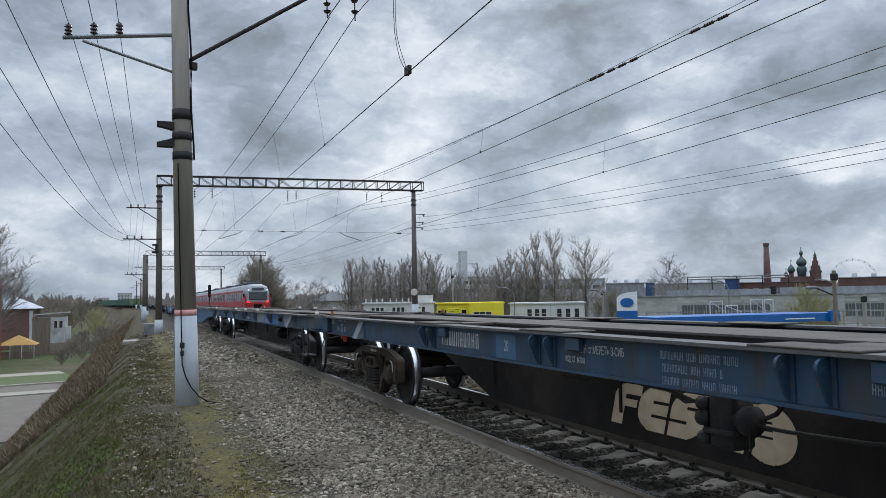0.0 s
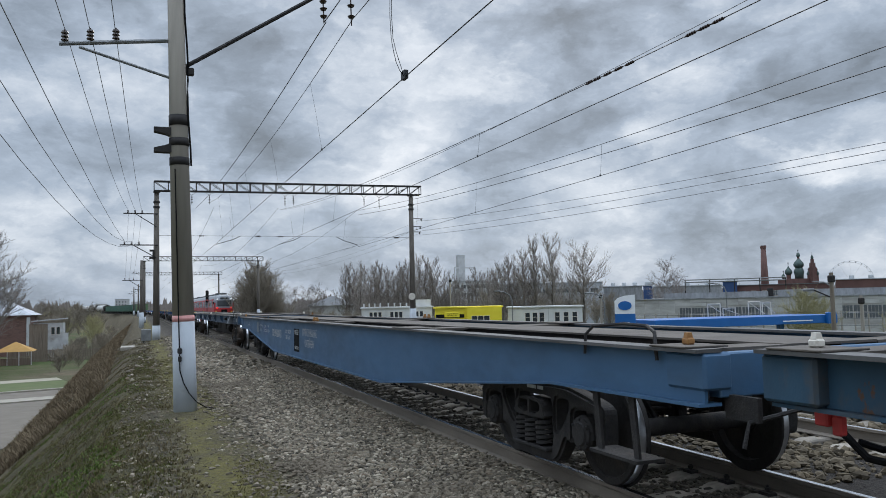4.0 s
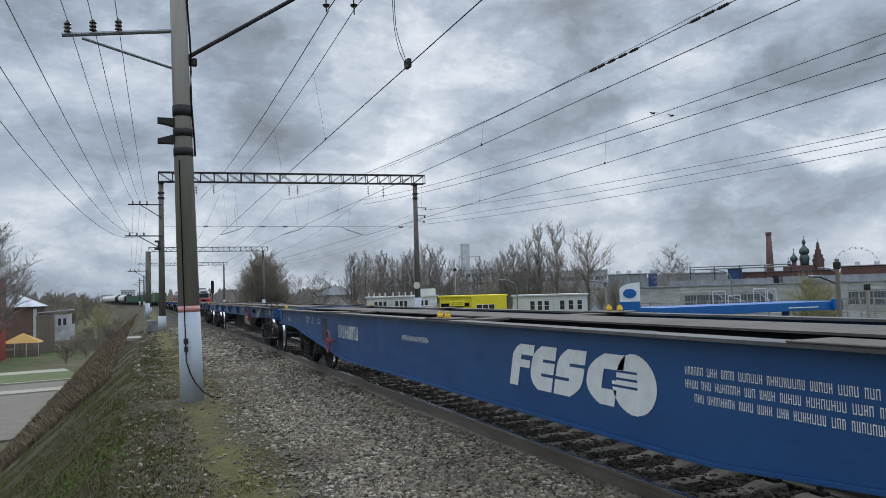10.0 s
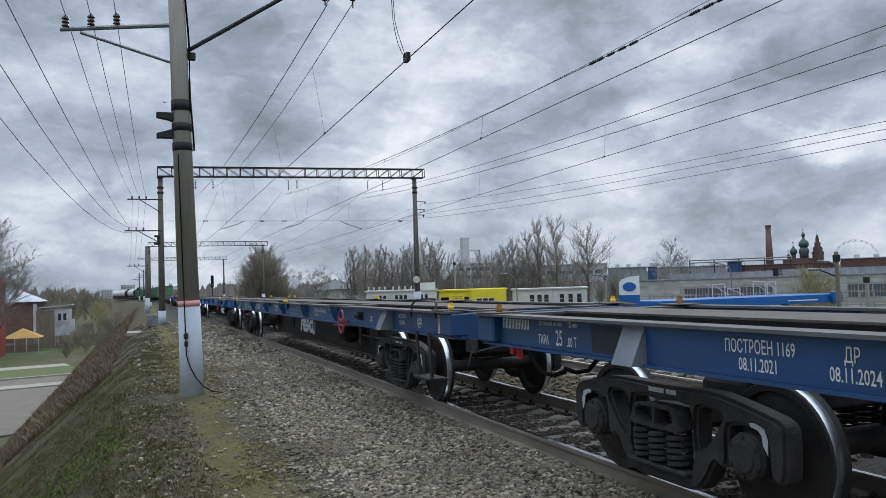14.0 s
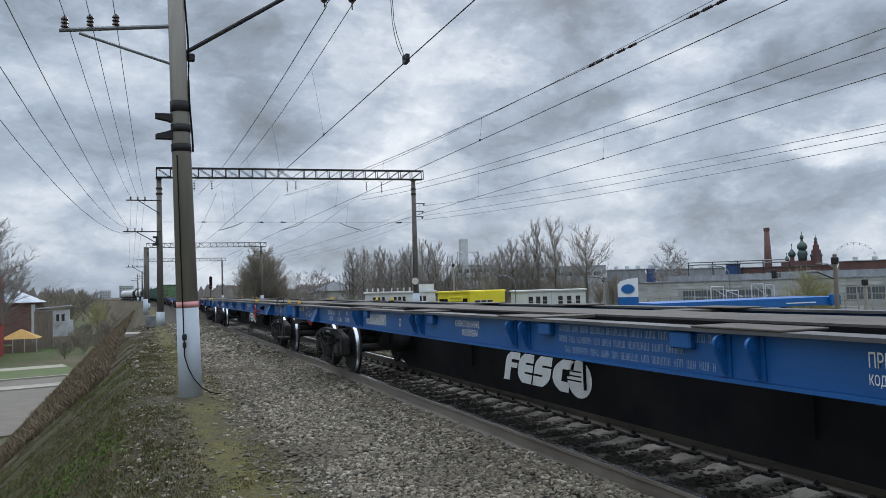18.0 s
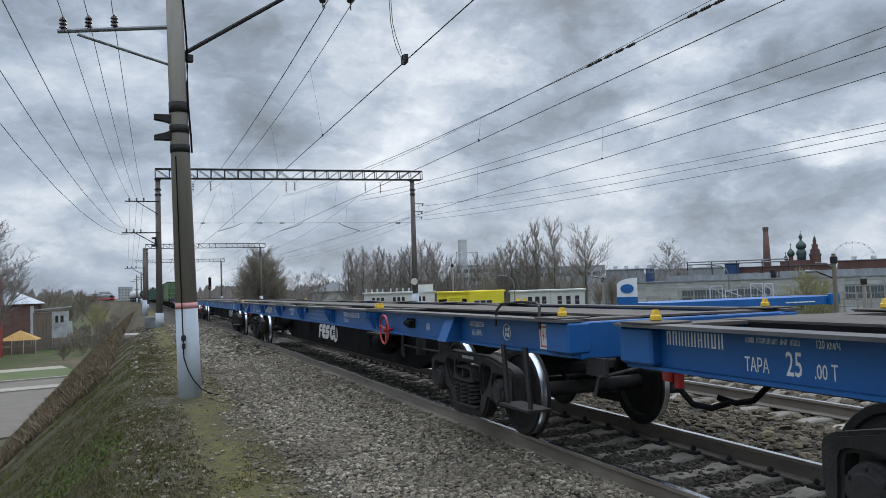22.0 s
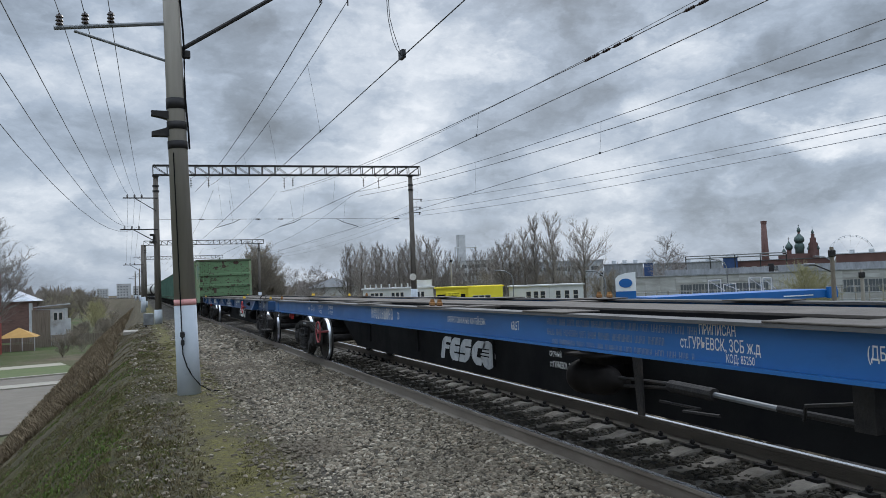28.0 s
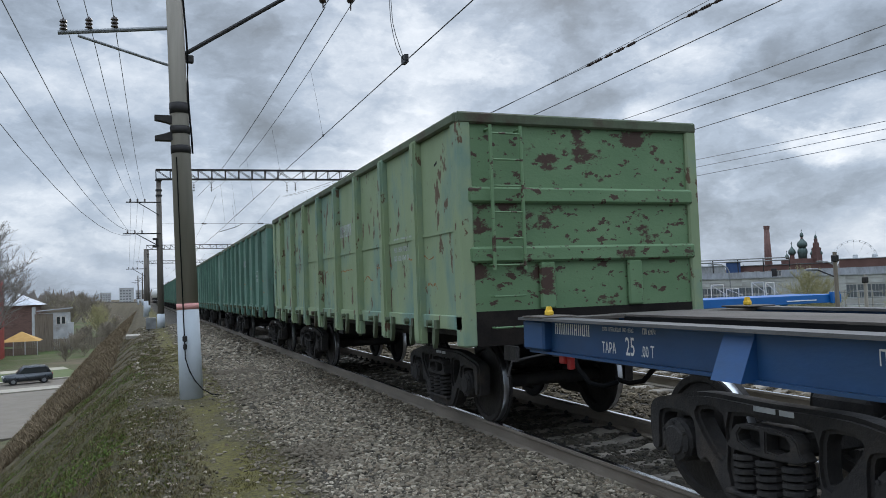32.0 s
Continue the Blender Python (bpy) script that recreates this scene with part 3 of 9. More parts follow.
def stone_cloud(name, spots, mat, label, category):
    """Loose stones as one mesh: lumps of one short list of shapes, turned and sized by chance."""
    shapes = []
    for s in range(10):
        bm = bmesh.new()
        bmesh.ops.create_icosphere(bm, subdivisions=1, radius=1)
        rnd = random.Random(s)
        long, flat = rnd.uniform(1.05, 1.75), rnd.uniform(0.4, 0.75)
        for v in bm.verts:
            v.co = Vector((v.co.x * long * rnd.uniform(0.7, 1.25), v.co.y / long * rnd.uniform(0.7, 1.25), v.co.z * flat * rnd.uniform(0.7, 1.3)))
        bm.verts.ensure_lookup_table()
        shapes.append((np.array([v.co for v in bm.verts]), np.array([[v.index for v in f.verts] for f in bm.faces])))
        bm.free()
    rng = np.random.default_rng(4)
    vs, fs, base = [], [], 0
    for x, y, z, r in spots:
        v, f = shapes[int(rng.integers(10))]
        a, b = rng.uniform(0, 6.28), rng.uniform(-0.9, 0.9)
        ca, sa, cb, sb = math.cos(a), math.sin(a), math.cos(b), math.sin(b)
        rot = np.array(((ca, -sa, 0), (sa, ca, 0), (0, 0, 1))) @ np.array(((1, 0, 0), (0, cb, -sb), (0, sb, cb)))
        vs.append(v * r @ rot.T + (x, y, z))
        fs.append(f + base)
        base += len(v)
    me = bpy.data.meshes.new(name)
    me.from_pydata(np.concatenate(vs).tolist(), [], np.concatenate(fs).tolist())
    me.materials.append(mat)
    tagged(new(name, me), label, category, kind="stuff")


STONE = island_tones("ballast_stone", ((0.03784, 0.03244, 0.02396), (0.1726, 0.146, 0.1073), (0.08014, 0.06812, 0.05078), (0.2726, 0.2357, 0.1782), (0.1503, 0.1125, 0.07666), (0.4118, 0.3622, 0.2827)), 0.9, 0.3, 60, (0.1169, 0.09515, 0.069))
STONE_DARK = island_tones("oily_ballast_stone", ((0.03481, 0.03072, 0.0242), (0.07498, 0.06528, 0.0506), (0.05356, 0.04736, 0.0374), (0.1405, 0.1216, 0.0924)), 0.85, 0.3, 60)
STONE_BROWN = island_tones("brown_ballast_stone", ((0.0618, 0.05, 0.034), (0.1133, 0.09, 0.0595), (0.08755, 0.07, 0.04675), (0.1648, 0.13, 0.085)), 0.9, 0.3, 60)


def ballast():
    rng = np.random.default_rng(11)
    spots = []
    for y0, y1, per, r in ((-6, 2.2, 300, 0.0225), (2.2, 8, 1650, 0.0185), (8, 14, 1150, 0.0200), (14, 24, 560, 0.0245), (24, 60, 90, 0.048)):
        for x0, x1, share in ((1.2, 1.6, 0.16), (1.6, 1.9, 0.45), (1.9, 3.98, 1.0), (-0.3, 0.7, 0.07), (0.7, 1.2, 0.03)):
            k = int((x1 - x0) * (y1 - y0) * per * share)
            for x, y, q in zip(rng.uniform(x0, x1, k), rng.uniform(y0, y1, k), rng.gamma(5, 0.2, k)):
                s = r * min(1.7, max(0.45, q))
                spots.append((x, y, land(x, y) + s * 0.28, s))
    stone_cloud("ballast_stones", spots, STONE, "grey crushed stone ballast along the track", "ballast")
    spots = []
    for y0, y1, per, r in ((-6, 3, 200, 0.028), (3, 12, 620, 0.024), (12, 30, 190, 0.036)):
        k = int(1.5 * (y1 - y0) * per)
        for x, y, q in zip(rng.uniform(4.08, 5.58, k), rng.uniform(y0, y1, k), rng.gamma(5, 0.2, k)):
            near = abs((y - 2.0 + 0.27) % 0.545 - 0.27)
            if near < 0.11 and rng.uniform() < 0.66:
                continue
            s = r * min(1.6, max(0.45, q))
            spots.append((x, y, -0.235 + s * 0.3, s))
    stone_cloud("oily_ballast", spots, STONE_DARK, "dark oil-stained stone ballast between the rails", "ballast")
    spots = []
    for y0, y1, per, r in ((6, 16, 150, 0.045), (16, 34, 50, 0.07)):
        k = int(9 * (y1 - y0) * per * 0.7)
        for x, y, q in zip(rng.uniform(5.7, 14.0, k), rng.uniform(y0, y1, k), rng.gamma(5, 0.2, k)):
            s = r * min(1.6, max(0.45, q))
            spots.append((x, y, -0.235 + s * 0.3, s))
    stone_cloud("brown_ballast", spots, STONE_BROWN, "brown stone ballast between the tracks", "ballast")


ballast()


# ---- the freight train ----
def smooth_loop(pts, k=3):
    """A closed outline rounded through its points."""
    out = []
    n = len(pts)
    for i in range(n):
        p0, p1, p2, p3 = (Vector(pts[(i + j) % n]) for j in (-1, 0, 1, 2))
        for s in range(k):
            t = s / k
            out.append(0.5 * (2 * p1 + (p2 - p0) * t + (2 * p0 - 5 * p1 + 4 * p2 - p3) * t * t + (3 * p1 - p0 - 3 * p2 + p3) * t ** 3))
    return out


def pierced(loops, x0, x1, round_off=0.018):
    """A plate with openings in the yz plane, from x0 to x1, its edges rounded."""
    bm = bmesh.new()
    for loop in loops:
        vs = [bm.verts.new((x0, p[0], p[1])) for p in loop]
        for i in range(len(vs)):
            bm.edges.new((vs[i], vs[(i + 1) % len(vs)]))
    bmesh.ops.triangle_fill(bm, use_beauty=True, use_dissolve=False, edges=list(bm.edges))
    r = bmesh.ops.extrude_face_region(bm, geom=list(bm.faces))
    bmesh.ops.translate(bm, vec=(x1 - x0, 0, 0), verts=[v for v in r["geom"] if isinstance(v, bmesh.types.BMVert)])
    bmesh.ops.recalc_face_normals(bm, faces=bm.faces)
    es = [e for e in bm.edges if len(e.link_faces) == 2 and e.calc_face_angle(0) > 1.2 and abs(e.verts[0].co.x - e.verts[1].co.x) < 1e-5]
    bmesh.ops.bevel(bm, geom=es, offset=round_off, segments=2, affect="EDGES")
    return bm


def side_frame_shape():
    """A cast side frame: arched top chord, pedestals for the axle boxes, triangular windows, spring window."""
    half = [(0.0, 0.86), (0.30, 0.865), (0.62, 0.865), (0.86, 0.83), (1.06, 0.79), (1.20, 0.755), (1.265, 0.68), (1.26, 0.42), (1.21, 0.35), (1.135, 0.37), (1.115, 0.46), (1.11, 0.60), (1.06, 0.67), (0.80, 0.67), (0.745, 0.60), (0.74, 0.45), (0.715, 0.37), (0.655, 0.36), (0.60, 0.37), (0.52, 0.25), (0.42, 0.15), (0.28, 0.12), (0.0, 0.12)]
    outer = smooth_loop(half[:-1] + [(-y, z) for y, z in half[:0:-1]], 3)
    loops = [outer]
    for s in (-1, 1):
        loops.append(smooth_loop([(s * y, z) for y, z in ((0.45, 0.735), (0.56, 0.75), (0.67, 0.735), (0.675, 0.67), (0.56, 0.52), (0.46, 0.435), (0.425, 0.48), (0.425, 0.62))], 2))
    loops.append(smooth_loop([(-0.34, 0.735), (0.0, 0.74), (0.34, 0.735), (0.355, 0.52), (0.34, 0.27), (0.0, 0.255), (-0.34, 0.27), (-0.355, 0.52)], 2))
    bm = pierced(loops, -0.085, 0.085, 0.028)
    box(bm, (-0.15, -0.36, 0.225), (0.15, 0.36, 0.262), None, 0.01)
    return bm


def spring_shape():
    bm = bmesh.new()
    pts = []
    for i in range(61):
        a = i / 60 * 2 * math.pi * 5
        pts.append((0.082 * math.cos(a), 0.082 * math.sin(a), 0.275 + 0.235 * i / 60))
    path(bm, pts, 0.021, 5)
    return bm


def axle_box_shape():
    bm = bmesh.new()
    turn = pose(0, 0, 0.48, 0, 90, 0)
    lathe(bm, ((0.15, -0.12), (0.165, -0.09), (0.165, 0.07), (0.15, 0.09), (0.15, 0.105), (0.11, 0.115), (0.10, 0.13)), turn, 14)
    for k in range(6):
        a = k * math.pi / 3
        p = turn @ Vector((0.13 * math.cos(a), 0.13 * math.sin(a), 0.10))
        q = turn @ Vector((0.13 * math.cos(a), 0.13 * math.sin(a), 0.125))
        tube(bm, p, q, 0.014, n=6)
    return bm


def wheel_disc():
    bm = bmesh.new()
    lathe(bm, ((0.13, -0.10), (0.14, 0.03), (0.40, -0.02), (0.415, 0.002), (0.464, 0.002), (0.464, -0.0015), (0.425, -0.0015), (0.425, -0.125), (0.40, -0.125), (0.39, -0.06), (0.15, -0.09)), pose(0.85, 0, 0, 0, 90, 0), 36)
    return bm


def wheel_rim():
    bm = bmesh.new()
    lathe(bm, ((0.426, -0.003), (0.468, -0.003), (0.475, -0.009), (0.477, -0.028), (0.479, -0.090), (0.503, -0.102), (0.504, -0.118), (0.49, -0.128), (0.425, -0.128)), pose(0.85, 0, 0, 0, 90, 0), 44, False)
    return bm


def wheel_tread():
    bm = bmesh.new()
    lathe(bm, ((0.4775, -0.018), (0.4795, -0.022), (0.4815, -0.082), (0.480, -0.088)), pose(0.85, 0, 0, 0, 90, 0), 44, False)
    return bm


def axle_shape():
    bm = bmesh.new()
    lathe(bm, ((0.06, -1.08), (0.065, -0.90), (0.09, -0.86), (0.085, -0.4), (0.08, 0.0), (0.085, 0.4), (0.09, 0.86), (0.065, 0.90), (0.06, 1.08)), pose(0, 0, 0, 0, 90, 0), 14)
    return bm


WHEELSETS = []      # every wheelset with its wagon


def bogie(wagon, y, frame_mat, disc=None, jaws=False):
    for s in (-1, 1):
        f = part("side_frame", shared("side_frame", side_frame_shape), frame_mat, wagon)
        f.location = (s * 1.018, y, 0)
        if s < 0:
            for e in (-1, 1) if jaws else ():
                part("paint_mark", shared("jaw_mark_%d" % e, lambda: jaw_mark(e)), GREY_MARK, f, "old white paint on the jaw")
            part("stencil", shared("frame_stencil", lambda: boxes(((-0.0875, -0.22, 0.80), (-0.0855, -0.10, 0.835)), ((-0.0875, -0.07, 0.80), (-0.0855, 0.12, 0.835)))), GREY_MARK, f, "small white stencil bars")
        for dy in (-0.925, 0.925):
            a = part("axle_box", shared("axle_box", axle_box_shape), frame_mat, f)
            a.location = (0, dy, 0)
            a.rotation_euler = (0, 0, 0 if s > 0 else math.pi)
        for dx, dy in ((0.065 * s, -0.21), (0.075 * s, 0.0), (0.065 * s, 0.21)):
            c = part("spring", shared("coil_spring", spring_shape), STEEL_DARK, f)
            c.location = (dx, dy, 0)
    part("bolster", shared("bolster", bolster_shape), frame_mat, wagon).location = (0, y, 0)
    part("brake_beam", shared("brake_beam", lambda: brake_beam()), STEEL_DARK, wagon).location = (0, y, 0)
    for dy in (-0.925, 0.925):
        w = part("wheelset", shared("axle", axle_shape, True), STEEL_DARK, wagon)
        w.location = (0, y + dy, 0.4785)
        for s in (0, 180):
            d = part("wheel", shared("wheel_disc", wheel_disc), disc or WHEEL, w)
            d.rotation_euler = (0, 0, radians(s))
            part("wheel_rim", shared("wheel_rim", wheel_rim, True), WHEEL, d)
            part("wheel_tread", shared("wheel_tread", wheel_tread, True), TREAD, d, "bright worn wheel tread")
        WHEELSETS.append((w, wagon, y + dy))


def jaw_mark(e):
    pts = [(1.125, 0.52), (1.13, 0.62), (1.10, 0.69), (1.02, 0.715), (0.97, 0.71), (0.98, 0.685), (1.04, 0.675), (1.075, 0.645), (1.085, 0.58)]
    return outline_slab([(e * y, z) for y, z in pts], "x", -0.0885, -0.0865)


def bolster_shape():
    bm = boxes(((-1.04, -0.24, 0.55), (1.04, 0.24, 0.70)), ((-0.5, -0.24, 0.70), (0.5, 0.24, 0.86)), chamfer=0.03)
    # open cast ends with two pockets
    loops = [smooth_loop([(-0.29, 0.53), (0.29, 0.53), (0.30, 0.60), (0.24, 0.70), (0.0, 0.715), (-0.24, 0.70), (-0.30, 0.60)], 2)]
    for s in (-1, 1):
        loops.append([(s * y, z) for y, z in ((0.025, 0.57), (0.12, 0.565), (0.215, 0.60), (0.225, 0.64), (0.19, 0.68), (0.03, 0.685))])
    for x0, x1 in ((-1.16, -1.041), (1.041, 1.16)):
        add = pierced(loops, x0, x1, 0.01)
        me = bpy.data.meshes.new("bolster_end")
        add.to_mesh(me)
        add.free()
        bm.from_mesh(me)
        bpy.data.meshes.remove(me)
    return bm


def brake_beam():
    bm = bmesh.new()
    for s in (-1, 1):
        tube(bm, (-0.85, s * 0.40, 0.42), (0.85, s * 0.40, 0.42), 0.035, n=8)
        for x in (-0.8, 0.8):
            box(bm, (x - 0.05, s * 0.40 - 0.02, 0.34), (x + 0.05, s * 0.46, 0.62))
        tube(bm, (0.1, s * 0.40, 0.42), (0.1, s * 0.1, 0.72), 0.03, n=6)
    return bm


def coupler_shape():
    bm = bmesh.new()
    box(bm, (-0.09, -0.55, 0.95), (0.09, 0.05, 1.15), None, 0.02)
    slab(bm, ((-0.20, -0.55), (-0.26, -0.80), (-0.13, -0.92), (-0.04, -0.78), (0.10, -0.76), (0.24, -0.90), (0.30, -0.72), (0.18, -0.52)), "z", 0.90, 1.22)
    box(bm, (-0.24, -0.02, 0.86), (0.24, 0.06, 1.26), None, 0.02)
    return bm


def hose_shape():
    bm = bmesh.new()
    path(bm, [(-0.32, 0.05, 0.92), (-0.34, -0.12, 0.88), (-0.33, -0.25, 0.72), (-0.28, -0.38, 0.58), (-0.18, -0.50, 0.55), (-0.06, -0.60, 0.60)], 0.028, 7)
    return bm


def lever_shape():
    bm = bmesh.new()
    path(bm, [(0.1, -0.35, 1.12), (-0.25, -0.32, 1.0), (-1.15, -0.25, 0.86), (-1.20, -0.25, 0.70)], 0.016, 6)
    for x in (-0.5, -1.1):
        box(bm, (x - 0.02, -0.30, 0.86), (x + 0.02, 0.0, 1.02))
    return bm


def handwheel_shape():
    bm = bmesh.new()
    m = pose(0, 0, 0, 0, 90, 0)
    ring(bm, m, 0.21, 0.014, 28, 6)
    for k in range(3):
        a = k * 2 * math.pi / 3 + 0.3
        tube(bm, (0.03, 0, 0), (0, 0.21 * math.cos(a), 0.21 * math.sin(a)), 0.012, n=6)
    tube(bm, (-0.01, 0, 0), (0.22, 0, 0), 0.022, n=8)
    tube(bm, (-0.015, 0, 0), (0.05, 0, 0), 0.04, n=8)
    return bm


def lock_shape():
    bm = bmesh.new()
    box(bm, (-0.034, -0.036, 0), (0.034, 0.036, 0.048), None, 0.010)
    slab(bm, ((-0.028, 0.048), (0.028, 0.048), (0.017, 0.085), (-0.017, 0.085)), "y", -0.019, 0.019)
    return bm


def ear_shape():
    """A flat eye plate standing off the sill: round head, raised boss, tapering foot."""
    bm = bmesh.new()
    head = [(-0.055 + 0.058 * math.cos(a), -0.066 + 0.058 * math.sin(a)) for a in (math.pi * (0.30 + 0.105 * k) for k in range(9))]
    slab(bm, [(0.0, -0.004)] + head + [(-0.075, -0.16), (-0.045, -0.235), (-0.012, -0.272), (0.0, -0.272)], "y", -0.012, 0.012)
    tube(bm, (-0.055, -0.020, -0.085), (-0.055, 0.020, -0.085), 0.030, n=14)
    box(bm, (-0.012, -0.045, -0.275), (0.0, 0.045, -0.01))
    bmesh.ops.recalc_face_normals(bm, faces=bm.faces)
    return bm


def sill_pieces(kind):
    """The sill at negative x in its welded pieces: (name, bmesh)."""
    out = []
    if kind == "stepped":
        out.append(("web", boxes(((-1.31, -9.45, 1.045), (-1.285, 9.45, 1.335)))))
        out.append(("lower_flange", boxes(((-1.35, -9.45, 1.02), (-1.17, 9.45, 1.043)))))
        for s in (-1, 1):
            a, b = sorted((s * 9.25, s * 12.33))
            out.append(("end_web", boxes(((-1.235, a, 1.045), (-1.21, b, 1.335)))))
            out.append(("end_flange", boxes(((-1.28, a, 1.018), (-1.12, b, 1.041)))))
    elif kind == "deep":
        edge = [(-12.33, 1.305), (-12.33, 0.97), (-10.3, 0.95), (-7.6, 0.72), (-5.0, 0.50), (5.0, 0.48), (7.6, 0.70), (10.3, 0.95), (12.33, 0.97), (12.33, 1.305)]
        out.append(("web", outline_slab(edge, "x", -1.31, -1.285)))
        low = edge[1:-1]
        out.append(("lower_flange", outline_slab([(y, z - 0.002) for y, z in low] + [(y, z - 0.024) for y, z in low[::-1]], "x", -1.36, -1.17)))
    else:
        out.append(("web", boxes(((-1.31, -12.33, 1.09), (-1.285, 12.33, 1.345)))))
        out.append(("lower_flange", boxes(((-1.36, -12.33, 1.066), (-1.17, 12.33, 1.088)))))
    return out


def girder(kind):
    bm = bmesh.new()
    if kind == "stepped":
        edge = [(-11.9, 1.335), (-11.9, 0.96), (-8.0, 0.92), (-5.9, 0.32), (5.9, 0.32), (8.0, 0.92), (11.9, 0.96), (11.9, 1.335)]
        w = 0.46
    elif kind == "deep":
        edge = [(-11.9, 1.305), (-11.9, 0.96), (-8.0, 0.90), (-6.2, 0.62), (6.2, 0.62), (8.0, 0.90), (11.9, 0.96), (11.9, 1.305)]
        w = 0.42
    else:
        edge = [(-11.9, 1.345), (-11.9, 0.96), (-8.3, 0.92), (-7.0, 0.40), (7.0, 0.40), (8.3, 0.92), (11.9, 0.96), (11.9, 1.345)]
        w = 0.46
    slab(bm, edge, "x", -w, w)
    for y in (-5.9, -3.0, 0, 3.0, 5.9):
        box(bm, (-w - 0.03, y - 0.012, 0.55), (w + 0.03, y + 0.012, 1.25))
    bmesh.ops.recalc_face_normals(bm, faces=bm.faces)
    return bm


def face(x, y, z):
    """A plane that looks to negative x, with its writing running to negative y."""
    return Matrix(((0, 0, -1, x), (-1, 0, 0, y), (0, 1, 0, z), (0, 0, 0, 1)))


def mark(wagon, me, y, z, mat, x=-1.3135, label=""):
    ob = part("lettering", me, mat, wagon, label)
    if not me.name.startswith(("letters", "badge", "disc")):
        ob["kind"] = "stuff"
    ob.matrix_basis = face(x, y, z)
    return ob


def badge_shape(h):
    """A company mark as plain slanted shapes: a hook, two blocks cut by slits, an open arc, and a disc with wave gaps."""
    bm = bmesh.new()
    steps = 44

    def row(z, lean, spans):
        for a, b in spans:
            if b - a > 0.01:
                pts = ((a, z), (b, z), (b + lean, z + 1 / steps), (a + lean, z + 1 / steps))
                bm.faces.new([bm.verts.new((x * h * 1.25, y * h, 0)) for x, y in pts])

    for k in range(steps):
        z = k / steps
        lean, at = 0.26 / steps, 0.26 * z
        low, up = max(0.0, 1 - 2 * z), max(0.0, 2 * z - 1)
        if z < 0.45:
            spans = [(0.0, 0.36)]
        elif z < 0.62:
            spans = [(0.0, 0.74)]
        elif z < 0.74:
            spans = [(0.0, 0.36)]
        else:
            spans = [(0.30 * up ** 4, 0.84)]
        lo = 0.80 + 0.34 * max(low, up) ** 3
        spans.append((lo, 1.22) if 0.31 < z < 0.37 or 0.63 < z < 0.69 else (lo, 1.66))
        lo, hi = 1.74 + 0.32 * up ** 3, 2.64 - 0.34 * low ** 3
        spans.append((lo, 2.16) if 0.63 < z < 0.69 else (2.20, hi) if 0.31 < z < 0.37 else (lo, hi))
        lo = 2.74 + 0.46 * max(low, up) ** 2.5
        spans.append((lo, 3.20) if 0.30 < z < 0.70 else (lo, 3.62 if z < 0.5 else 3.72))
        row(z, lean, [(a + at, b + at) for a, b in spans])
    # the disc
    cx, cy, r = 4.15, 0.48, 0.56
    for k in range(48):
        y = -r + 2 * r * k / 48
        half = math.sqrt(max(0.0, r * r - (y + r / 48) ** 2))
        if half < 0.03:
            continue
        x0 = cx + 0.10 if k in (20, 21, 26, 27, 32, 33) else cx - half * (0.8 if y > 0 else 1.0)
        bm.faces.new([bm.verts.new((x * h * 1.25, z * h, 0)) for x, z in ((x0, cy + y), (cx + half, cy + y), (cx + half, cy + y + 2 * r / 48), (x0, cy + y + 2 * r / 48))])
    return bm


def disc_badge(r):
    bm = bmesh.new()
    ring(bm, pose(0, 0, 0), r, r * 0.06, 28, 4)
    for s in (-1, 1):
        for dx in (-0.5, -0.1, 0.3):
            q = [(dx * r, s * r * 0.08), ((dx + 0.28) * r, s * r * 0.08), ((dx + 0.40) * r, s * r * 0.55), ((dx + 0.12) * r, s * r * 0.55)]
            bm.faces.new([bm.verts.new((x, y, 0.002)) for x, y in q])
    return bm


def plate_sign():
    """A white notice with a red border and a bolt of lightning, built of thin flat plates."""
    bm = bmesh.new()
    box(bm, (0, 0, 0), (0.24, 0.24, 0.002))
    return bm


def sign_marks():
    bm = bmesh.new()
    for lo, hi in (((0.02, 0.02), (0.22, 0.035)), ((0.02, 0.205), (0.22, 0.22)), ((0.02, 0.035), (0.035, 0.205)), ((0.205, 0.035), (0.22, 0.205))):
        box(bm, (*lo, 0.002), (*hi, 0.004))
    bm.faces.new([bm.verts.new((x, y, 0.004)) for x, y in ((0.07, 0.18), (0.085, 0.18), (0.08, 0.135), (0.10, 0.135), (0.075, 0.07), (0.08, 0.12), (0.06, 0.12))])
    for y in (0.11, 0.145):
        bm.faces.new([bm.verts.new((x, z, 0.004)) for x, z in ((0.12, y), (0.19, y), (0.19, y + 0.014), (0.12, y + 0.014))])
    return bm


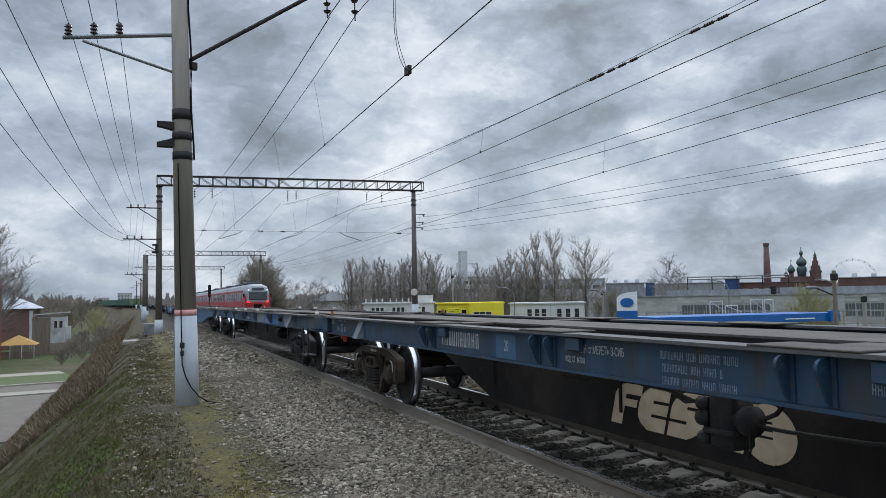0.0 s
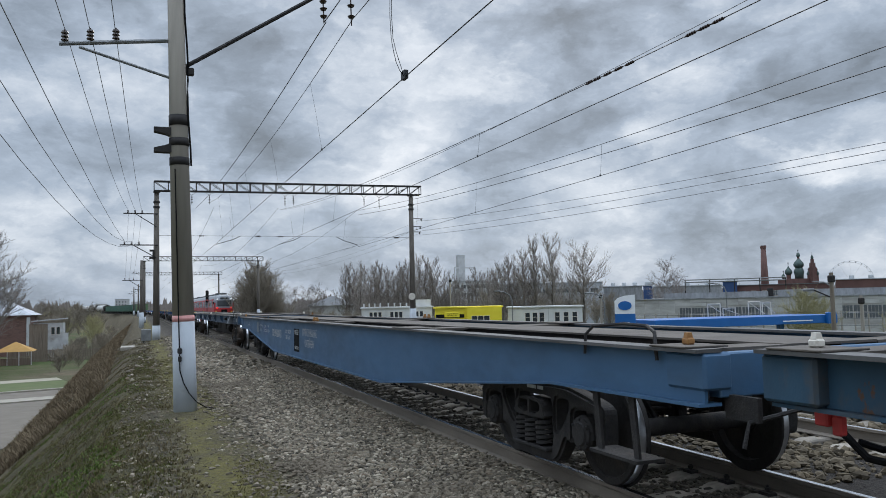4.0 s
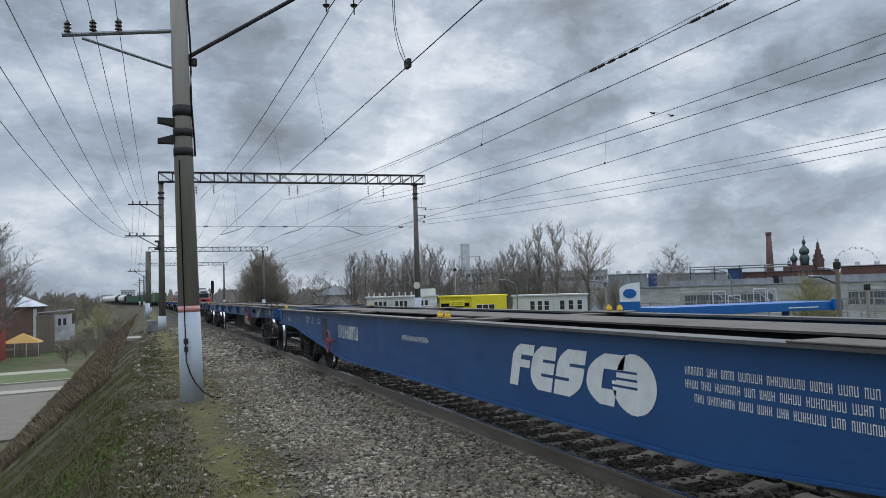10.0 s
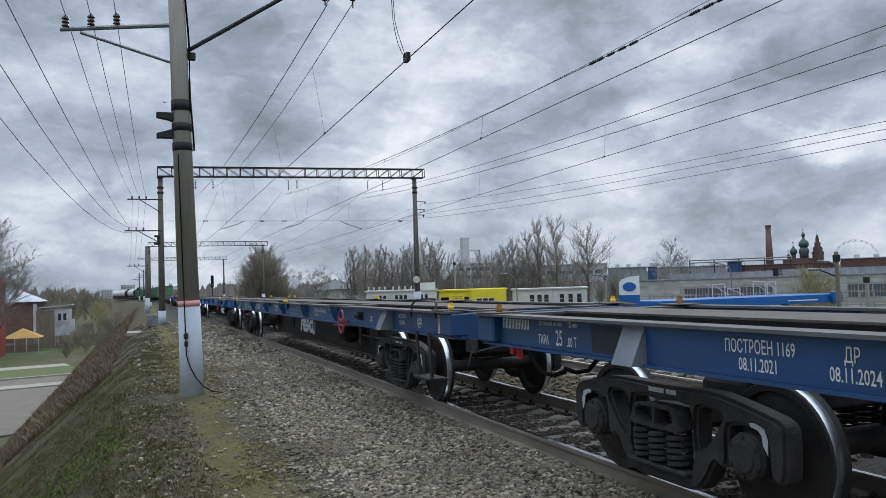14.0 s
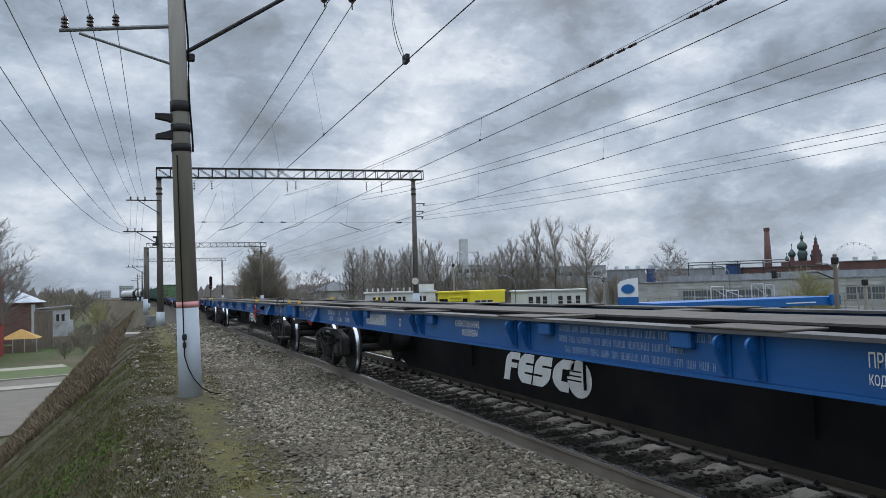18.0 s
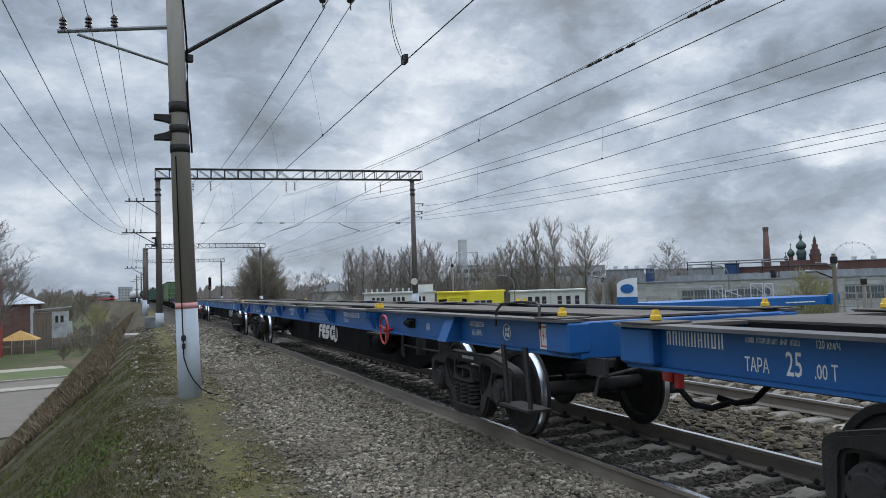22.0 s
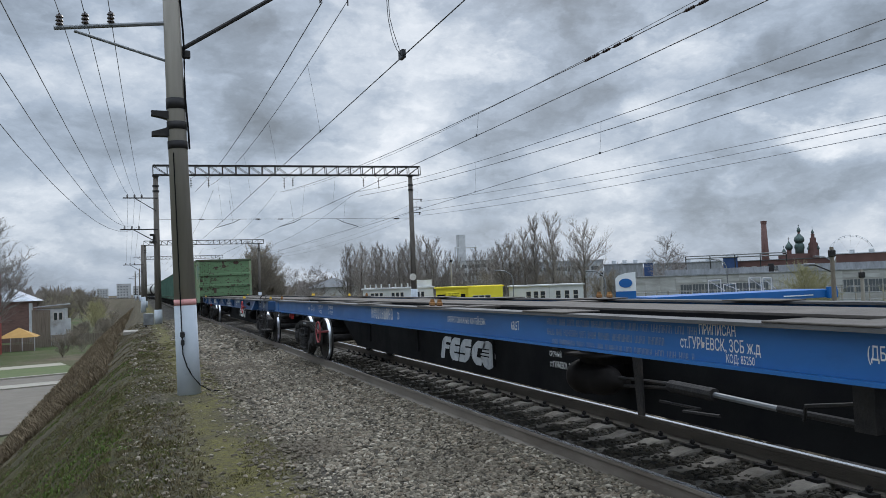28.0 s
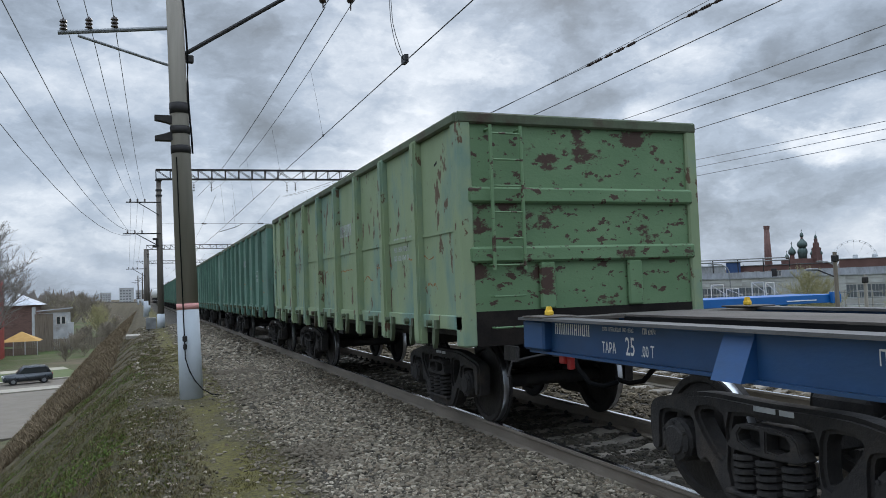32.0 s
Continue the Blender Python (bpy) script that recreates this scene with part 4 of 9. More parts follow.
def flat_wagon(kind, paint, girder_mat, ink, label, badge=None, wheel_y=-6.95, wheel_mat=RED_PAINT, texts=(), lock_mat=YELLOW, locks=(0,), patches=(), gusset=None, hoop=True, frame_mat=None, red_wheels=None, jaws=False, D=None, old=False, bare=False):
    w = thing("container_flat_wagon", label, "flat wagon", group="flat wagons of the freight train")
    D = (0.22 if kind == "stepped" else 0.0) if D is None else D      # the frame stands off the middle of its fittings
    top = {"stepped": 1.36, "deep": 1.33, "slim": 1.37}[kind]
    for s in (1, -1):
        key = "sill_%s_%d" % (kind, s)
        if key not in MESHES:
            MESHES[key] = [(nm, mesh_of(nm, mirrored(bm, s))) for nm, bm in sill_pieces(kind)]
        sill = None
        for nm, me in MESHES[key]:
            ob = part("side_sill" if sill is None else nm, me, paint, sill or w)
            if sill is None:
                ob.location.y = D
            sill = sill or ob
        part("top_flange", shared("flange_%s_%d" % (kind, s), lambda: mirrored(boxes(((-1.385, -12.35, top - 0.025), (-1.17, 12.35, top))), s)), FLANGE_TOP, sill, "dusty worn top flange")
        ears = shared("ear_%d" % s, lambda: mirrored(ear_shape(), s))
        if kind == "stepped":
            for c in (-6.15, -3.05, 0.0, 3.05, 6.15):
                for d in (-0.145, 0.145):
                    e = part("stake_pocket", ears, paint, sill)
                    e.location = (-1.312 * s, c + d - D, top - 0.03)
                b = part("bracket", shared("bracket_%d" % s, lambda: mirrored(boxes(((-1.37, -0.11, -0.12), (-1.312, 0.11, -0.005)), chamfer=0.01), s)), paint, sill)
                b.location = (0, c + (0.55 if c < 0 else -0.55) - D, top - 0.03)
            for e in (-1, 1):
                g = part("gusset", shared("gusset_%d_%d" % (s, e), lambda: mirrored(gusset_shape(e), s)), gusset or paint, sill)
        for c in ((-12.05, -6.15, -3.05, 0.0, 3.05, 6.15, 12.05) if kind != "deep" else (-12.05, -6.15, 0.0, 6.15, 12.05)):
            big = 0.40 if abs(c) < 9 else 0.20
            p = part("container_support", shared("support_%d_%d" % (s, big * 100), lambda: mirrored(boxes(((-1.39, -big, 0.002), (-1.02, big, 0.016)), chamfer=0.004), s)), DECK, w, "rusty dark support plate")
            p.location = (0, c + (D if abs(c) > 9 else 0), top)
            if c in locks or abs(c) > 9:
                for d in ((-0.13, 0.13) if abs(c) < 9 else (0,)):
                    k = part("container_lock", shared("container_lock", lock_shape), lock_mat, w)
                    k.location = ((-1.27 if abs(c) < 9 else -1.2) * s, c + d + (D if abs(c) > 9 else 0), top + 0.016)
        if kind == "slim":
            continue
        part("brake_pipe", shared("pipe_%d" % s, lambda: mirrored(pipe_run(), s)), STEEL_DARK, w).location.y = D
    part("centre_girder", shared("girder_" + kind, lambda: girder(kind)), girder_mat, w).location.y = D
    part("centre_plate", shared("mid_" + kind, lambda: boxes(((-0.45, -12.2, top - 0.022), (0.45, 12.2, top - 0.003)))), DECK, w, "dusty worn top plate").location.y = D
    for c in (-12.05, -9.2, -6.15, -3.05, 0.0, 3.05, 6.15, 9.2, 12.05):
        wide = 0.38 if abs(c) < 12 else 0.26
        for s in (-1, 1):
            plate = abs(c) in (0.0, 6.15, 12.05)
            b = part("cross_beam", shared("cross_%d_%d_%d" % (wide * 100, s, plate), lambda: cross_shape(wide, s, plate)), DECK if plate else STEEL_DARK, w)
            b.location = (0, c + D, top - (0.006 if plate else 0.06))
    for e in (-1, 1):
        part("end_beam", shared("end_beam_%s_%d" % (kind, e), lambda: end_beam(e, top)), paint, w).location.y = D
        turn = 0 if e < 0 else math.pi
        for nm, build, mt in (("coupler", coupler_shape, STEEL_DARK), ("brake_hose", hose_shape, BLACK_PAINT), ("uncoupling_lever", lever_shape, STEEL_DARK)):
            c = part(nm, shared(nm, build), mt, w)
            c.location, c.rotation_euler = (0, e * 12.30 + D, 0), (0, 0, turn)
        v = part("end_valve", shared("end_valve", lambda: boxes(((-0.06, -0.05, -0.05), (0.06, 0.05, 0.05)), ((-0.03, -0.12, -0.10), (0.03, -0.05, 0.02)), chamfer=0.01)), RED_PAINT, w, "red valve handle")
        v.location = (-0.9 * (1 if e > 0 else -1), e * 12.28 + D, 0.93)
        bogie(w, e * 9.5 + D * (1.0 if e < 0 else 0.6), frame_mat or STEEL_DARK, red_wheels if e > 0 else None, jaws)
    if bare:
        pass
    elif kind == "slim":
        part("brake_cylinder", shared("slim_cylinder", slim_cylinder, True), BLACK_DUSTY, w, "round black brake cylinder")
        part("brake_rod", shared("slim_rod", slim_rod), GALV, w, "bright slack adjuster rod")
        part("brake_rigging", shared("slim_rigging", slim_rigging), STEEL_DARK, w)
    else:
        part("brake_cylinder", shared("cylinder", lambda: cylinder_shape(), True), girder_mat, w).location = (0, -4.8, 0)
        part("air_reservoir", shared("reservoir", lambda: reservoir_shape(), True), girder_mat, w).location = (0, 6.1, 0)
        part("brake_rigging", shared("rigging", lambda: rigging_shape()), STEEL_DARK, w)
    if old:
        part("air_distributor", shared("distributor", distributor_shape, True), STEEL_DARK, w, "grimy air distributor under the sill")
    # footstep and hoop at the leading corner
    part("footstep", shared("footstep", footstep_shape), STEEL_DARK, w).location.y = D
    if kind == "stepped":
        part("valve_box", shared("valve_box", valve_box), girder_mat, w, "small dark cylinder in a square frame")
    if hoop:
        part("handrail", shared("hoop", hoop_shape), IRON, w).location = (0, D, top)
    if wheel_y is not None:
        h = part("handbrake_wheel", shared("handwheel", handwheel_shape, True), wheel_mat, w, "red handbrake wheel")
        h.location = (-1.44, wheel_y, 1.08 if kind == "stepped" else 0.77)
    if badge:
        me, y, z, x, ink2 = badge
        mark(w, me, y, z, ink2, x, "company mark of plain shapes")
    for item in texts:
        me, y, z = item[:3]
        mark(w, me, y, z, item[3] if len(item) > 3 else ink, *(item[4:5]))
    for y0, y1, z0, z1, mt in patches:
        x = -1.2375 if kind == "stepped" and y1 > 9.7 else -1.3125
        part("paint_patch", boxes(((x, y0, z0), (x + 0.002, y1, z1))), mt, w, "repainted patch")
    return w


def valve_box():
    bm = bmesh.new()
    for lo, hi in (((-7.72, 1.135), (-7.70, 1.265)), ((-8.0, 1.135), (-7.98, 1.265)), ((-7.98, 1.245), (-7.72, 1.265)), ((-7.98, 1.135), (-7.72, 1.155))):
        a, b = sorted((lo[0], hi[0]))
        box(bm, (-1.335, a, lo[1]), (-1.311, b, hi[1]))
    tube(bm, (-1.355, -7.74, 1.20), (-1.355, -7.97, 1.20), 0.042, n=12)
    return bm


def mirrored(bm, s):
    if s < 0:
        # the far side: the near shape seen in a mirror
        return flip_x(bm)
    return bm


def flip_x(bm):
    for v in bm.verts:
        v.co.x = -v.co.x
    bmesh.ops.reverse_faces(bm, faces=bm.faces)
    return bm


def gusset_shape(e):
    bm = bmesh.new()
    y0, y1 = (9.25, 9.52) if e > 0 else (-9.70, -9.43)
    pts = [(-1.325, y0, 1.335), (-1.325, y1, 1.335), (-1.325, y1, 1.31), (-1.45, y1, 1.03), (-1.45, y0, 1.03), (-1.325, y0, 1.31)]
    back = [(-1.20, y, z) for x, y, z in pts]
    a = [bm.verts.new(p) for p in pts]
    b = [bm.verts.new(p) for p in back]
    bm.faces.new(a)
    bm.faces.new(b[::-1])
    for i in range(6):
        bm.faces.new((a[i], b[i], b[(i + 1) % 6], a[(i + 1) % 6]))
    bmesh.ops.recalc_face_normals(bm, faces=bm.faces)
    return bm


def pipe_run():
    bm = bmesh.new()
    path(bm, [(-1.02, -11.8, 0.985), (-1.02, 11.8, 0.985)], 0.022, 6)
    for y in (-10, -6, -4, -2, 0, 2, 4, 6, 10):
        box(bm, (-1.05, y - 0.02, 0.955), (-0.99, y + 0.02, 1.06))
    return bm


def cross_shape(wide, s, plate):
    bm = bmesh.new()
    a, b = sorted((s * 0.452, s * (1.168 if plate else 1.27)))
    box(bm, (a, -wide * 0.6, -0.03), (b, wide * 0.6, -0.002))
    box(bm, (a, -0.05, -0.28), (b, 0.05, -0.03))
    return bm


def end_beam(e, top):
    bm = bmesh.new()
    a, b = sorted((e * 12.22, e * 12.345))
    box(bm, (-1.19, a, 1.0), (1.19, b, top - 0.03), None, 0.01)
    for s in (-1, 1):
        x0, x1 = sorted((s * 1.09, s * 1.33))
        y0, y1 = sorted((e * 11.95, e * 12.36))
        box(bm, (x0, y0, 1.05), (x1, y1, top - 0.027), None, 0.02)
    return bm


def cylinder_shape():
    bm = bmesh.new()
    lathe(bm, ((0.05, -0.45), (0.16, -0.42), (0.18, -0.38), (0.18, 0.2), (0.16, 0.25), (0.06, 0.28), (0.05, 0.6)), pose(-0.75, 0, 0.72, 90, 0, 0), 16)
    box(bm, (-0.8, -0.3, 0.85), (-0.5, 0.3, 1.05))
    return bm


def reservoir_shape():
    bm = bmesh.new()
    lathe(bm, ((0.05, -0.6), (0.15, -0.55), (0.18, -0.45), (0.18, 0.45), (0.15, 0.55), (0.05, 0.6)), pose(-0.72, 0, 0.78, 90, 0, 0), 16)
    for y in (-0.35, 0.35):
        box(bm, (-0.92, y - 0.03, 0.75), (-0.5, y + 0.03, 1.05))
    return bm


def slim_cylinder():
    bm = bmesh.new()
    lathe(bm, ((0.07, -0.40), (0.15, -0.385), (0.165, -0.34), (0.165, -0.22), (0.15, -0.21), (0.15, 0.02), (0.13, 0.16), (0.07, 0.28), (0.05, 0.30), (0.05, 0.42)), pose(-0.80, -3.06, 0.72, 90, 0, 0), 18)
    box(bm, (-0.86, -3.2, 0.86), (-0.5, -2.8, 1.05))
    box(bm, (-0.97, -3.25, 0.93), (-0.6, -2.7, 0.96))
    return bm


def slim_rod():
    bm = bmesh.new()
    tube(bm, (-0.80, -4.62, 0.76), (-0.80, -5.25, 0.74), 0.022, n=8)
    return bm


def slim_rigging():
    bm = bmesh.new()
    for dz in (-0.03, 0.04):
        path(bm, [(-0.82, -3.4, 0.73 + dz), (-0.82, -4.1, 0.77 + dz * 0.5)], 0.016, 6)
    tube(bm, (-0.80, -4.1, 0.77), (-0.80, -4.62, 0.76), 0.05, n=10)
    tube(bm, (-0.80, -5.25, 0.74), (-0.78, -6.3, 0.72), 0.026, n=8)
    slab(bm, ((-3.85, 0.50), (-3.77, 0.50), (-3.72, 1.02), (-3.84, 1.02)), "x", -0.90, -0.88)
    path(bm, [(-0.84, -4.0, 0.64), (-0.84, -4.5, 0.64), (-1.0, -4.5, 0.64), (-1.0, -4.9, 0.66)], 0.012, 5)
    path(bm, [(-0.84, -5.5, 0.70), (-0.84, -5.52, 0.80), (-0.84, -5.9, 0.86)], 0.014, 5)
    box(bm, (-0.86, -6.05, 0.70), (-0.7, -5.9, 1.02))
    return bm


def distributor_shape():
    """A cast valve body hung under the sill with a round flanged cover and bent pipes."""
    bm = bmesh.new()
    box(bm, (-1.06, 0.93, 0.60), (-0.84, 1.17, 1.0), None, 0.025)
    box(bm, (-1.09, 0.90, 0.70), (-0.82, 1.20, 0.74), None, 0.01)
    for z, r in ((0.90, 0.05), (0.80, 0.06), (0.66, 0.045)):
        tube(bm, (-1.05, 1.17, z), (-1.05, 1.25, z), r, n=10)
    lathe(bm, ((0.03, -0.20), (0.055, -0.18), (0.055, -0.06), (0.10, -0.05), (0.105, 0.02), (0.06, 0.035), (0.03, 0.06)), pose(-1.0, 0.80, 0.82, 90, 0, 0), 16)
    path(bm, [(-1.0, 0.72, 0.84), (-1.0, 0.58, 0.90), (-0.98, 0.50, 1.0), (-0.95, 0.48, 1.05)], 0.016, 6)
    path(bm, [(-1.0, 0.74, 0.80), (-1.0, 0.5, 0.80), (-0.98, -0.1, 0.82), (-0.95, -0.8, 0.90)], 0.014, 6)
    path(bm, [(-1.05, 0.78, 0.74), (-1.06, 0.76, 0.64), (-1.05, 0.79, 0.58)], 0.008, 5)
    path(bm, [(-1.0, 1.2, 0.92), (-1.02, 1.45, 0.88), (-1.0, 1.75, 0.97), (-0.95, 1.9, 1.03)], 0.016, 6)
    path(bm, [(-1.0, 1.2, 0.86), (-1.02, 1.6, 0.94), (-1.0, 2.2, 0.96), (-0.95, 2.4, 1.03)], 0.013, 6)
    box(bm, (-1.0, 0.95, 1.0), (-0.8, 1.15, 1.06))
    box(bm, (-1.04, 2.95, 0.90), (-0.80, 3.25, 1.03), None, 0.02)
    return bm


def rigging_shape():
    bm = bmesh.new()
    path(bm, [(-0.7, -8.2, 0.75), (-0.68, -6.8, 0.72), (-0.66, -5.4, 0.72)], 0.02, 6)
    for y in (-7.4, -6.4):
        box(bm, (-0.74, y - 0.03, 0.62), (-0.60, y + 0.03, 1.0))
    slab(bm, ((-5.9, 0.55), (-5.74, 0.60), (-5.80, 1.0), (-5.88, 1.0)), "x", -0.80, -0.78)
    box(bm, (-1.12, -5.6, 0.90), (-0.7, -4.8, 0.94))
    return bm


def footstep_shape():
    bm = bmesh.new()
    for y in (-11.05, -11.55):
        slab(bm, ((y, 0.46), (y + 0.06, 0.46), (y + 0.14, 1.06), (y + 0.06, 1.06)), "x", -1.30, -1.275)
    box(bm, (-1.36, -11.6, 0.44), (-1.10, -10.95, 0.465))
    return bm


def hoop_shape():
    bm = bmesh.new()
    path(bm, [(-1.34, -10.9, -0.1), (-1.34, -10.92, 0.06), (-1.30, -10.98, 0.13), (-1.22, -11.3, 0.15), (-1.22, -11.6, 0.14), (-1.30, -11.8, 0.10), (-1.34, -11.86, 0.0), (-1.34, -11.87, -0.1)], 0.014, 6)
    return bm


def built(maker, d1, d2, d3):
    """The build and overhaul dates on the rear half of the sill."""
    return [(lettering("ПОСТРОЕН " + maker, 0.085), 8.62, 1.20), (lettering(d1, 0.085), 8.50, 1.09), (lettering("ДР", 0.085), 7.70, 1.20), (lettering(d2, 0.085), 7.80, 1.09),
            (lettering("КР", 0.085), 7.08, 1.20), (lettering(d3, 0.085), 7.20, 1.09)]


def common(ink, number=True, tare=True, x_end=-1.2365):
    t = []
    if tare:
        t += [(lettering("ТАРА", 0.09), 11.32, 1.09, ink, x_end), (lettering("25", 0.15), 10.98, 1.09, ink, x_end), (lettering(".00 Т", 0.09), 10.77, 1.09, ink, x_end),
              (lettering("120 км/ч", 0.05), 10.75, 1.265, ink, x_end), (shared("small_bar", lambda: bars(1, 0.035, 0.02, 0.45, 3)), 11.3, 1.27, ink, x_end),
              (shared("owner_bar", lambda: bars(1, 0.10, 0.02, 0.62, 5, False)), 12.1, 1.21, ink, x_end)]
    if number:
        t += [(shared("number_bars", lambda: bars(1, 0.17, 0, 1.18, 2, False)), 5.72, 1.11, ink), (lettering("20", 0.12), 3.95, 1.13, ink)]
    t += [(lettering("КРУПНОТОННАЖНЫЕ", 0.075), 1.75, 1.21, ink), (lettering("КОНТЕЙНЕРЫ", 0.075), 1.55, 1.11, ink)]
    return t


def owner(y=-0.75, z=1.255, ink=None):
    return (shared("owner_lines", lambda: bars(3, 0.06, 0.032, 2.1, 9)), y, z, ink or FADED_INK)


def owner_block(ink):
    """The owner's lines: a plain heading, then small bars for name, address and numbers."""
    return [(lettering("СОБСТВЕННИК ООО", 0.085), -0.85, 1.225, ink), (shared("owner_name_bars", lambda: bars(1, 0.085, 0, 0.95, 52)), -1.95, 1.225, ink),
            (shared("owner_rows", lambda: bars(2, 0.065, 0.035, 2.5, 9)), -0.62, 1.13, ink)]


def station(code="862305"):
    return [(lettering("ПРИПИСАН ст.БЕЛОВО ЗАП-СИБ", 0.08), -3.95, 1.20), (lettering("КОД СТ. " + code, 0.055), -3.95, 1.11)]


def front_marks(ink, x_end=-1.2365):
    return [(lettering("ИЗГОТОВИТЕЛЬ", 0.055), -9.75, 1.22, ink, x_end), (lettering("АО «ЗМК»", 0.065), -9.80, 1.12, ink, x_end), (shared("disc_badge", lambda: disc_badge(0.085)), -10.72, 1.19, ink, x_end), (lettering("(ДБ)", 0.075), -8.45, 1.14, ink)]


BADGE = lambda h: shared("badge_%d" % (h * 100), lambda: badge_shape(h))
GW = -0.4665    # face of the black girder
TRAIN = []      # (wagon, place in the train, height of its floor)


def add_train():
    w1 = flat_wagon("stepped", BLUE_DIRTY, BLACK_DUSTY, GREY_MARK, "dirty faded blue container flat wagon with a sooty black girder", (BADGE(0.40), 3.3, 0.44, GW, TAN_MARK), None,
                    texts=[(m[0], m[1] + (0.3 if m[1] > 10 else 0), *m[2:]) for m in common(GREY_MARK)[:8]] + [owner(-0.4, 1.24), (shared("short_lines", lambda: bars(3, 0.06, 0.03, 0.8, 19)), 1.35, 1.22, FADED_INK), (lettering("ПРИПИСАН ст.МЕРЕТЬ З-СИБ", 0.07), 2.7, 1.2), (lettering("КОД СТ. 867203", 0.05), 2.7, 1.11)], lock_mat=RUSTY, gusset=GREY_PATCH, jaws=True, D=0.11, old=True, frame_mat=RUST_STEEL, locks=(), bare=True,
                    patches=((4.15, 3.68, 1.05, 1.30, BLUE_PALE),))
    w2 = flat_wagon("stepped", BLUE_PATCHY, BLACK_DUSTY, GREY_MARK, "patched and rusty blue container flat wagon with grey repainted panels", None, None,
                    texts=[(lettering("ПРИПИСАН", 0.075), -5.12, 1.18), (lettering("СТ.ПОДОЛЬСК МОСК ж.д", 0.08), -4.98, 1.07), (shared("brand_blocks", lambda: bars(2, 0.12, 0.03, 1.1, 12)), -3.7, 1.18), (shared("number_bars", lambda: bars(1, 0.17, 0, 1.18, 2, False)), 3.42, 1.10),
                           (lettering("120", 0.13), 2.44, 1.10), (lettering("КРУПНОТОННАЖНЫЕ КОНТЕЙНЕРЫ", 0.065), -0.6, 1.10), (shared("owner_name", lambda: bars(2, 0.07, 0.05, 0.85, 29)), 4.6, 1.20, FADED_INK), (shared("mark_bar", lambda: bars(1, 0.13, 0.03, 0.55, 33, False)), 7.2, 1.10), (lettering("11.02.2024", 0.07), 6.2, 1.1)], lock_mat=CREAM, locks=(0, -3.05, 3.05), hoop=False, gusset=GREY_PATCH,
                    patches=((-2.9, -4.88, 1.05, 1.33, GREY_PATCH), (-4.9, -7.3, 1.05, 1.33, BLUE_LIGHT), (1.2, 0.2, 1.05, 1.33, DARK_PATCH), (-8.3, -9.2, 1.05, 1.33, GREY_PATCH), (6.0, 1.9, 1.05, 1.33, BLUE_MID)))
    w3 = flat_wagon("deep", BLUE_PALE, BLACK_DUSTY, GREY_MARK, "pale worn blue flat wagon with deep fish-bellied sills", (shared("stacked_brand", lambda: bars(1, 0.12, 0.06, 0.5, 21)), 2.2, 1.0, -1.3145, WHITE_MARK), None,
                    texts=[(lettering("ТАРА", 0.08), 10.75, 1.05), (lettering("25", 0.13), 10.42, 1.05), (lettering(".00 Т", 0.08), 10.24, 1.05), (lettering("ПОСТРОЕН 1169", 0.09), 7.95, 1.06), (lettering("01.06.2017", 0.09), 7.85, 0.94),
                           (lettering("ПР-874", 0.09), 6.95, 1.06), (lettering("21.07.2022-2024", 0.09), 7.08, 0.94), (lettering("КР", 0.09), 6.25, 1.06), (lettering("01.06.2034", 0.09), 6.40, 0.94), (shared("number_c", lambda: bars(1, 0.2, 0, 1.5, 2, False)), 5.53, 0.86), (shared("twin_line", lambda: bars(2, 0.09, 0.05, 0.75, 44)), 3.46, 1.0), (lettering("КРУПНОТОННАЖНЫЕ", 0.16), 1.25, 1.0), (lettering("КОНТЕЙНЕРЫ", 0.16), 1.0, 0.76), (shared("stacked_low", lambda: bars(1, 0.07, 0.06, 0.5, 23)), 2.2, 0.66, WHITE_MARK)],
                    lock_mat=RUSTY, patches=((8.55, 8.2, 0.90, 1.20, GREY_PATCH), (8.15, 7.85, 0.86, 1.18, BLUE_DIRTY), (7.2, 6.38, 0.86, 1.12, BLUE_MID), (2.28, 1.64, 0.60, 1.14, BLACK_PAINT)))
    w4 = flat_wagon("stepped", BLUE_DIRTY, BLACK_DUSTY, GREY_MARK, "grimy dark blue flat wagon with tan mark on black girder", (shared("tan_brand", lambda: bars(2, 0.17, 0.05, 1.2, 31)), -2.2, 0.66, GW, TAN_MARK), None,
                    texts=common(GREY_MARK) + [owner(), *front_marks(GREY_MARK)], lock_mat=CREAM, gusset=GREY_PATCH, old=True, frame_mat=RUST_STEEL, patches=((5.5, 3.6, 1.06, 1.33, BLUE_MID), (10.35, 9.8, 1.07, 1.3, DARK_PATCH)))
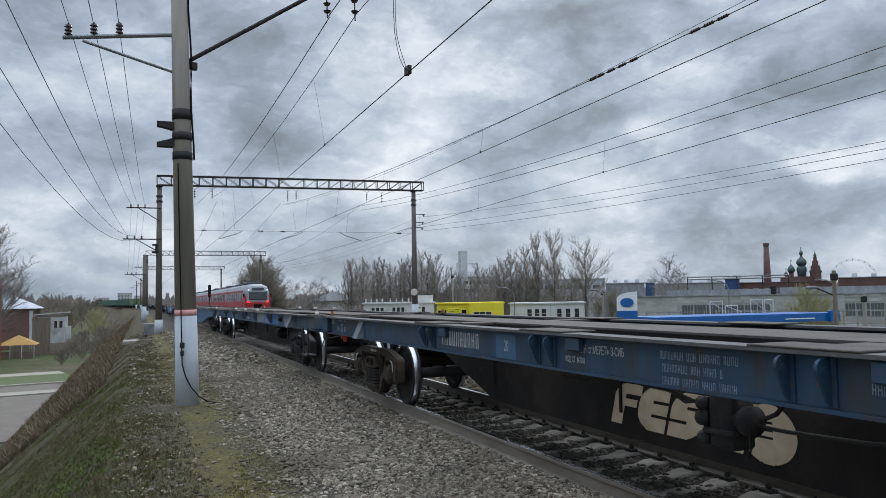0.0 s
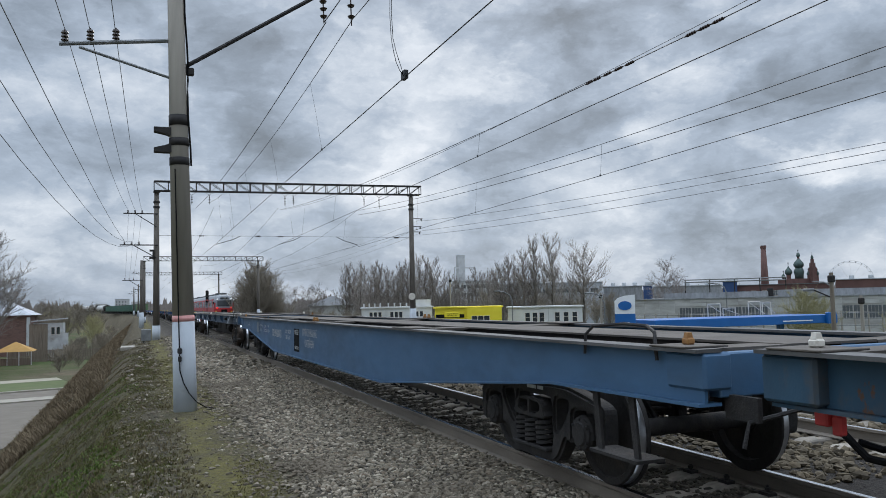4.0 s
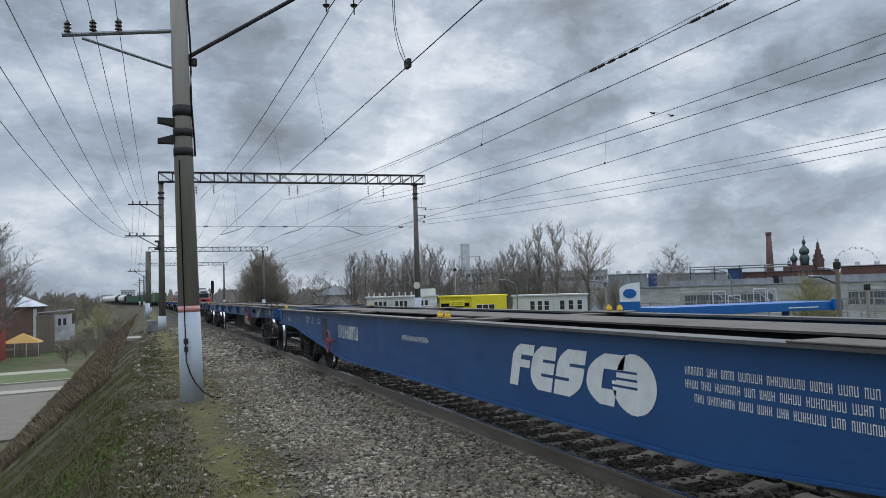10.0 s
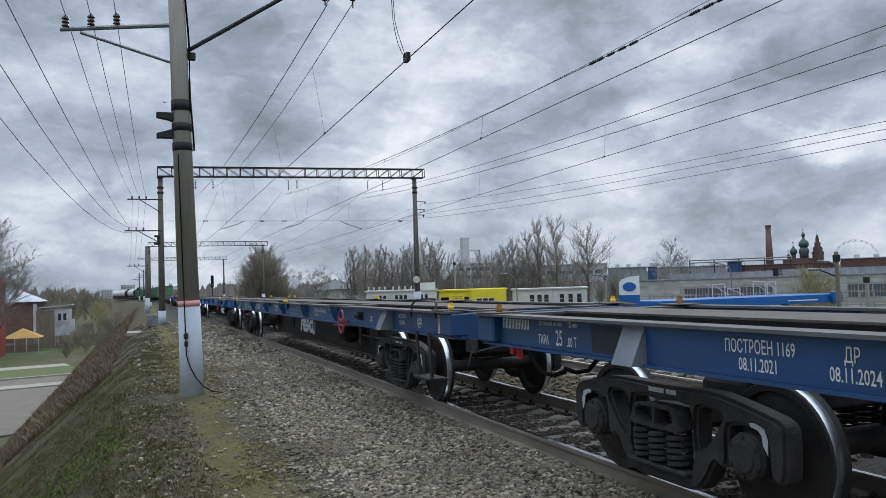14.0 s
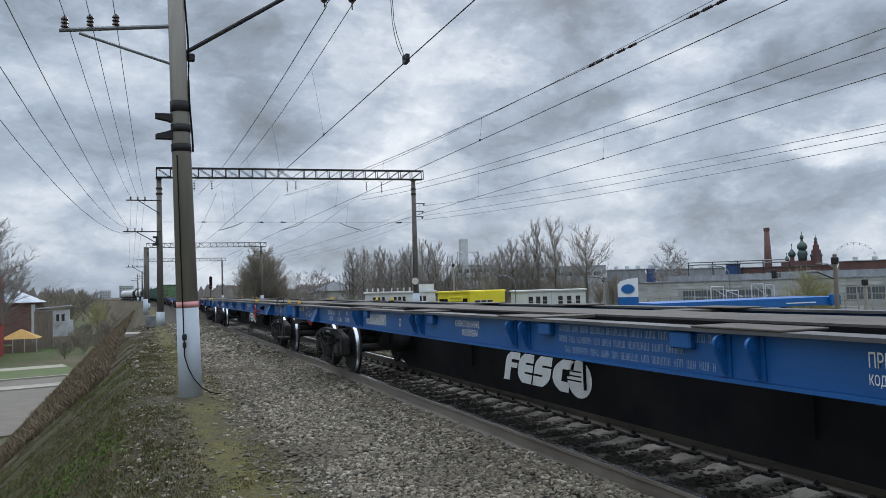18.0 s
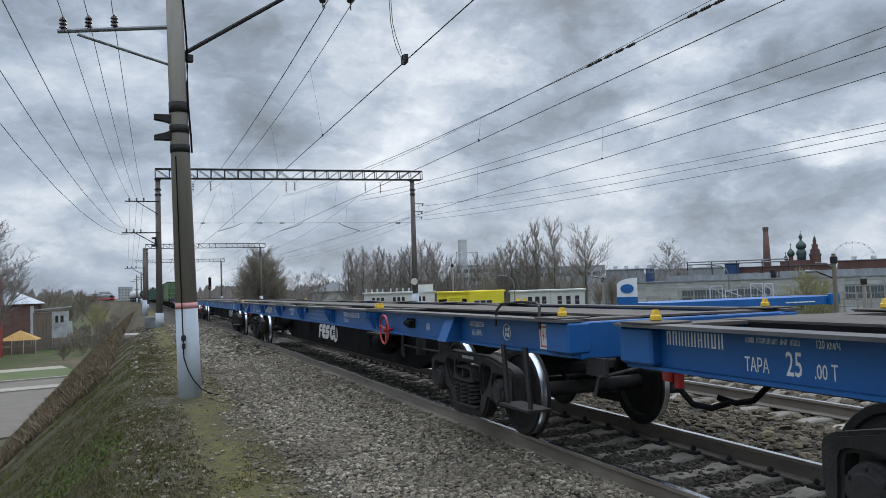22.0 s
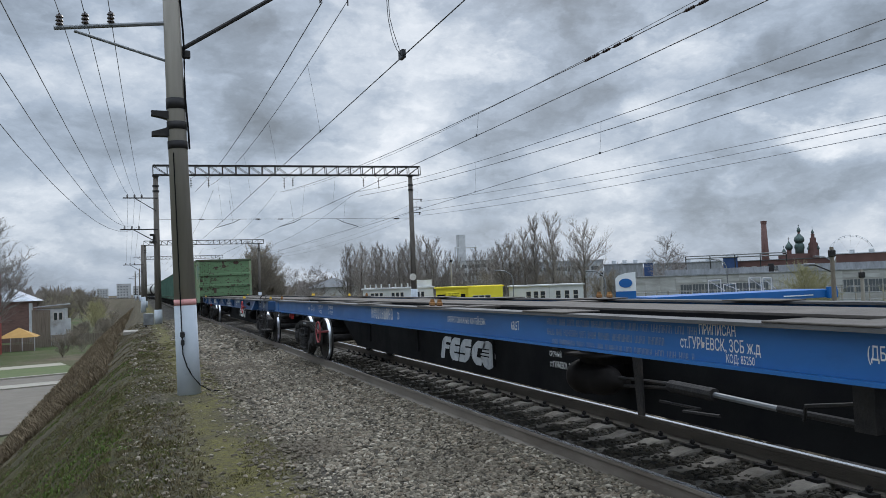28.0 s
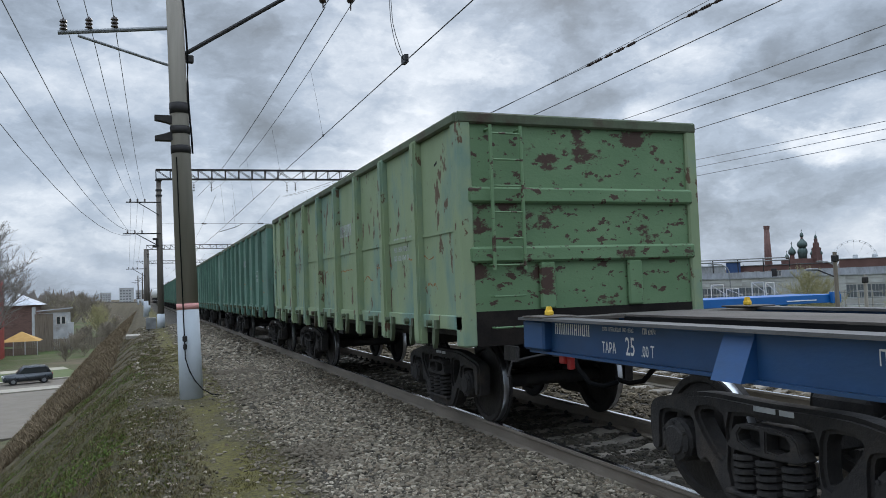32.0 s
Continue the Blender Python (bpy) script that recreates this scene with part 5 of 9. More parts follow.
    w5 = flat_wagon("deep", BLUE_DEEP, BLACK_PAINT, WHITE_MARK, "clean deep blue flat wagon with fish-bellied sills and white mark", (BADGE(0.42), -1.95, 0.72, -1.3145, WHITE_MARK), 5.95, RED_OLD,
                    [(shared("number_large", lambda: bars(1, 0.24, 0, 1.45, 4, False)), 5.55, 0.86), (lettering("ТАРА", 0.055), 11.2, 1.05), (lettering("24", 0.10), 10.98, 1.05), (lettering(".40 Т", 0.055), 10.84, 1.05), (lettering("ПОСТРОЕН 1247", 0.06), 8.75, 1.14), (lettering("06.02.2023", 0.06), 8.7, 1.06),
                     (lettering("ДР", 0.06), 8.05, 1.14), (lettering("06.02.2026", 0.06), 8.15, 1.06), (lettering("КР", 0.06), 7.4, 1.14), (lettering("06.02.2040", 0.06), 7.5, 1.06), (lettering("КРУПНОТОННАЖНЫЕ КОНТЕЙНЕРЫ", 0.07), 1.6, 1.0), owner(-4.75, 1.06, WHITE_MARK),
                     (lettering("ПРИПИСАН ст.БЕЛОВО ЗАП-СИБ", 0.08), -9.6, 1.16)], gusset=None, patches=((7.05, 6.55, 0.74, 1.2, DARK_PATCH),))
    w6 = flat_wagon("stepped", BLUE_MID, BLACK_DUSTY, WHITE_MARK, "blue container flat wagon with a dusty black girder and tan mark", (BADGE(0.36), 2.22, 0.48, GW, TAN_MARK), -6.95, RED_OLD,
                    common(WHITE_MARK) + built("1169", "08.11.2021", "08.11.2024", "08.11.2037") + [owner(), *station(), *front_marks(WHITE_MARK)], RUSTY, gusset=GREY_PATCH, jaws=True, patches=((10.35, 9.8, 1.07, 1.30, DARK_PATCH),))
    w7 = flat_wagon("stepped", BLUE_MID, BLACK_DUSTY, WHITE_MARK, "blue container flat wagon with white stencilled markings", (BADGE(0.36), 2.22, 0.48, GW, GREY_MARK), -6.95, RED_OLD,
                    common(WHITE_MARK) + built("1169", "08.11.2021", "08.11.2024", "08.11.2037") + [owner(), *station(), *front_marks(WHITE_MARK)], YELLOW, gusset=GREY_PATCH, jaws=True, patches=((10.35, 9.8, 1.07, 1.30, DARK_PATCH),))
    w8 = flat_wagon("stepped", BLUE_BRIGHT, BLACK_PAINT, WHITE_MARK, "bright blue container flat wagon with a clean black girder", (BADGE(0.36), 2.22, 0.48, GW, WHITE_MARK), -6.95, RED_PAINT,
                    common(WHITE_MARK) + built("1169", "12.12.2023", "12.12.2026", "12.12.2039") + [owner(ink=WHITE_FAINT), *station(), *front_marks(WHITE_MARK)], YELLOW, locks=(-6.15,))
    w9 = flat_wagon("stepped", BLUE_BRIGHT, BLACK_PAINT, WHITE_MARK, "bright blue container flat wagon with a clean black girder", (BADGE(0.36), 2.22, 0.48, GW, WHITE_MARK), -6.95, RED_PAINT,
                    common(WHITE_MARK) + built("1169", "15.12.2023", "15.12.2026", "15.12.2039") + [owner(ink=WHITE_FAINT), *station(), *front_marks(WHITE_MARK)], YELLOW, locks=(-6.15,))
    w10 = flat_wagon("stepped", BLUE_BRIGHT, BLACK_PAINT, WHITE_MARK, "bright blue container flat wagon with a clean black girder", (BADGE(0.36), 2.22, 0.48, GW, WHITE_MARK), -6.95, RED_PAINT,
                     common(WHITE_MARK) + built("1169", "28.11.2023", "28.11.2026", "28.11.2039") + [owner(ink=WHITE_FAINT), *station(), *front_marks(WHITE_MARK)], YELLOW, locks=(-6.15,))
    slim = [(lettering("ТАРА", 0.075), 7.95, 1.18), (lettering("25", 0.12), 7.6, 1.18), (lettering(",40 Т", 0.075), 7.42, 1.18), (lettering("КРУПНОТОННАЖНЫЕ КОНТЕЙНЕРЫ", 0.07), -0.5, 1.2), (lettering("68,5Т", 0.09), -2.25, 1.18), (shared("number_bars", lambda: bars(1, 0.17, 0, 1.18, 2, False)), 2.85, 1.15), (lettering("20", 0.11), 1.5, 1.17),
            owner(-3.0, 1.26), (lettering("120 КМ/Ч", 0.12), -10.1, 1.18), (lettering("(ДБ)", 0.075), -6.4, 1.2), (lettering("АВТОРЕЖИМ", 0.05), -9.1, 1.22)]
    dates = [(lettering("ПОСТРОЕН 2391", 0.07), 6.95, 1.24), (lettering("18.02.2022", 0.07), 6.85, 1.14), (lettering("ДР 18.02.2025", 0.07), 5.95, 1.24), (lettering("КР 18.02.2039", 0.07), 5.95, 1.14)]
    w11 = flat_wagon("slim", BLUE_LIGHT, BLACK_PAINT, WHITE_MARK, "light blue container flat wagon with a slim straight sill", (BADGE(0.34), -0.9, 0.52, GW, GREY_MARK), 6.38, RED_OLD,
                     slim + dates + [(lettering("ПРИПИСАН", 0.07), -5.1, 1.27), (lettering("ст.БЕЛОВО ЗСБ ж.д", 0.08), -5.0, 1.17), (lettering("СРОЧНЫЙ ВОЗВРАТ", 0.06), -4.3, 0.86, WHITE_MARK, GW), (lettering("ст.БЕЛОВО ЗСБ ж.д.", 0.08), -4.2, 0.72, WHITE_MARK, GW)], RUSTY, hoop=False, bare=True)
    w12 = flat_wagon("slim", BLUE_LIGHT, BLACK_PAINT, WHITE_MARK, "light blue container flat wagon with a slim straight sill", (BADGE(0.34), 1.98, 0.52, GW, GREY_MARK), 6.38, RED_OLD,
                     slim + dates + [(lettering("ПРИПИСАН", 0.07), -5.1, 1.27), (lettering("ст.ГУРЬЕВСК, ЗСБ ж.д", 0.08), -4.9, 1.17), (lettering("СРОЧНЫЙ", 0.06), -1.49, 0.80, WHITE_MARK, GW), (lettering("ст.ГУРЬЕВСК, З", 0.07), -1.49, 0.68, WHITE_MARK, GW), (lettering("КОД: 85250", 0.055), -5.35, 1.10)], RUSTY, hoop=False)
    w13 = flat_wagon("stepped", BLUE_NAVY, BLACK_PAINT, WHITE_MARK, "dark navy container flat wagon with a black girder and white mark", (BADGE(0.36), 2.22, 0.48, GW, WHITE_MARK), -6.95, RED_PAINT,
                     common(WHITE_MARK) + built("1169", "26.09.2023", "26.09.2026", "26.09.2039") + [*owner_block(WHITE_MARK), *station(), *front_marks(WHITE_MARK)], YELLOW, locks=(-6.15,), gusset=BLUE_MID)
    for w in (w7, w8, w9, w10, w6, w13):
        p = part("notice", shared("notice", plate_sign), WHITE_MARK, w, "white warning notice with red border")
        p.matrix_basis = face(-1.2375, -11.45, 1.06)
        q = part("notice_border", shared("notice_marks", sign_marks), RED_PAINT, p)
    for w in (w11, w12):
        p = part("notice", shared("notice", plate_sign), WHITE_MARK, w, "white warning notice with red border")
        p.matrix_basis = face(-1.3135, -10.95, 1.098)
        part("notice_border", shared("notice_marks", sign_marks), RED_PAINT, p)
    places = (10.43, 35.88, 61.32, 86.80, 112.26, 137.80, 163.33, 188.77, 214.26, 239.76, 265.26, 290.80, 316.63)
    for w, s in zip((w1, w2, w3, w4, w5, w6, w7, w8, w9, w10, w11, w12, w13), places):
        TRAIN.append((w, s))


add_train()


# ---- the open wagons and tank wagons behind ----
def gondola(paint, end_paint, label):
    w = thing("gondola_wagon", label, "gondola wagon", group="open wagons of the freight train")
    L = 6.365
    part("floor", shared("g_floor", lambda: boxes(((-1.45, -L, 1.12), (1.45, L, 1.30)))), STEEL_DARK, w)
    part("centre_sill", shared("g_sill", lambda: boxes(((-0.25, -L, 0.85), (0.25, L, 1.12)), ((-1.4, -4.5, 0.95), (1.4, -4.3, 1.12)), ((-1.4, 4.3, 0.95), (1.4, 4.5, 1.12)), ((-1.4, -0.15, 0.9), (1.4, 0.15, 1.12)))), STEEL_DARK, w)
    for s in (1, -1):
        side = part("side_wall", shared("g_side_%d" % s, lambda: mirrored(g_side(), s)), paint, w)
        for k in range(8):
            y = -L + 1.35 + k * (2 * L - 2.7) / 7
            p = part("post", shared("g_post_%d" % s, lambda: mirrored(g_post(), s)), paint, side)
            p.location = (0, y, 0)
        for k in range(14):
            h = part("hatch_hook", shared("g_hook_%d" % s, lambda: mirrored(g_hook(), s)), RIM_GREEN, side)
            h.location = (0, -L + 0.85 + k * (2 * L - 1.7) / 13, 0)
        part("top_rail", shared("g_rail_%d" % s, lambda: mirrored(boxes(((-1.62, -L, 3.48), (-1.46, L, 3.598)), chamfer=0.02), s)), RIM_GREEN, side, "grimy top rail")
        for k, (y, z0, dy, dz, mt) in enumerate(SCARS if s > 0 else ()):
            part("rust_scar", shared("g_scar_%d" % k, lambda: scar(k, dy, dz)), mt, side, "rusty scratch in the paint").location = (-1.5615, y, z0)
        for m in ((shared("g_mark1", lambda: bars(3, 0.07, 0.05, 0.8, 41)), -3.9, 2.3), (shared("g_mark2", lambda: bars(1, 0.2, 0, 1.3, 2, False)), -0.4, 2.6)) if s > 0 else ():
            mark(side, m[0], m[1], m[2], GREY_MARK, -1.5635)
    for e in (-1, 1):
        end = part("end_wall", shared("g_end_%d" % e, lambda: g_end(e)), end_paint, w)
        for z in (2.02, 2.68):
            part("end_rib", shared("g_rib_%d_%d" % (e, z * 100), lambda: g_rib(e, z)), end_paint, end)
        for x in (-0.55, 0.62):
            part("end_post", shared("g_endpost_%d_%d" % (e, x * 100), lambda: g_endpost(e, x)), end_paint, end)
        part("end_rail", shared("g_endrail_%d" % e, lambda: boxes(((-1.60, min(e * 6.34, e * 6.42), 3.47), (1.60, max(e * 6.34, e * 6.42), 3.60)), chamfer=0.02)), RIM_GREEN, end)
        part("dark_band", shared("g_band_%d" % e, lambda: boxes(((-1.44, min(e * 6.366, e * 6.385), 1.02), (1.46, max(e * 6.366, e * 6.385), 1.40)))), BLACK_DUSTY, end, "black lower end plate")
        for s in (1, -1):
            part("corner_post", shared("g_corner_%d_%d" % (e, s), lambda: mirrored(g_corner(e), s)), paint, end)
        turn = 0 if e < 0 else math.pi
        lad = part("ladder", shared("g_ladder", g_ladder), end_paint, end)
        lad.location, lad.rotation_euler = (0, e * 6.385, 0), (0, 0, turn)
        for nm, build, mt in (("coupler", coupler_shape, STEEL_DARK), ("brake_hose", hose_shape, BLACK_PAINT), ("uncoupling_lever", lever_shape, STEEL_DARK)):
            c = part(nm, shared(nm, build), mt, w)
            c.location, c.rotation_euler = (0, e * 6.37, 0), (0, 0, turn)
        bogie(w, e * 4.325, STEEL_DARK)
    return w


SCARS = ((-5.0, 2.05, 0.9, 0.10, RUSTY), (-5.3, 1.75, 0.5, 0.35, RUSTY), (-4.4, 2.10, 0.35, 0.45, BLACK_DUSTY), (-3.4, 2.0, 0.7, 0.08, RUSTY), (-2.6, 1.7, 0.4, 0.3, RUSTY), (-1.2, 2.05, 0.8, 0.07, RUSTY), (0.6, 2.0, 0.7, 0.10, RUSTY), (2.2, 1.8, 0.5, 0.3, RUSTY), (4.0, 2.0, 0.9, 0.08, RUSTY), (-5.6, 3.2, 0.12, 0.14, BLACK_DUSTY), (5.3, 1.6, 0.4, 0.3, RUSTY))


def scar(seed, dy, dz):
    """A ragged thin streak of rust, drawn as a chain of uneven flecks."""
    rnd = random.Random(seed + 50)
    bm = bmesh.new()
    y = -dy / 2
    z = rnd.uniform(-dz, dz) / 2
    while y < dy / 2:
        w = rnd.uniform(0.03, 0.10)
        t = rnd.uniform(0.008, 0.022)
        z2 = z + rnd.uniform(-1, 1) * dz * 0.30
        bm.faces.new([bm.verts.new(v) for v in ((0, y, z - t), (0, y, z + t * 0.6), (0, y + w, z2 + t * 0.8), (0, y + w, z2 - t * 0.5))])
        y, z = y + w * rnd.uniform(0.9, 1.5), z2
    return bm


def g_side():
    bm = bmesh.new()
    L = 6.36
    # pressed panels: shallow fields between the posts
    box(bm, (-1.56, -L, 1.26), (-1.53, L, 3.52))
    box(bm, (-1.60, -L, 1.20), (-1.50, L, 1.36), None, 0.01)
    box(bm, (-1.575, -L, 2.30), (-1.56, L, 2.34))
    return bm


def g_post():
    bm = bmesh.new()
    slab(bm, ((-0.11, 1.0), (0.11, 1.0), (0.085, 3.52), (-0.085, 3.52)), "x", -1.66, -1.555)
    bmesh.ops.bevel(bm, geom=[e for e in bm.edges if abs(e.verts[0].co.x + 1.66) < 1e-4 and abs(e.verts[1].co.x + 1.66) < 1e-4], offset=0.03, segments=2, affect="EDGES")
    return bm


def g_hook():
    bm = bmesh.new()
    slab(bm, ((-0.05, 1.22), (0.03, 1.20), (0.07, 1.05), (0.02, 0.96), (-0.02, 1.02), (-0.05, 1.10)), "x", -1.62, -1.57)
    box(bm, (-1.64, -0.16, 1.20), (-1.58, -0.08, 1.30))
    tube(bm, (-1.66, 0.12, 1.26), (-1.57, 0.12, 1.26), 0.035, n=8)
    return bm


def g_end(e):
    bm = bmesh.new()
    a, b = sorted((e * 6.34, e * 6.365))
    box(bm, (-1.53, a, 1.1), (1.53, b, 3.5))
    return bm


def g_rib(e, z):
    bm = bmesh.new()
    a, b = sorted((e * 6.365, e * 6.43))
    box(bm, (-1.50, a, z - 0.09), (1.50, b, z + 0.09), None, 0.025)
    return bm


def g_endpost(e, x):
    bm = bmesh.new()
    a, b = sorted((e * 6.365, e * 6.42))
    box(bm, (x - 0.10, a, 1.40), (x + 0.10, b, 1.93), None, 0.02)
    return bm


def g_corner(e):
    bm = bmesh.new()
    a, b = sorted((e * 6.18, e * 6.41))
    box(bm, (-1.60, a, 1.02), (-1.44, b, 3.50), None, 0.02)
    return bm


def g_ladder():
    bm = bmesh.new()
    for x in (-1.25, -0.88):
        tube(bm, (x, -0.12, 1.85), (x, -0.12, 3.44), 0.022, n=8)
        for z in (1.9, 3.4):
            tube(bm, (x, -0.12, z), (x, 0.02, z), 0.018, n=6)
    for k in range(6):
        tube(bm, (-1.25, -0.12, 1.9 + k * 0.29), (-0.88, -0.12, 1.9 + k * 0.29), 0.012, n=6)
    for z in (1.56, 1.22):
        path(bm, [(-1.25, 0.0, z), (-1.25, -0.09, z), (-0.88, -0.09, z), (-0.88, 0.0, z)], 0.012, 6)
    return bm


def tank_wagon(shell, label):
    w = thing("tank_wagon", label, "tank wagon", group="tank wagons of the freight train")
    bm = bmesh.new()
    lathe(bm, ((0.3, -5.4), (1.0, -5.25), (1.4, -4.95), (1.5, -4.6), (1.5, 4.6), (1.4, 4.95), (1.0, 5.25), (0.3, 5.4)), pose(0, 0, 2.75, 90, 0, 0), 28)
    part("shell", bm, shell, w, smooth=True)
    bm = bmesh.new()
    lathe(bm, ((0.4, 0), (0.42, 0.3), (0.3, 0.36)), pose(0, 0, 4.2), 16)
    box(bm, (-0.9, -0.8, 4.30), (0.9, 0.8, 4.34))
    part("dome", bm, shell, w)
    part("underframe", boxes(((-0.25, -5.9, 0.9), (0.25, 5.9, 1.2)), ((-1.3, -5.9, 1.05), (1.3, -5.6, 1.25)), ((-1.3, 5.6, 1.05), (1.3, 5.9, 1.25)), ((-1.2, -4.4, 1.1), (1.2, -3.6, 1.7)), ((-1.2, 3.6, 1.1), (1.2, 4.4, 1.7))), STEEL_DARK, w)
    for e in (-1, 1):
        bogie(w, e * 3.9, STEEL_DARK)
    return w


WHITE_SHELL = material("dusty_white_tank_paint", (0.55, 0.54, 0.52), (0.68, 0.67, 0.65), 1, 0.6, 0, 0.1, 20, (0.3, 0.28, 0.25), 0.8, 0.4)


def add_rear():
    s = 341.65 - 10.425 + 0.925 + 4.325
    kinds = [(GREEN, GREEN_END, "weathered light green gondola wagon with chipped rusty paint"), (GREEN_TEAL, GREEN_TEAL, "faded teal green gondola wagon with ribbed sides")]
    protos = [gondola(*k) for k in kinds]
    TRAIN.append((protos[0], s))
    TRAIN.append((protos[1], s + 13.92))
    for k in range(2, 10):
        TRAIN.append((gondola(*kinds[1]), s + 13.92 * k))
    s += 13.92 * 9 + 13.0
    for k in range(8):
        TRAIN.append((tank_wagon(BLACK_DUSTY if k in (0, 3) else WHITE_SHELL, "sooty black tank wagon of the freight train" if k in (0, 3) else "dusty white tank wagon of the freight train"), s + 12.02 * k))


add_rear()


# ---- poles, gantries and wires ----
def insulator(bm, p, q, r=0.06, sheds=3):
    """Porcelain sheds strung between two points."""
    p, q = Vector(p), Vector(q)
    d = (q - p).normalized()
    n = (q - p).length
    tube(bm, p, q, 0.016, n=6)
    for i in range(sheds):
        c = p + d * n * (0.22 + 0.56 * i / max(1, sheds - 1))
        tube(bm, c - d * 0.022, c + d * 0.022, r, r * 0.72, n=10)
    return bm


def tapered(x, y, z0, z1, r0, r1, lean=0.0, n=16):
    bm = bmesh.new()
    tube(bm, (x, y, z0), (x + lean * (z1 - z0), y, z1), r0, r1, n)
    return bm


def near_pole():
    y, lean = 16.63, -0.0235
    at = lambda z: 0.905 + lean * (z + 0.33)
    pole = thing("catenary_pole", "weathered concrete catenary pole with pale blue base and pink band", "catenary pole", group="catenary poles")
    rad = lambda z: 0.226 - 0.0078 * (z + 0.33)
    for nm, z0, z1, mt, grow, lab in (("painted_base", -0.7, 1.42, POLE_PAINT, 0.004, "pale blue painted base"), ("pink_band", 1.42, 1.54, PINK, 0.006, "faded pink band"), ("shaft", 1.54, 10.6, CONCRETE, 0.0, "")):
        bm = bmesh.new()
        tube(bm, (at(z0), y, z0), (at(z1), y, z1), rad(z0) + grow, rad(z1) + grow, 20)
        part(nm, bm, mt, pole, lab, True)
    for i, z in enumerate((5.42, 5.0, 4.6)):
        bm = bmesh.new()
        tube(bm, (at(z), y, z), (at(z + (0.16 if i else 0.22)), y, z + (0.16 if i else 0.22)), rad(z) + 0.012, rad(z) + 0.012, 18)
        part("clamp_band", bm, IRON, pole, "rusty dark clamp band", True)
    bm = bmesh.new()
    slab(bm, ((0.29, 5.28), (0.29, 5.37), (0.74, 5.37), (0.74, 4.86), (0.29, 4.86), (0.29, 4.94), (0.50, 5.0), (0.62, 5.05), (0.62, 5.2), (0.50, 5.24)), "y", y - 0.10, y + 0.10)
    part("bracket", bm, IRON, pole, "dark angle bracket")
    arm = part("cross_arm", tubes(((-1.46, y, 6.93), (at(7.2), y, 7.22), 0.045)), GALV, pole, "galvanised cross arm")
    part("arm_brace", tubes(((-1.10, y, 6.90), (at(6.4), y, 6.38), 0.03)), GALV, arm)
    for x, z in ((-1.36, 6.97), (-0.90, 7.04), (-0.43, 7.10)):
        bm = bmesh.new()
        insulator(bm, (x, y, z), (x, y, z + 0.26), 0.075, 3)
        part("insulator", bm, PORCELAIN, arm, "dark pin insulator")
    jib = part("cantilever", tubes(((at(6.55), y, 6.58), (4.25, y, 8.92), 0.045), ((at(10.2), y, 10.2), (4.25, y, 8.92), 0.018)), IRON, pole, "dark steel cantilever")
    part("hinge", boxes(((at(6.55) + 0.17, y - 0.06, 6.50), (at(6.55) + 0.33, y + 0.06, 6.66)), chamfer=0.02), IRON, jib)
    for x, z in ((3.81, 8.55), (4.44, 8.85)):
        bm = bmesh.new()
        insulator(bm, (x, y, z), (x + 0.02, y, 7.95), 0.085, 3)
        part("insulator_string", bm, PORCELAIN, jib, "hanging insulator string")
    bm = bmesh.new()
    pts = [(at(z) + rad(z) + 0.02 + 0.015 * math.sin(z * 3), y - 0.08, z) for z in np.linspace(8.5, 4.6, 12)]
    path(bm, pts, 0.022, 6)
    part("cable", bm, BLACK_PAINT, pole, "black cable strapped to the pole")
    bm = bmesh.new()
    pts = [(at(z) - 0.10, y - rad(z) - 0.015, z) for z in (4.5, 3.0, 1.6, 0.9, 0.45)] + [(0.86, y - 0.25, 0.2), (0.96, y - 0.26, 0.0), (1.10, y - 0.26, -0.18), (1.28, y - 0.25, -0.30), (1.6, y - 0.2, -0.36)]
    path(bm, pts, 0.012, 6)
    part("earth_wire", bm, BLACK_PAINT, pole, "thin black earth wire")
    part("spark_gap", boxes(((at(0.8) - 0.14, y - 0.31, 0.78), (at(0.8) - 0.05, y - 0.22, 0.90)), ((at(0.8) - 0.13, y - 0.30, 0.62), (at(0.8) - 0.06, y - 0.23, 0.74)), chamfer=0.02), IRON, pole)


def tubes(*rows):
    bm = bmesh.new()
    for p, q, r in rows:
        tube(bm, p, q, r, n=8)
    return bm


TRUSS = 0.64     # height of the lattice girders


def truss_bay(w):
    """One bay of the lattice girder, on its own origin."""
    bm = bmesh.new()
    for yy in (-0.22, 0.22):
        tube(bm, (0, yy, 0.0), (0, yy, TRUSS), 0.03, n=5)
        tube(bm, (0, yy, TRUSS), (w, yy, 0.0), 0.022, n=5)
    tube(bm, (0, -0.22, TRUSS), (w, 0.22, TRUSS), 0.02, n=5)
    tube(bm, (0, -0.22, 0.0), (w, 0.22, 0.0), 0.02, n=5)
    return bm


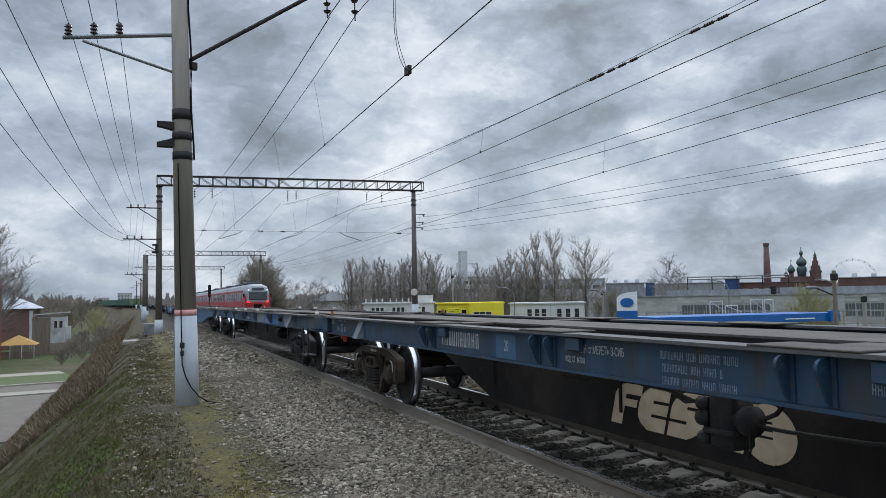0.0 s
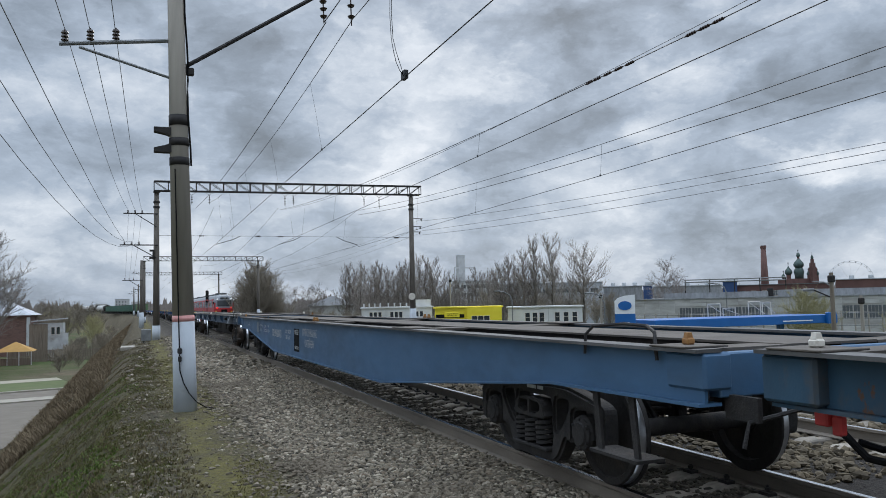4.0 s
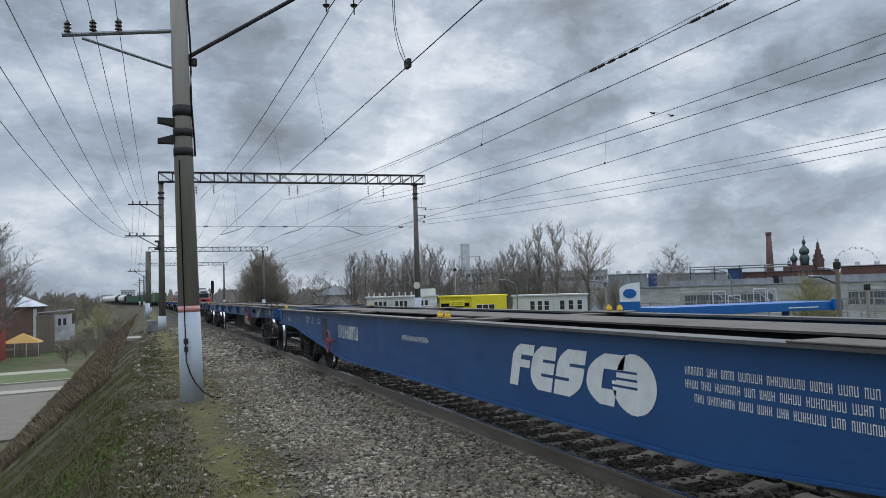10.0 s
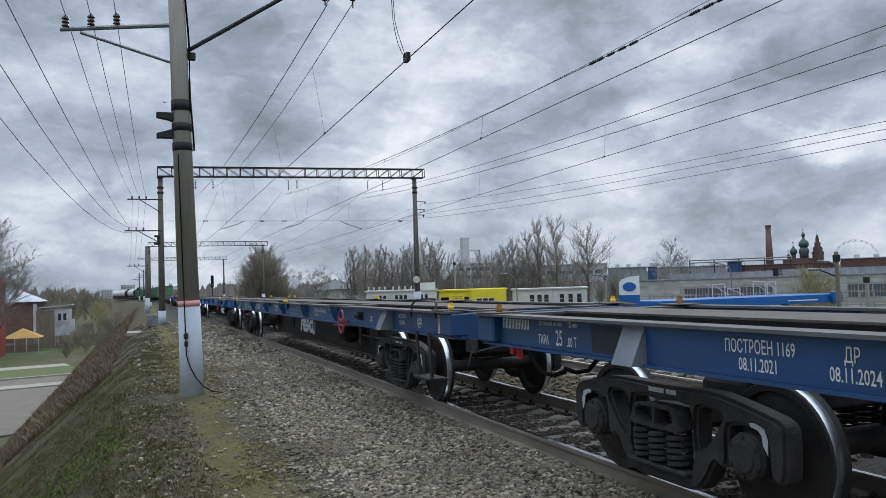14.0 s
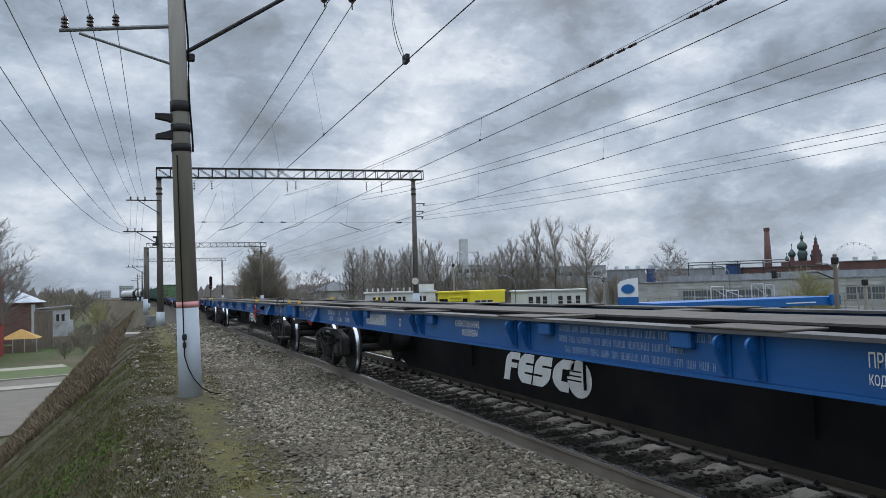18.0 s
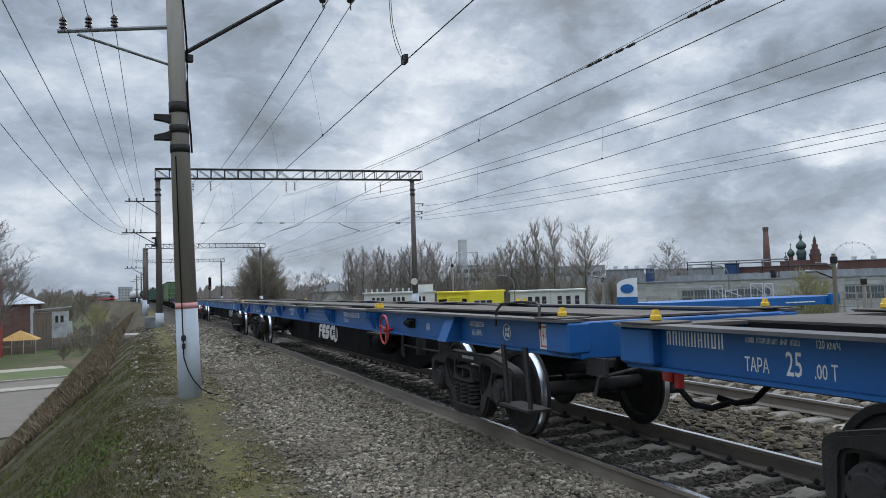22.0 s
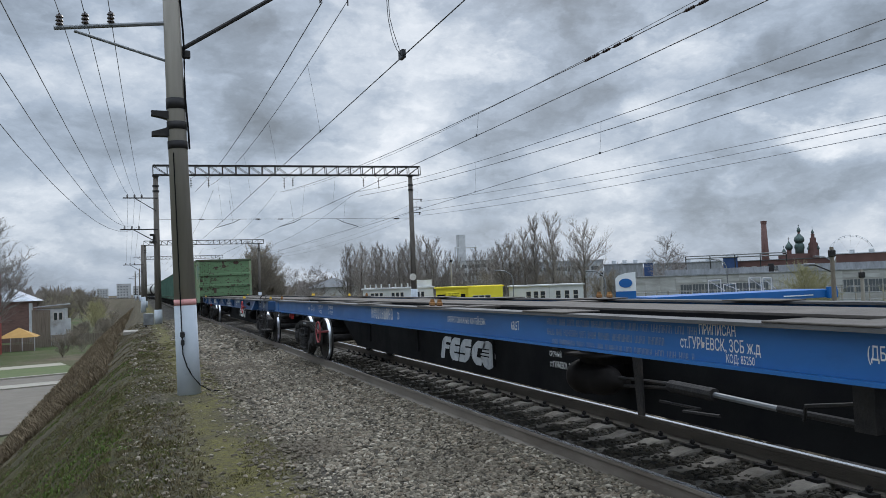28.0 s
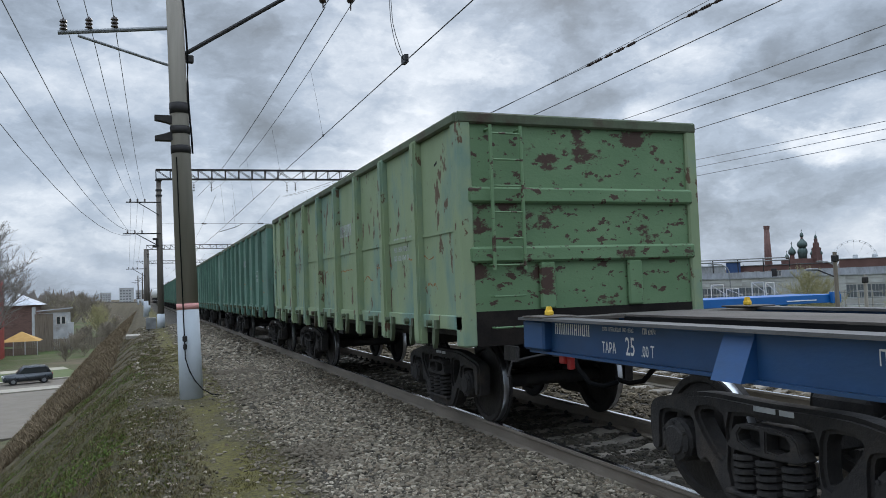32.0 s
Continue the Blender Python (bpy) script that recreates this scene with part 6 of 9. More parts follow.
def gantry(y, x0, x1, rise, label, low=9.5, detail=True):
    g = thing("catenary_gantry", label, "catenary gantry", group="catenary gantries")
    base = low
    for x, foot, low in ((x0, -0.5, base), (x1, -1.2, base + rise)):
        c = part("column", tapered(x, y, foot, low + 0.02, 0.225, 0.155), COLUMN, g, "concrete column", True)
        b = part("column_base", tapered(x, y, foot, 0.6 if x < 8 else 1.3, 0.26, 0.25), POLE_PAINT, c, "pale painted base", True)
        bm = bmesh.new()
        box(bm, (x - 0.21, y - 0.24, low - 0.10), (x + 0.21, y + 0.24, low - 0.03))
        for dz in (0.75, 1.1):
            tube(bm, (x, y, low - dz - 0.06), (x, y, low - dz + 0.06), 0.21, n=12)
        part("cap", bm, IRON, c)
    low = base
    beam = part("truss", boxes(*[((x0 - 0.15, y + dy - 0.035, low + dz - 0.035), (x1 + 0.75, y + dy + 0.035, low + dz + 0.035)) for dy in (-0.22, 0.22) for dz in (0.0, TRUSS)]), IRON, g, "dark steel lattice girder")
    beam.matrix_basis = Matrix.Translation((x0, y, low)) @ pose(0, 0, 0, 0, -math.degrees(math.atan2(rise, x1 - x0)), 0) @ Matrix.Translation((-x0, -y, -low))
    n = 21
    w = (x1 + 0.75 - x0 + 0.15) / n
    for k in range(n):
        b = part("lattice_bay", shared("bay_%d" % round(w * 1000), lambda: truss_bay(w)), IRON, beam)
        b.location = (x0 - 0.15 + k * w, y, low)
        if k >= n // 2:
            b.rotation_euler = (0, 0, math.pi)
            b.location.x += w
    if not detail:
        return g
    for x, a in ((3.4, 0.62), (4.55, 0.62), (9.7, 0.7), (10.3, 0.6), (15.5, 0.62), (16.66, 0.8)):
        bm = bmesh.new()
        low = base + rise * (x - x0) / (x1 - x0)
        tube(bm, (x - 0.35, y, low), (x, y, low - 0.25), 0.012, n=5)
        tube(bm, (x + 0.35, y, low), (x, y, low - 0.25), 0.012, n=5)
        insulator(bm, (x, y, low - 0.25), (x, y, low - 0.25 - a), 0.075, 3)
        part("insulator_string", bm, PORCELAIN, g)
    bm = bmesh.new()
    path(bm, [(x0, y, 6.59), (x1, y, 6.62)], 0.01, 5)
    part("fixing_cable", bm, WIRE, g)
    for x in (4.01, 7.8, 9.37, 17.96):
        bm = bmesh.new()
        insulator(bm, (x - 0.22, y, 6.59), (x + 0.22, y, 6.59), 0.07, 4)
        part("insulator", bm, PORCELAIN, g)
    for x, far in ((5.0, 1), (9.2, 1), (15.0, -1)):
        bm = bmesh.new()
        path(bm, [(x + far * 1.6, y, 6.6), (x + far * 1.1, y, 6.35), (x, y, 6.02)], 0.022, 6)
        path(bm, [(x + far * 1.1, y, 6.35), (x + far * 0.9, y, 7.9)], 0.006, 4)
        part("registration_arm", bm, IRON, g)
    for z, r in ((8.05, 0.9), (7.45, 0.8), (7.05, 0.75)):
        part("side_bracket", tubes(((x1, y, z), (x1 + r, y, z), 0.03), ((x1 + r - 0.1, y, z), (x1 + r - 0.1, y, z - 0.18), 0.045)), IRON, g)
    return g


def arm_pole(x, y, arms, top, label, marked=True):
    """A pole of the left row with its arms for the line wires."""
    p = thing("catenary_pole", label, "catenary pole", group="catenary poles")
    part("shaft", tapered(x + bend(y), y, -0.6, top, 0.235, 0.15), COLUMN, p, "", True)
    bm = tapered(x + bend(y), y, -0.6, 1.35, 0.30, 0.245, 0, 14)
    part("painted_base", bm, POLE_PAINT, p, "pale blue painted base", True)
    add_arms(p, x + bend(y), y, arms)
    return p


def add_arms(p, x, y, arms):
    for z, reach in arms:
        a = part("cross_arm", tubes(((x - reach, y - 0.28, z), (x + 0.1, y - 0.28, z), 0.04), ((x - reach * 0.65, y - 0.28, z), (x, y - 0.2, z - 0.85), 0.028)), IRON, p)
        for k in range(3):
            bm = bmesh.new()
            xx = x - reach + 0.28 + k * 0.44
            insulator(bm, (xx, y - 0.28, z), (xx, y - 0.28, z + 0.24), 0.07, 3)
            part("insulator", bm, PORCELAIN, a)


def wire(name, label, pts, r=0.008, mat=None, y0=None, y1=None, step=4.0, n=5):
    """A wire through three known places, as the curve that they give."""
    ys = np.array([p[1] for p in pts], float)
    cx = np.polyfit(ys, [p[0] for p in pts], len(pts) - 1 if len(pts) < 3 else 1)
    cz = np.polyfit(ys, [p[2] for p in pts], min(2, len(pts) - 1))
    a, b = (ys.min() if y0 is None else y0), (ys.max() if y1 is None else y1)
    k = max(2, int((b - a) / step))
    line = [(float(np.polyval(cx, y)), float(y), float(np.polyval(cz, y))) for y in np.linspace(a, b, k)]
    bm = bmesh.new()
    path(bm, line, r, n)
    ob = new(name, mesh_of(name, bm, mat or WIRE))
    return tagged(ob, label, "wire", group="overhead wires"), lambda y: Vector((float(np.polyval(cx, y)), y, float(np.polyval(cz, y))))


def dropper(up, down, y, dy=0.15):
    a, b = up(y), down(y + dy)
    bm = bmesh.new()
    path(bm, [a, a.lerp(b, 0.5) + Vector((0.01, 0, 0)), b], 0.004, 4)
    box(bm, b + Vector((-0.015, -0.03, -0.02)), b + Vector((0.015, 0.03, 0.04)))
    tagged(new("dropper", mesh_of("dropper", bm, WIRE)), "thin dropper wire between messenger and contact wire", "wire", group="droppers")


def overhead():
    near_pole()
    g1 = gantry(55, 1.15, 19.15, 0.27, "long lattice catenary gantry on two concrete columns", 9.58)
    add_arms(g1, 1.15, 55, ((8.0, 2.05), (5.92, 2.25)))
    part("bracket", boxes(((0.72, 54.7, 5.5), (1.0, 55.0, 5.62)), ((0.72, 54.7, 5.0), (1.0, 55.0, 5.12)), ((0.9, 54.7, 5.12), (1.0, 55, 5.5))), IRON, g1)
    bm = bmesh.new()
    tube(bm, (19.0, 54.70, 2.2), (19.0, 54.74, 2.2), 0.26, n=16)
    part("round_sign", bm, CREAM, g1, "small round white sign")
    gantry(124, 0.9, 17.6, 0.0, "far lattice catenary gantry on concrete columns", 8.9, False)
    gantry(188, 1.0, 17.6, 0.0, "far lattice catenary gantry on concrete columns", 9.4, False)
    for y, top in ((92, 7.1), (150, 10.4), (215, 9), (240, 9), (270, 9)):
        arm_pole(1.0 - (0.6 if y == 92 else 0), y, ((top - 2.2, 2.0),), top, "far concrete catenary pole with line arms")
    # equipment beside the second pole
    t = thing("trackside_cabinet", "grey trackside relay cabinets on legs", "cabinet")
    part("body", boxes(((0.2, 51.2, -0.25), (0.8, 51.8, 0.45)), chamfer=0.02), GALV, t)
    part("leg", boxes(((0.3, 51.3, -0.6), (0.4, 51.4, -0.25))), IRON, t)
    s = thing("concrete_slab", "flat concrete slab lying on the shoulder", "slab")
    part("slab", boxes(((-0.9, 47.5, -0.62), (0.1, 49.6, -0.42)), chamfer=0.02), CONCRETE, s)

    # track 1: contact wire, messenger, feeder
    c1, C1 = wire("contact_wire", "dark contact wire over the near track", [(4.85, -40, 6.08), (4.82, 14, 6.09), (4.84, 50, 5.95)], 0.011, y0=-40, y1=55)
    m1, M1 = wire("messenger_wire", "dark messenger wire over the near track", [(4.46, 16.5, 8.10), (4.55, 28.1, 7.79), (4.55, 39.8, 7.96), (4.6, 55, 8.9)], 0.009, y0=16.63)
    wire("messenger_wire", "dark messenger wire over the near track", [(4.46, 16.63, 8.05), (4.6, -10, 7.6), (4.85, -40, 8.6)], 0.009, y0=-40, y1=16.63)
    wire("feeder_wire", "dark feeder wire hung from the cantilever", [(3.83, 16.63, 7.94), (3.83, 27.7, 7.86), (3.83, 38.9, 7.79), (3.6, 55, 8.5)], 0.011)
    wire("feeder_wire", "dark feeder wire hung from the cantilever", [(3.83, 16.63, 7.94), (3.8, -10, 7.6), (3.8, -40, 8.6)], 0.011, y0=-40, y1=16.63)
    for y in (21.3, 28.5, 36, 43, 49):
        dropper(M1, C1, y)
    # connector loop from the messenger to the contact wire
    bm = bmesh.new()
    a = C1(14.1)
    for dx in (0.0, 0.035):
        path(bm, [(4.55 + dx, 13.9, 8.05), (4.53 + dx, 14.0, 7.7), (4.52 + dx, 14.0, 7.24), (4.54 + dx, 14.0, 6.80), (4.58 + dx * 1.5, 14.0, 6.55), (4.63 + dx * 2, 14.0, 6.34), (4.70 + dx * 1.5, 14.0, 6.18), (4.78, 14.05, 6.12), a], 0.0065, 6)
    box(bm, a + Vector((-0.04, -0.1, -0.04)), a + Vector((0.04, 0.12, 0.12)))
    tagged(new("wire_connector", mesh_of("wire_connector", bm, WIRE)), "looped black connector cable clamped to the contact wire", "connector")
    # track 2
    c2, C2 = wire("contact_wire", "dark contact wire over the middle track", [(9.1, -40, 5.88), (9.1, 9, 5.86), (9.1, 23, 5.86), (9.15, 55, 5.98)], 0.010, y0=-40, y1=55)
    m2, M2 = wire("messenger_wire", "dark messenger wire with section insulators", [(9.1, 10.2, 6.30), (9.1, 16.7, 6.42), (9.1, 23.3, 6.60), (9.4, 55, 8.5)], 0.010, y0=-8, y1=55)
    wire("messenger_wire", "second thin messenger wire over the middle track", [(9.1, 5, 6.44), (9.1, 10.5, 6.43), (9.1, 17, 6.45), (9.6, 55, 8.5)], 0.006, y0=-8, y1=55)
    for y in (20.1, 30, 38, 46):
        dropper(M2, C2, y)
    row = thing("section_insulator", "row of dark section insulators on the wire", "insulator")
    for y in (10.15, 10.5, 10.85, 12.7, 13.1, 13.5, 13.9, 14.2):
        p = M2(y)
        bm = bmesh.new()
        insulator(bm, p - Vector((0, 0.16, 0)), p + Vector((0, 0.16, 0)), 0.032, 4)
        part("insulator", bm, PORCELAIN, row)
    # track 3
    c3, C3 = wire("contact_wire", "dark contact wire over the far track", [(15.0, -40, 6.25), (15.0, 12, 6.03), (15.0, 25.3, 5.96), (15.0, 38.7, 5.90), (15.0, 55, 5.92)], 0.011, y0=-40, y1=55)
    m3, M3 = wire("messenger_wire", "dark messenger wire over the far track", [(15.0, 11.9, 6.97), (15.0, 25.2, 7.10), (15.0, 38.5, 7.56), (15.1, 55, 8.58)], 0.011, y0=-6, y1=55)
    wire("feeder_wire", "dark feeder wire beside the far track", [(15.0, 11.9, 6.55), (15.0, 25.2, 6.75), (15.0, 38.5, 7.25), (15.1, 55, 8.25)], 0.012, y0=-6, y1=55)
    for y in (11.0, 22.8, 33.6, 42):
        dropper(M3, C3, y)
    for zs in ((6.0, 6.64, 7.62, 7.9), (5.77, 6.27, 6.89, 7.2), (5.49, 5.87, 6.67, 6.8)):
        wire("line_wire", "pale line wire along the far poles", [(20.0, y, z) for y, z in zip((16.1, 33.8, 51.5, 55), zs)], 0.011, WIRE_PALE, -10, 55)
    # beyond the first gantry
    for x, z0, z1, r in ((4.85, 5.95, 6.0, 0.011), (9.2, 6.0, 6.0, 0.011), (15.0, 6.02, 6.02, 0.011)):
        wire("contact_wire", "dark contact wire running into the distance", [(x, 55, z0), (x, 124, z1), (x, 188, z1)], r, y0=55, y1=188, step=12)
        wire("messenger_wire", "dark messenger wire running into the distance", [(x, 55, 8.6), (x, 90, 7.0), (x, 124, 8.3)], 0.009, y0=55, y1=124)
        wire("messenger_wire", "dark messenger wire running into the distance", [(x, 124, 8.3), (x, 156, 7.2), (x, 188, 8.8)], 0.011, y0=124, y1=188)
    for z in (8.0, 7.4, 7.0):
        wire("line_wire", "pale line wire along the far poles", [(19.95, 55, z), (19.1, 90, z - 1.0), (18.2, 124, z - 0.3)], 0.008, WIRE_PALE)
    # line wires of the left poles
    for x0, x1 in ((-1.36, -0.6), (-0.90, -0.18), (-0.43, 0.24)):
        wire("line_wire", "pale line wire on pin insulators", [(x0, 16.63, 7.25), ((x0 + x1) / 2, 36, 7.3), (x1, 54.7, 8.22)], 0.008, WIRE_PALE)
        wire("line_wire", "pale line wire on pin insulators", [(x0, 16.63, 7.25), (x0 - 0.3, -8, 6.9), (x0 - 0.6, -35, 7.6)], 0.008, WIRE_PALE, -35, 16.63)
        wire("line_wire", "pale line wire on pin insulators", [(x1, 54.7, 8.22), (x1 - 0.3, 75, 6.4), (x1 - 0.7, 92, 5.2)], 0.008, WIRE_PALE)
    for x0, x1, zs in ((-2.2, -0.82, ((13.2, 6.25), (18.6, 5.92), (37.7, 5.99), (54.7, 6.16))), (-3.2, -0.38, ((15.9, 5.99), (22.1, 5.44), (37.5, 5.22), (54.7, 6.16))), (-4.0, 0.06, ((17.8, 5.33), (23.8, 4.93), (37.1, 4.61), (54.7, 6.16)))):
        wire("line_wire", "pale line wire swinging in from beyond the slope", [(x0 + (x1 - x0) * y / 54.7, y, z) for y, z in zs], 0.009, WIRE_PALE, -6, 54.7)
    # signal
    s = thing("railway_signal", "black three-lamp railway signal on a mast", "signal")
    part("mast", tapered(11.95, 150, -0.3, 5.0, 0.08, 0.07), IRON, s)
    part("head", boxes(((11.68, 149.7, 2.7), (12.22, 149.9, 4.9)), chamfer=0.05), BLACK_PAINT, s)
    for z, m in ((4.5, IRON), (3.8, IRON), (3.1, RED_OLD)):
        bm = bmesh.new()
        tube(bm, (11.95, 149.68, z), (11.95, 149.4, z), 0.16, n=12)
        part("lamp", bm, m, s)


overhead()


# ---- the land on both sides ----
WHITE_WALL = material("white_plaster", (0.5456, 0.5456, 0.528), (0.6512, 0.6512, 0.6336), 0.6, 0.85, 0, 0.2, 10, (0.3696, 0.3608, 0.3432), 0.35, 0.36)
PALE_WALL = material("pale_grey_plaster", (0.44, 0.44, 0.43), (0.54, 0.54, 0.53), 0.5, 0.85, 0, 0.2, 10, (0.33, 0.32, 0.31), 0.3, 0.42)
YELLOW_WALL = material("yellow_cladding", (0.74, 0.60, 0.02), (0.82, 0.68, 0.04), 0.5, 0.6, 0, 0.1, 8)
BLUE_SIGN = material("blue_fascia", (0.006, 0.10, 0.33), (0.010, 0.125, 0.40), 0.5, 0.35, 0, 0.05, 8)
WHITE_SIGN = material("white_sign_face", (0.74, 0.75, 0.77), (0.82, 0.83, 0.84), 0.5, 0.4, 0, 0.05, 8)
BRICK_DARK = material("dark_red_brick", (0.135, 0.080, 0.066), (0.185, 0.112, 0.092), 2.5, 0.9, 0, 0.4, 14, (0.09, 0.055, 0.045), 0.5, 0.42, stretch=(1, 1, 3))
# the far brick's red is dulled slightly, putting distance haze into its colour
BRICK_FAR = material("red_brick", (0.11, 0.057, 0.050), (0.15, 0.080, 0.068), 0.3, 0.9, 0, 0.2, 4)
RED_CLAD = material("red_cladding", (0.22, 0.022, 0.018), (0.28, 0.035, 0.028), 0.6, 0.6, 0, 0.1, 8)
ROOF_GREY = material("grey_sheet_roof", (0.36, 0.38, 0.41), (0.48, 0.50, 0.53), 0.8, 0.6, 0.2, 0.2, 8, (0.28, 0.26, 0.25), 0.6, 0.38)
ROOF_DARK = material("dark_felt_roof", (0.10, 0.105, 0.11), (0.15, 0.155, 0.16), 0.5, 0.85, 0, 0.2, 8)
HALL_WALL = material("weathered_precast_concrete", (0.40, 0.395, 0.375), (0.52, 0.515, 0.49), 0.5, 0.9, 0, 0.25, 8, (0.25, 0.235, 0.21), 0.35, 0.46, 0.2, stretch=(0.6, 0.6, 2.0), vary=0.10)
ROOF_OLD = material("streaked_old_roofing", (0.24, 0.25, 0.26), (0.34, 0.35, 0.36), 0.5, 0.85, 0, 0.2, 8, (0.15, 0.15, 0.15), 0.35, 0.46, 0.15, stretch=(2.5, 0.5, 1))
BLUE_SHED = material("dull_blue_sheet", (0.022, 0.055, 0.15), (0.032, 0.075, 0.19), 0.5, 0.7, 0, 0.05, 8)
TIN = material("pale_tin_sheet", (0.42, 0.44, 0.45), (0.58, 0.60, 0.60), 0.8, 0.6, 0.1, 0.2, 8, (0.25, 0.22, 0.19), 0.7, 0.42)
WOOD_OLD = material("old_grey_boards", (0.16, 0.13, 0.10), (0.24, 0.20, 0.155), 1.5, 0.9, 0, 0.3, 14, (0.10, 0.08, 0.065), 0.8, 0.42, stretch=(4, 4, 0.4))
ORANGE = material("orange_awning_cloth", (0.36, 0.20, 0.045), (0.43, 0.25, 0.065), 1.5, 0.8, 0, 0.1, 10)
ASPHALT = material("road_asphalt", (0.1173, 0.0988, 0.07708), (0.1581, 0.1349, 0.105), 0.6, 0.85, 0, 0.2, 14, (0.1224, 0.1026, 0.08036), 0.25, 0.42)
KERB = material("pale_kerb", (0.25, 0.2256, 0.1827), (0.32, 0.2928, 0.238), 0.8, 0.85, 0, 0.1, 10)
LAWN = material("green_verge", (0.0651, 0.088, 0.0255), (0.0924, 0.112, 0.0357), 0.6, 0.95, 0, 0.4, 10, (0.09975, 0.092, 0.0425), 0.3, 0.4)
PATH = material("pale_dirt_path", (0.26, 0.235, 0.1804), (0.33, 0.3, 0.2332), 0.5, 0.95, 0, 0.3, 10)
PANE = glass("window_glass", (0.03, 0.035, 0.04))
PANE_FAR = glass("dull_window_glass", (0.07, 0.08, 0.09), 0.3)
BARK = material("grey_brown_bark", (0.10, 0.085, 0.07), (0.15, 0.13, 0.11), 2, 0.95, 0, 0.3, 14)
TWIG = material("brown_twigs", (0.22, 0.19, 0.165), (0.30, 0.265, 0.235), 1, 0.95, 0, 0, vary=0.18)
BIRCH_TWIG = material("grey_birch_twigs", (0.20, 0.175, 0.155), (0.28, 0.25, 0.225), 1, 0.95, 0, 0, vary=0.12)
BIRCH_BARK = material("birch_bark", (0.42, 0.40, 0.37), (0.55, 0.53, 0.50), 2, 0.9, 0, 0.2, 10, (0.06, 0.055, 0.05), 2.2, 0.4, stretch=(1, 1, 3))
SHRUB = material("dry_shrub_twigs", (0.22, 0.185, 0.145), (0.30, 0.26, 0.20), 1, 0.95, 0, 0, vary=0.25)
BUDS = material("spring_bud_twigs", (0.30, 0.275, 0.145), (0.39, 0.355, 0.195), 1, 0.95, 0, 0, vary=0.2)


def window(parent, m, w, h, cols=2, rows=1, pane=None, frame_mat=None):
    """A window set into a wall whose outside looks along +y of m: a dark reveal, glass and bars."""
    f = part("window", shared("win_frame_%d_%d_%d_%d" % (w * 100, h * 100, cols, rows), lambda: window_frame(w, h, cols, rows)), frame_mat or CREAM, parent)
    f.matrix_basis = m
    g = part("pane", shared("win_pane_%d_%d" % (w * 100, h * 100), lambda: boxes(((-w / 2, 0.012, 0), (w / 2, 0.03, h)))), pane or PANE, f)
    return f


def window_frame(w, h, cols, rows):
    bm = bmesh.new()
    t = 0.06
    for lo, hi in (((-w / 2 - t, 0.004, -t), (w / 2 + t, 0.07, 0)), ((-w / 2 - t, 0.004, h), (w / 2 + t, 0.07, h + t)), ((-w / 2 - t, 0.004, 0), (-w / 2, 0.07, h)), ((w / 2, 0.004, 0), (w / 2 + t, 0.07, h))):
        box(bm, lo, hi)
    for k in range(1, cols):
        x = -w / 2 + w * k / cols
        box(bm, (x - 0.03, 0.031, 0), (x + 0.03, 0.06, h))
    for k in range(1, rows):
        z = h * k / rows
        box(bm, (-w / 2, 0.031, z - 0.025), (w / 2, 0.06, z + 0.025))
    return bm


def along_sight(dx, dy, d):
    """The place on the low land at distance d in the direction (dx, dy)."""
    k = d / math.hypot(dx, dy)
    return Vector((dx * k, dy * k, 0))


def facing(p, q):
    """A frame on the wall from p to q (seen from the tracks): x along the wall, y towards the viewer, z up from the low land."""
    d = (q - p).normalized()
    out = Vector((d.y, -d.x, 0))
    # the outside looks back to the tracks
    if out.dot(-p) < 0:
        out = -out
    return Matrix(((d.x, out.x, 0, p.x), (d.y, out.y, 0, p.y), (0, 0, 1, LOW), (0, 0, 0, 1))), (q - p).length


def block(name, label, category, p, q, top, depth, wall, roof=None, parapet=0.0):
    """A flat-roofed building whose front runs from p to q; returns its frame and length."""
    m, L = facing(p, q)
    b = thing(name, label, category, m)
    H = top - LOW
    part("wall", boxes(((0, -depth, -0.3), (L, 0, H))), wall, b)
    part("roof", boxes(((-0.25, -depth - 0.25, H + 0.004), (L + 0.25, 0.25, H + 0.22))), roof or ROOF_DARK, b)
    return b, L, H


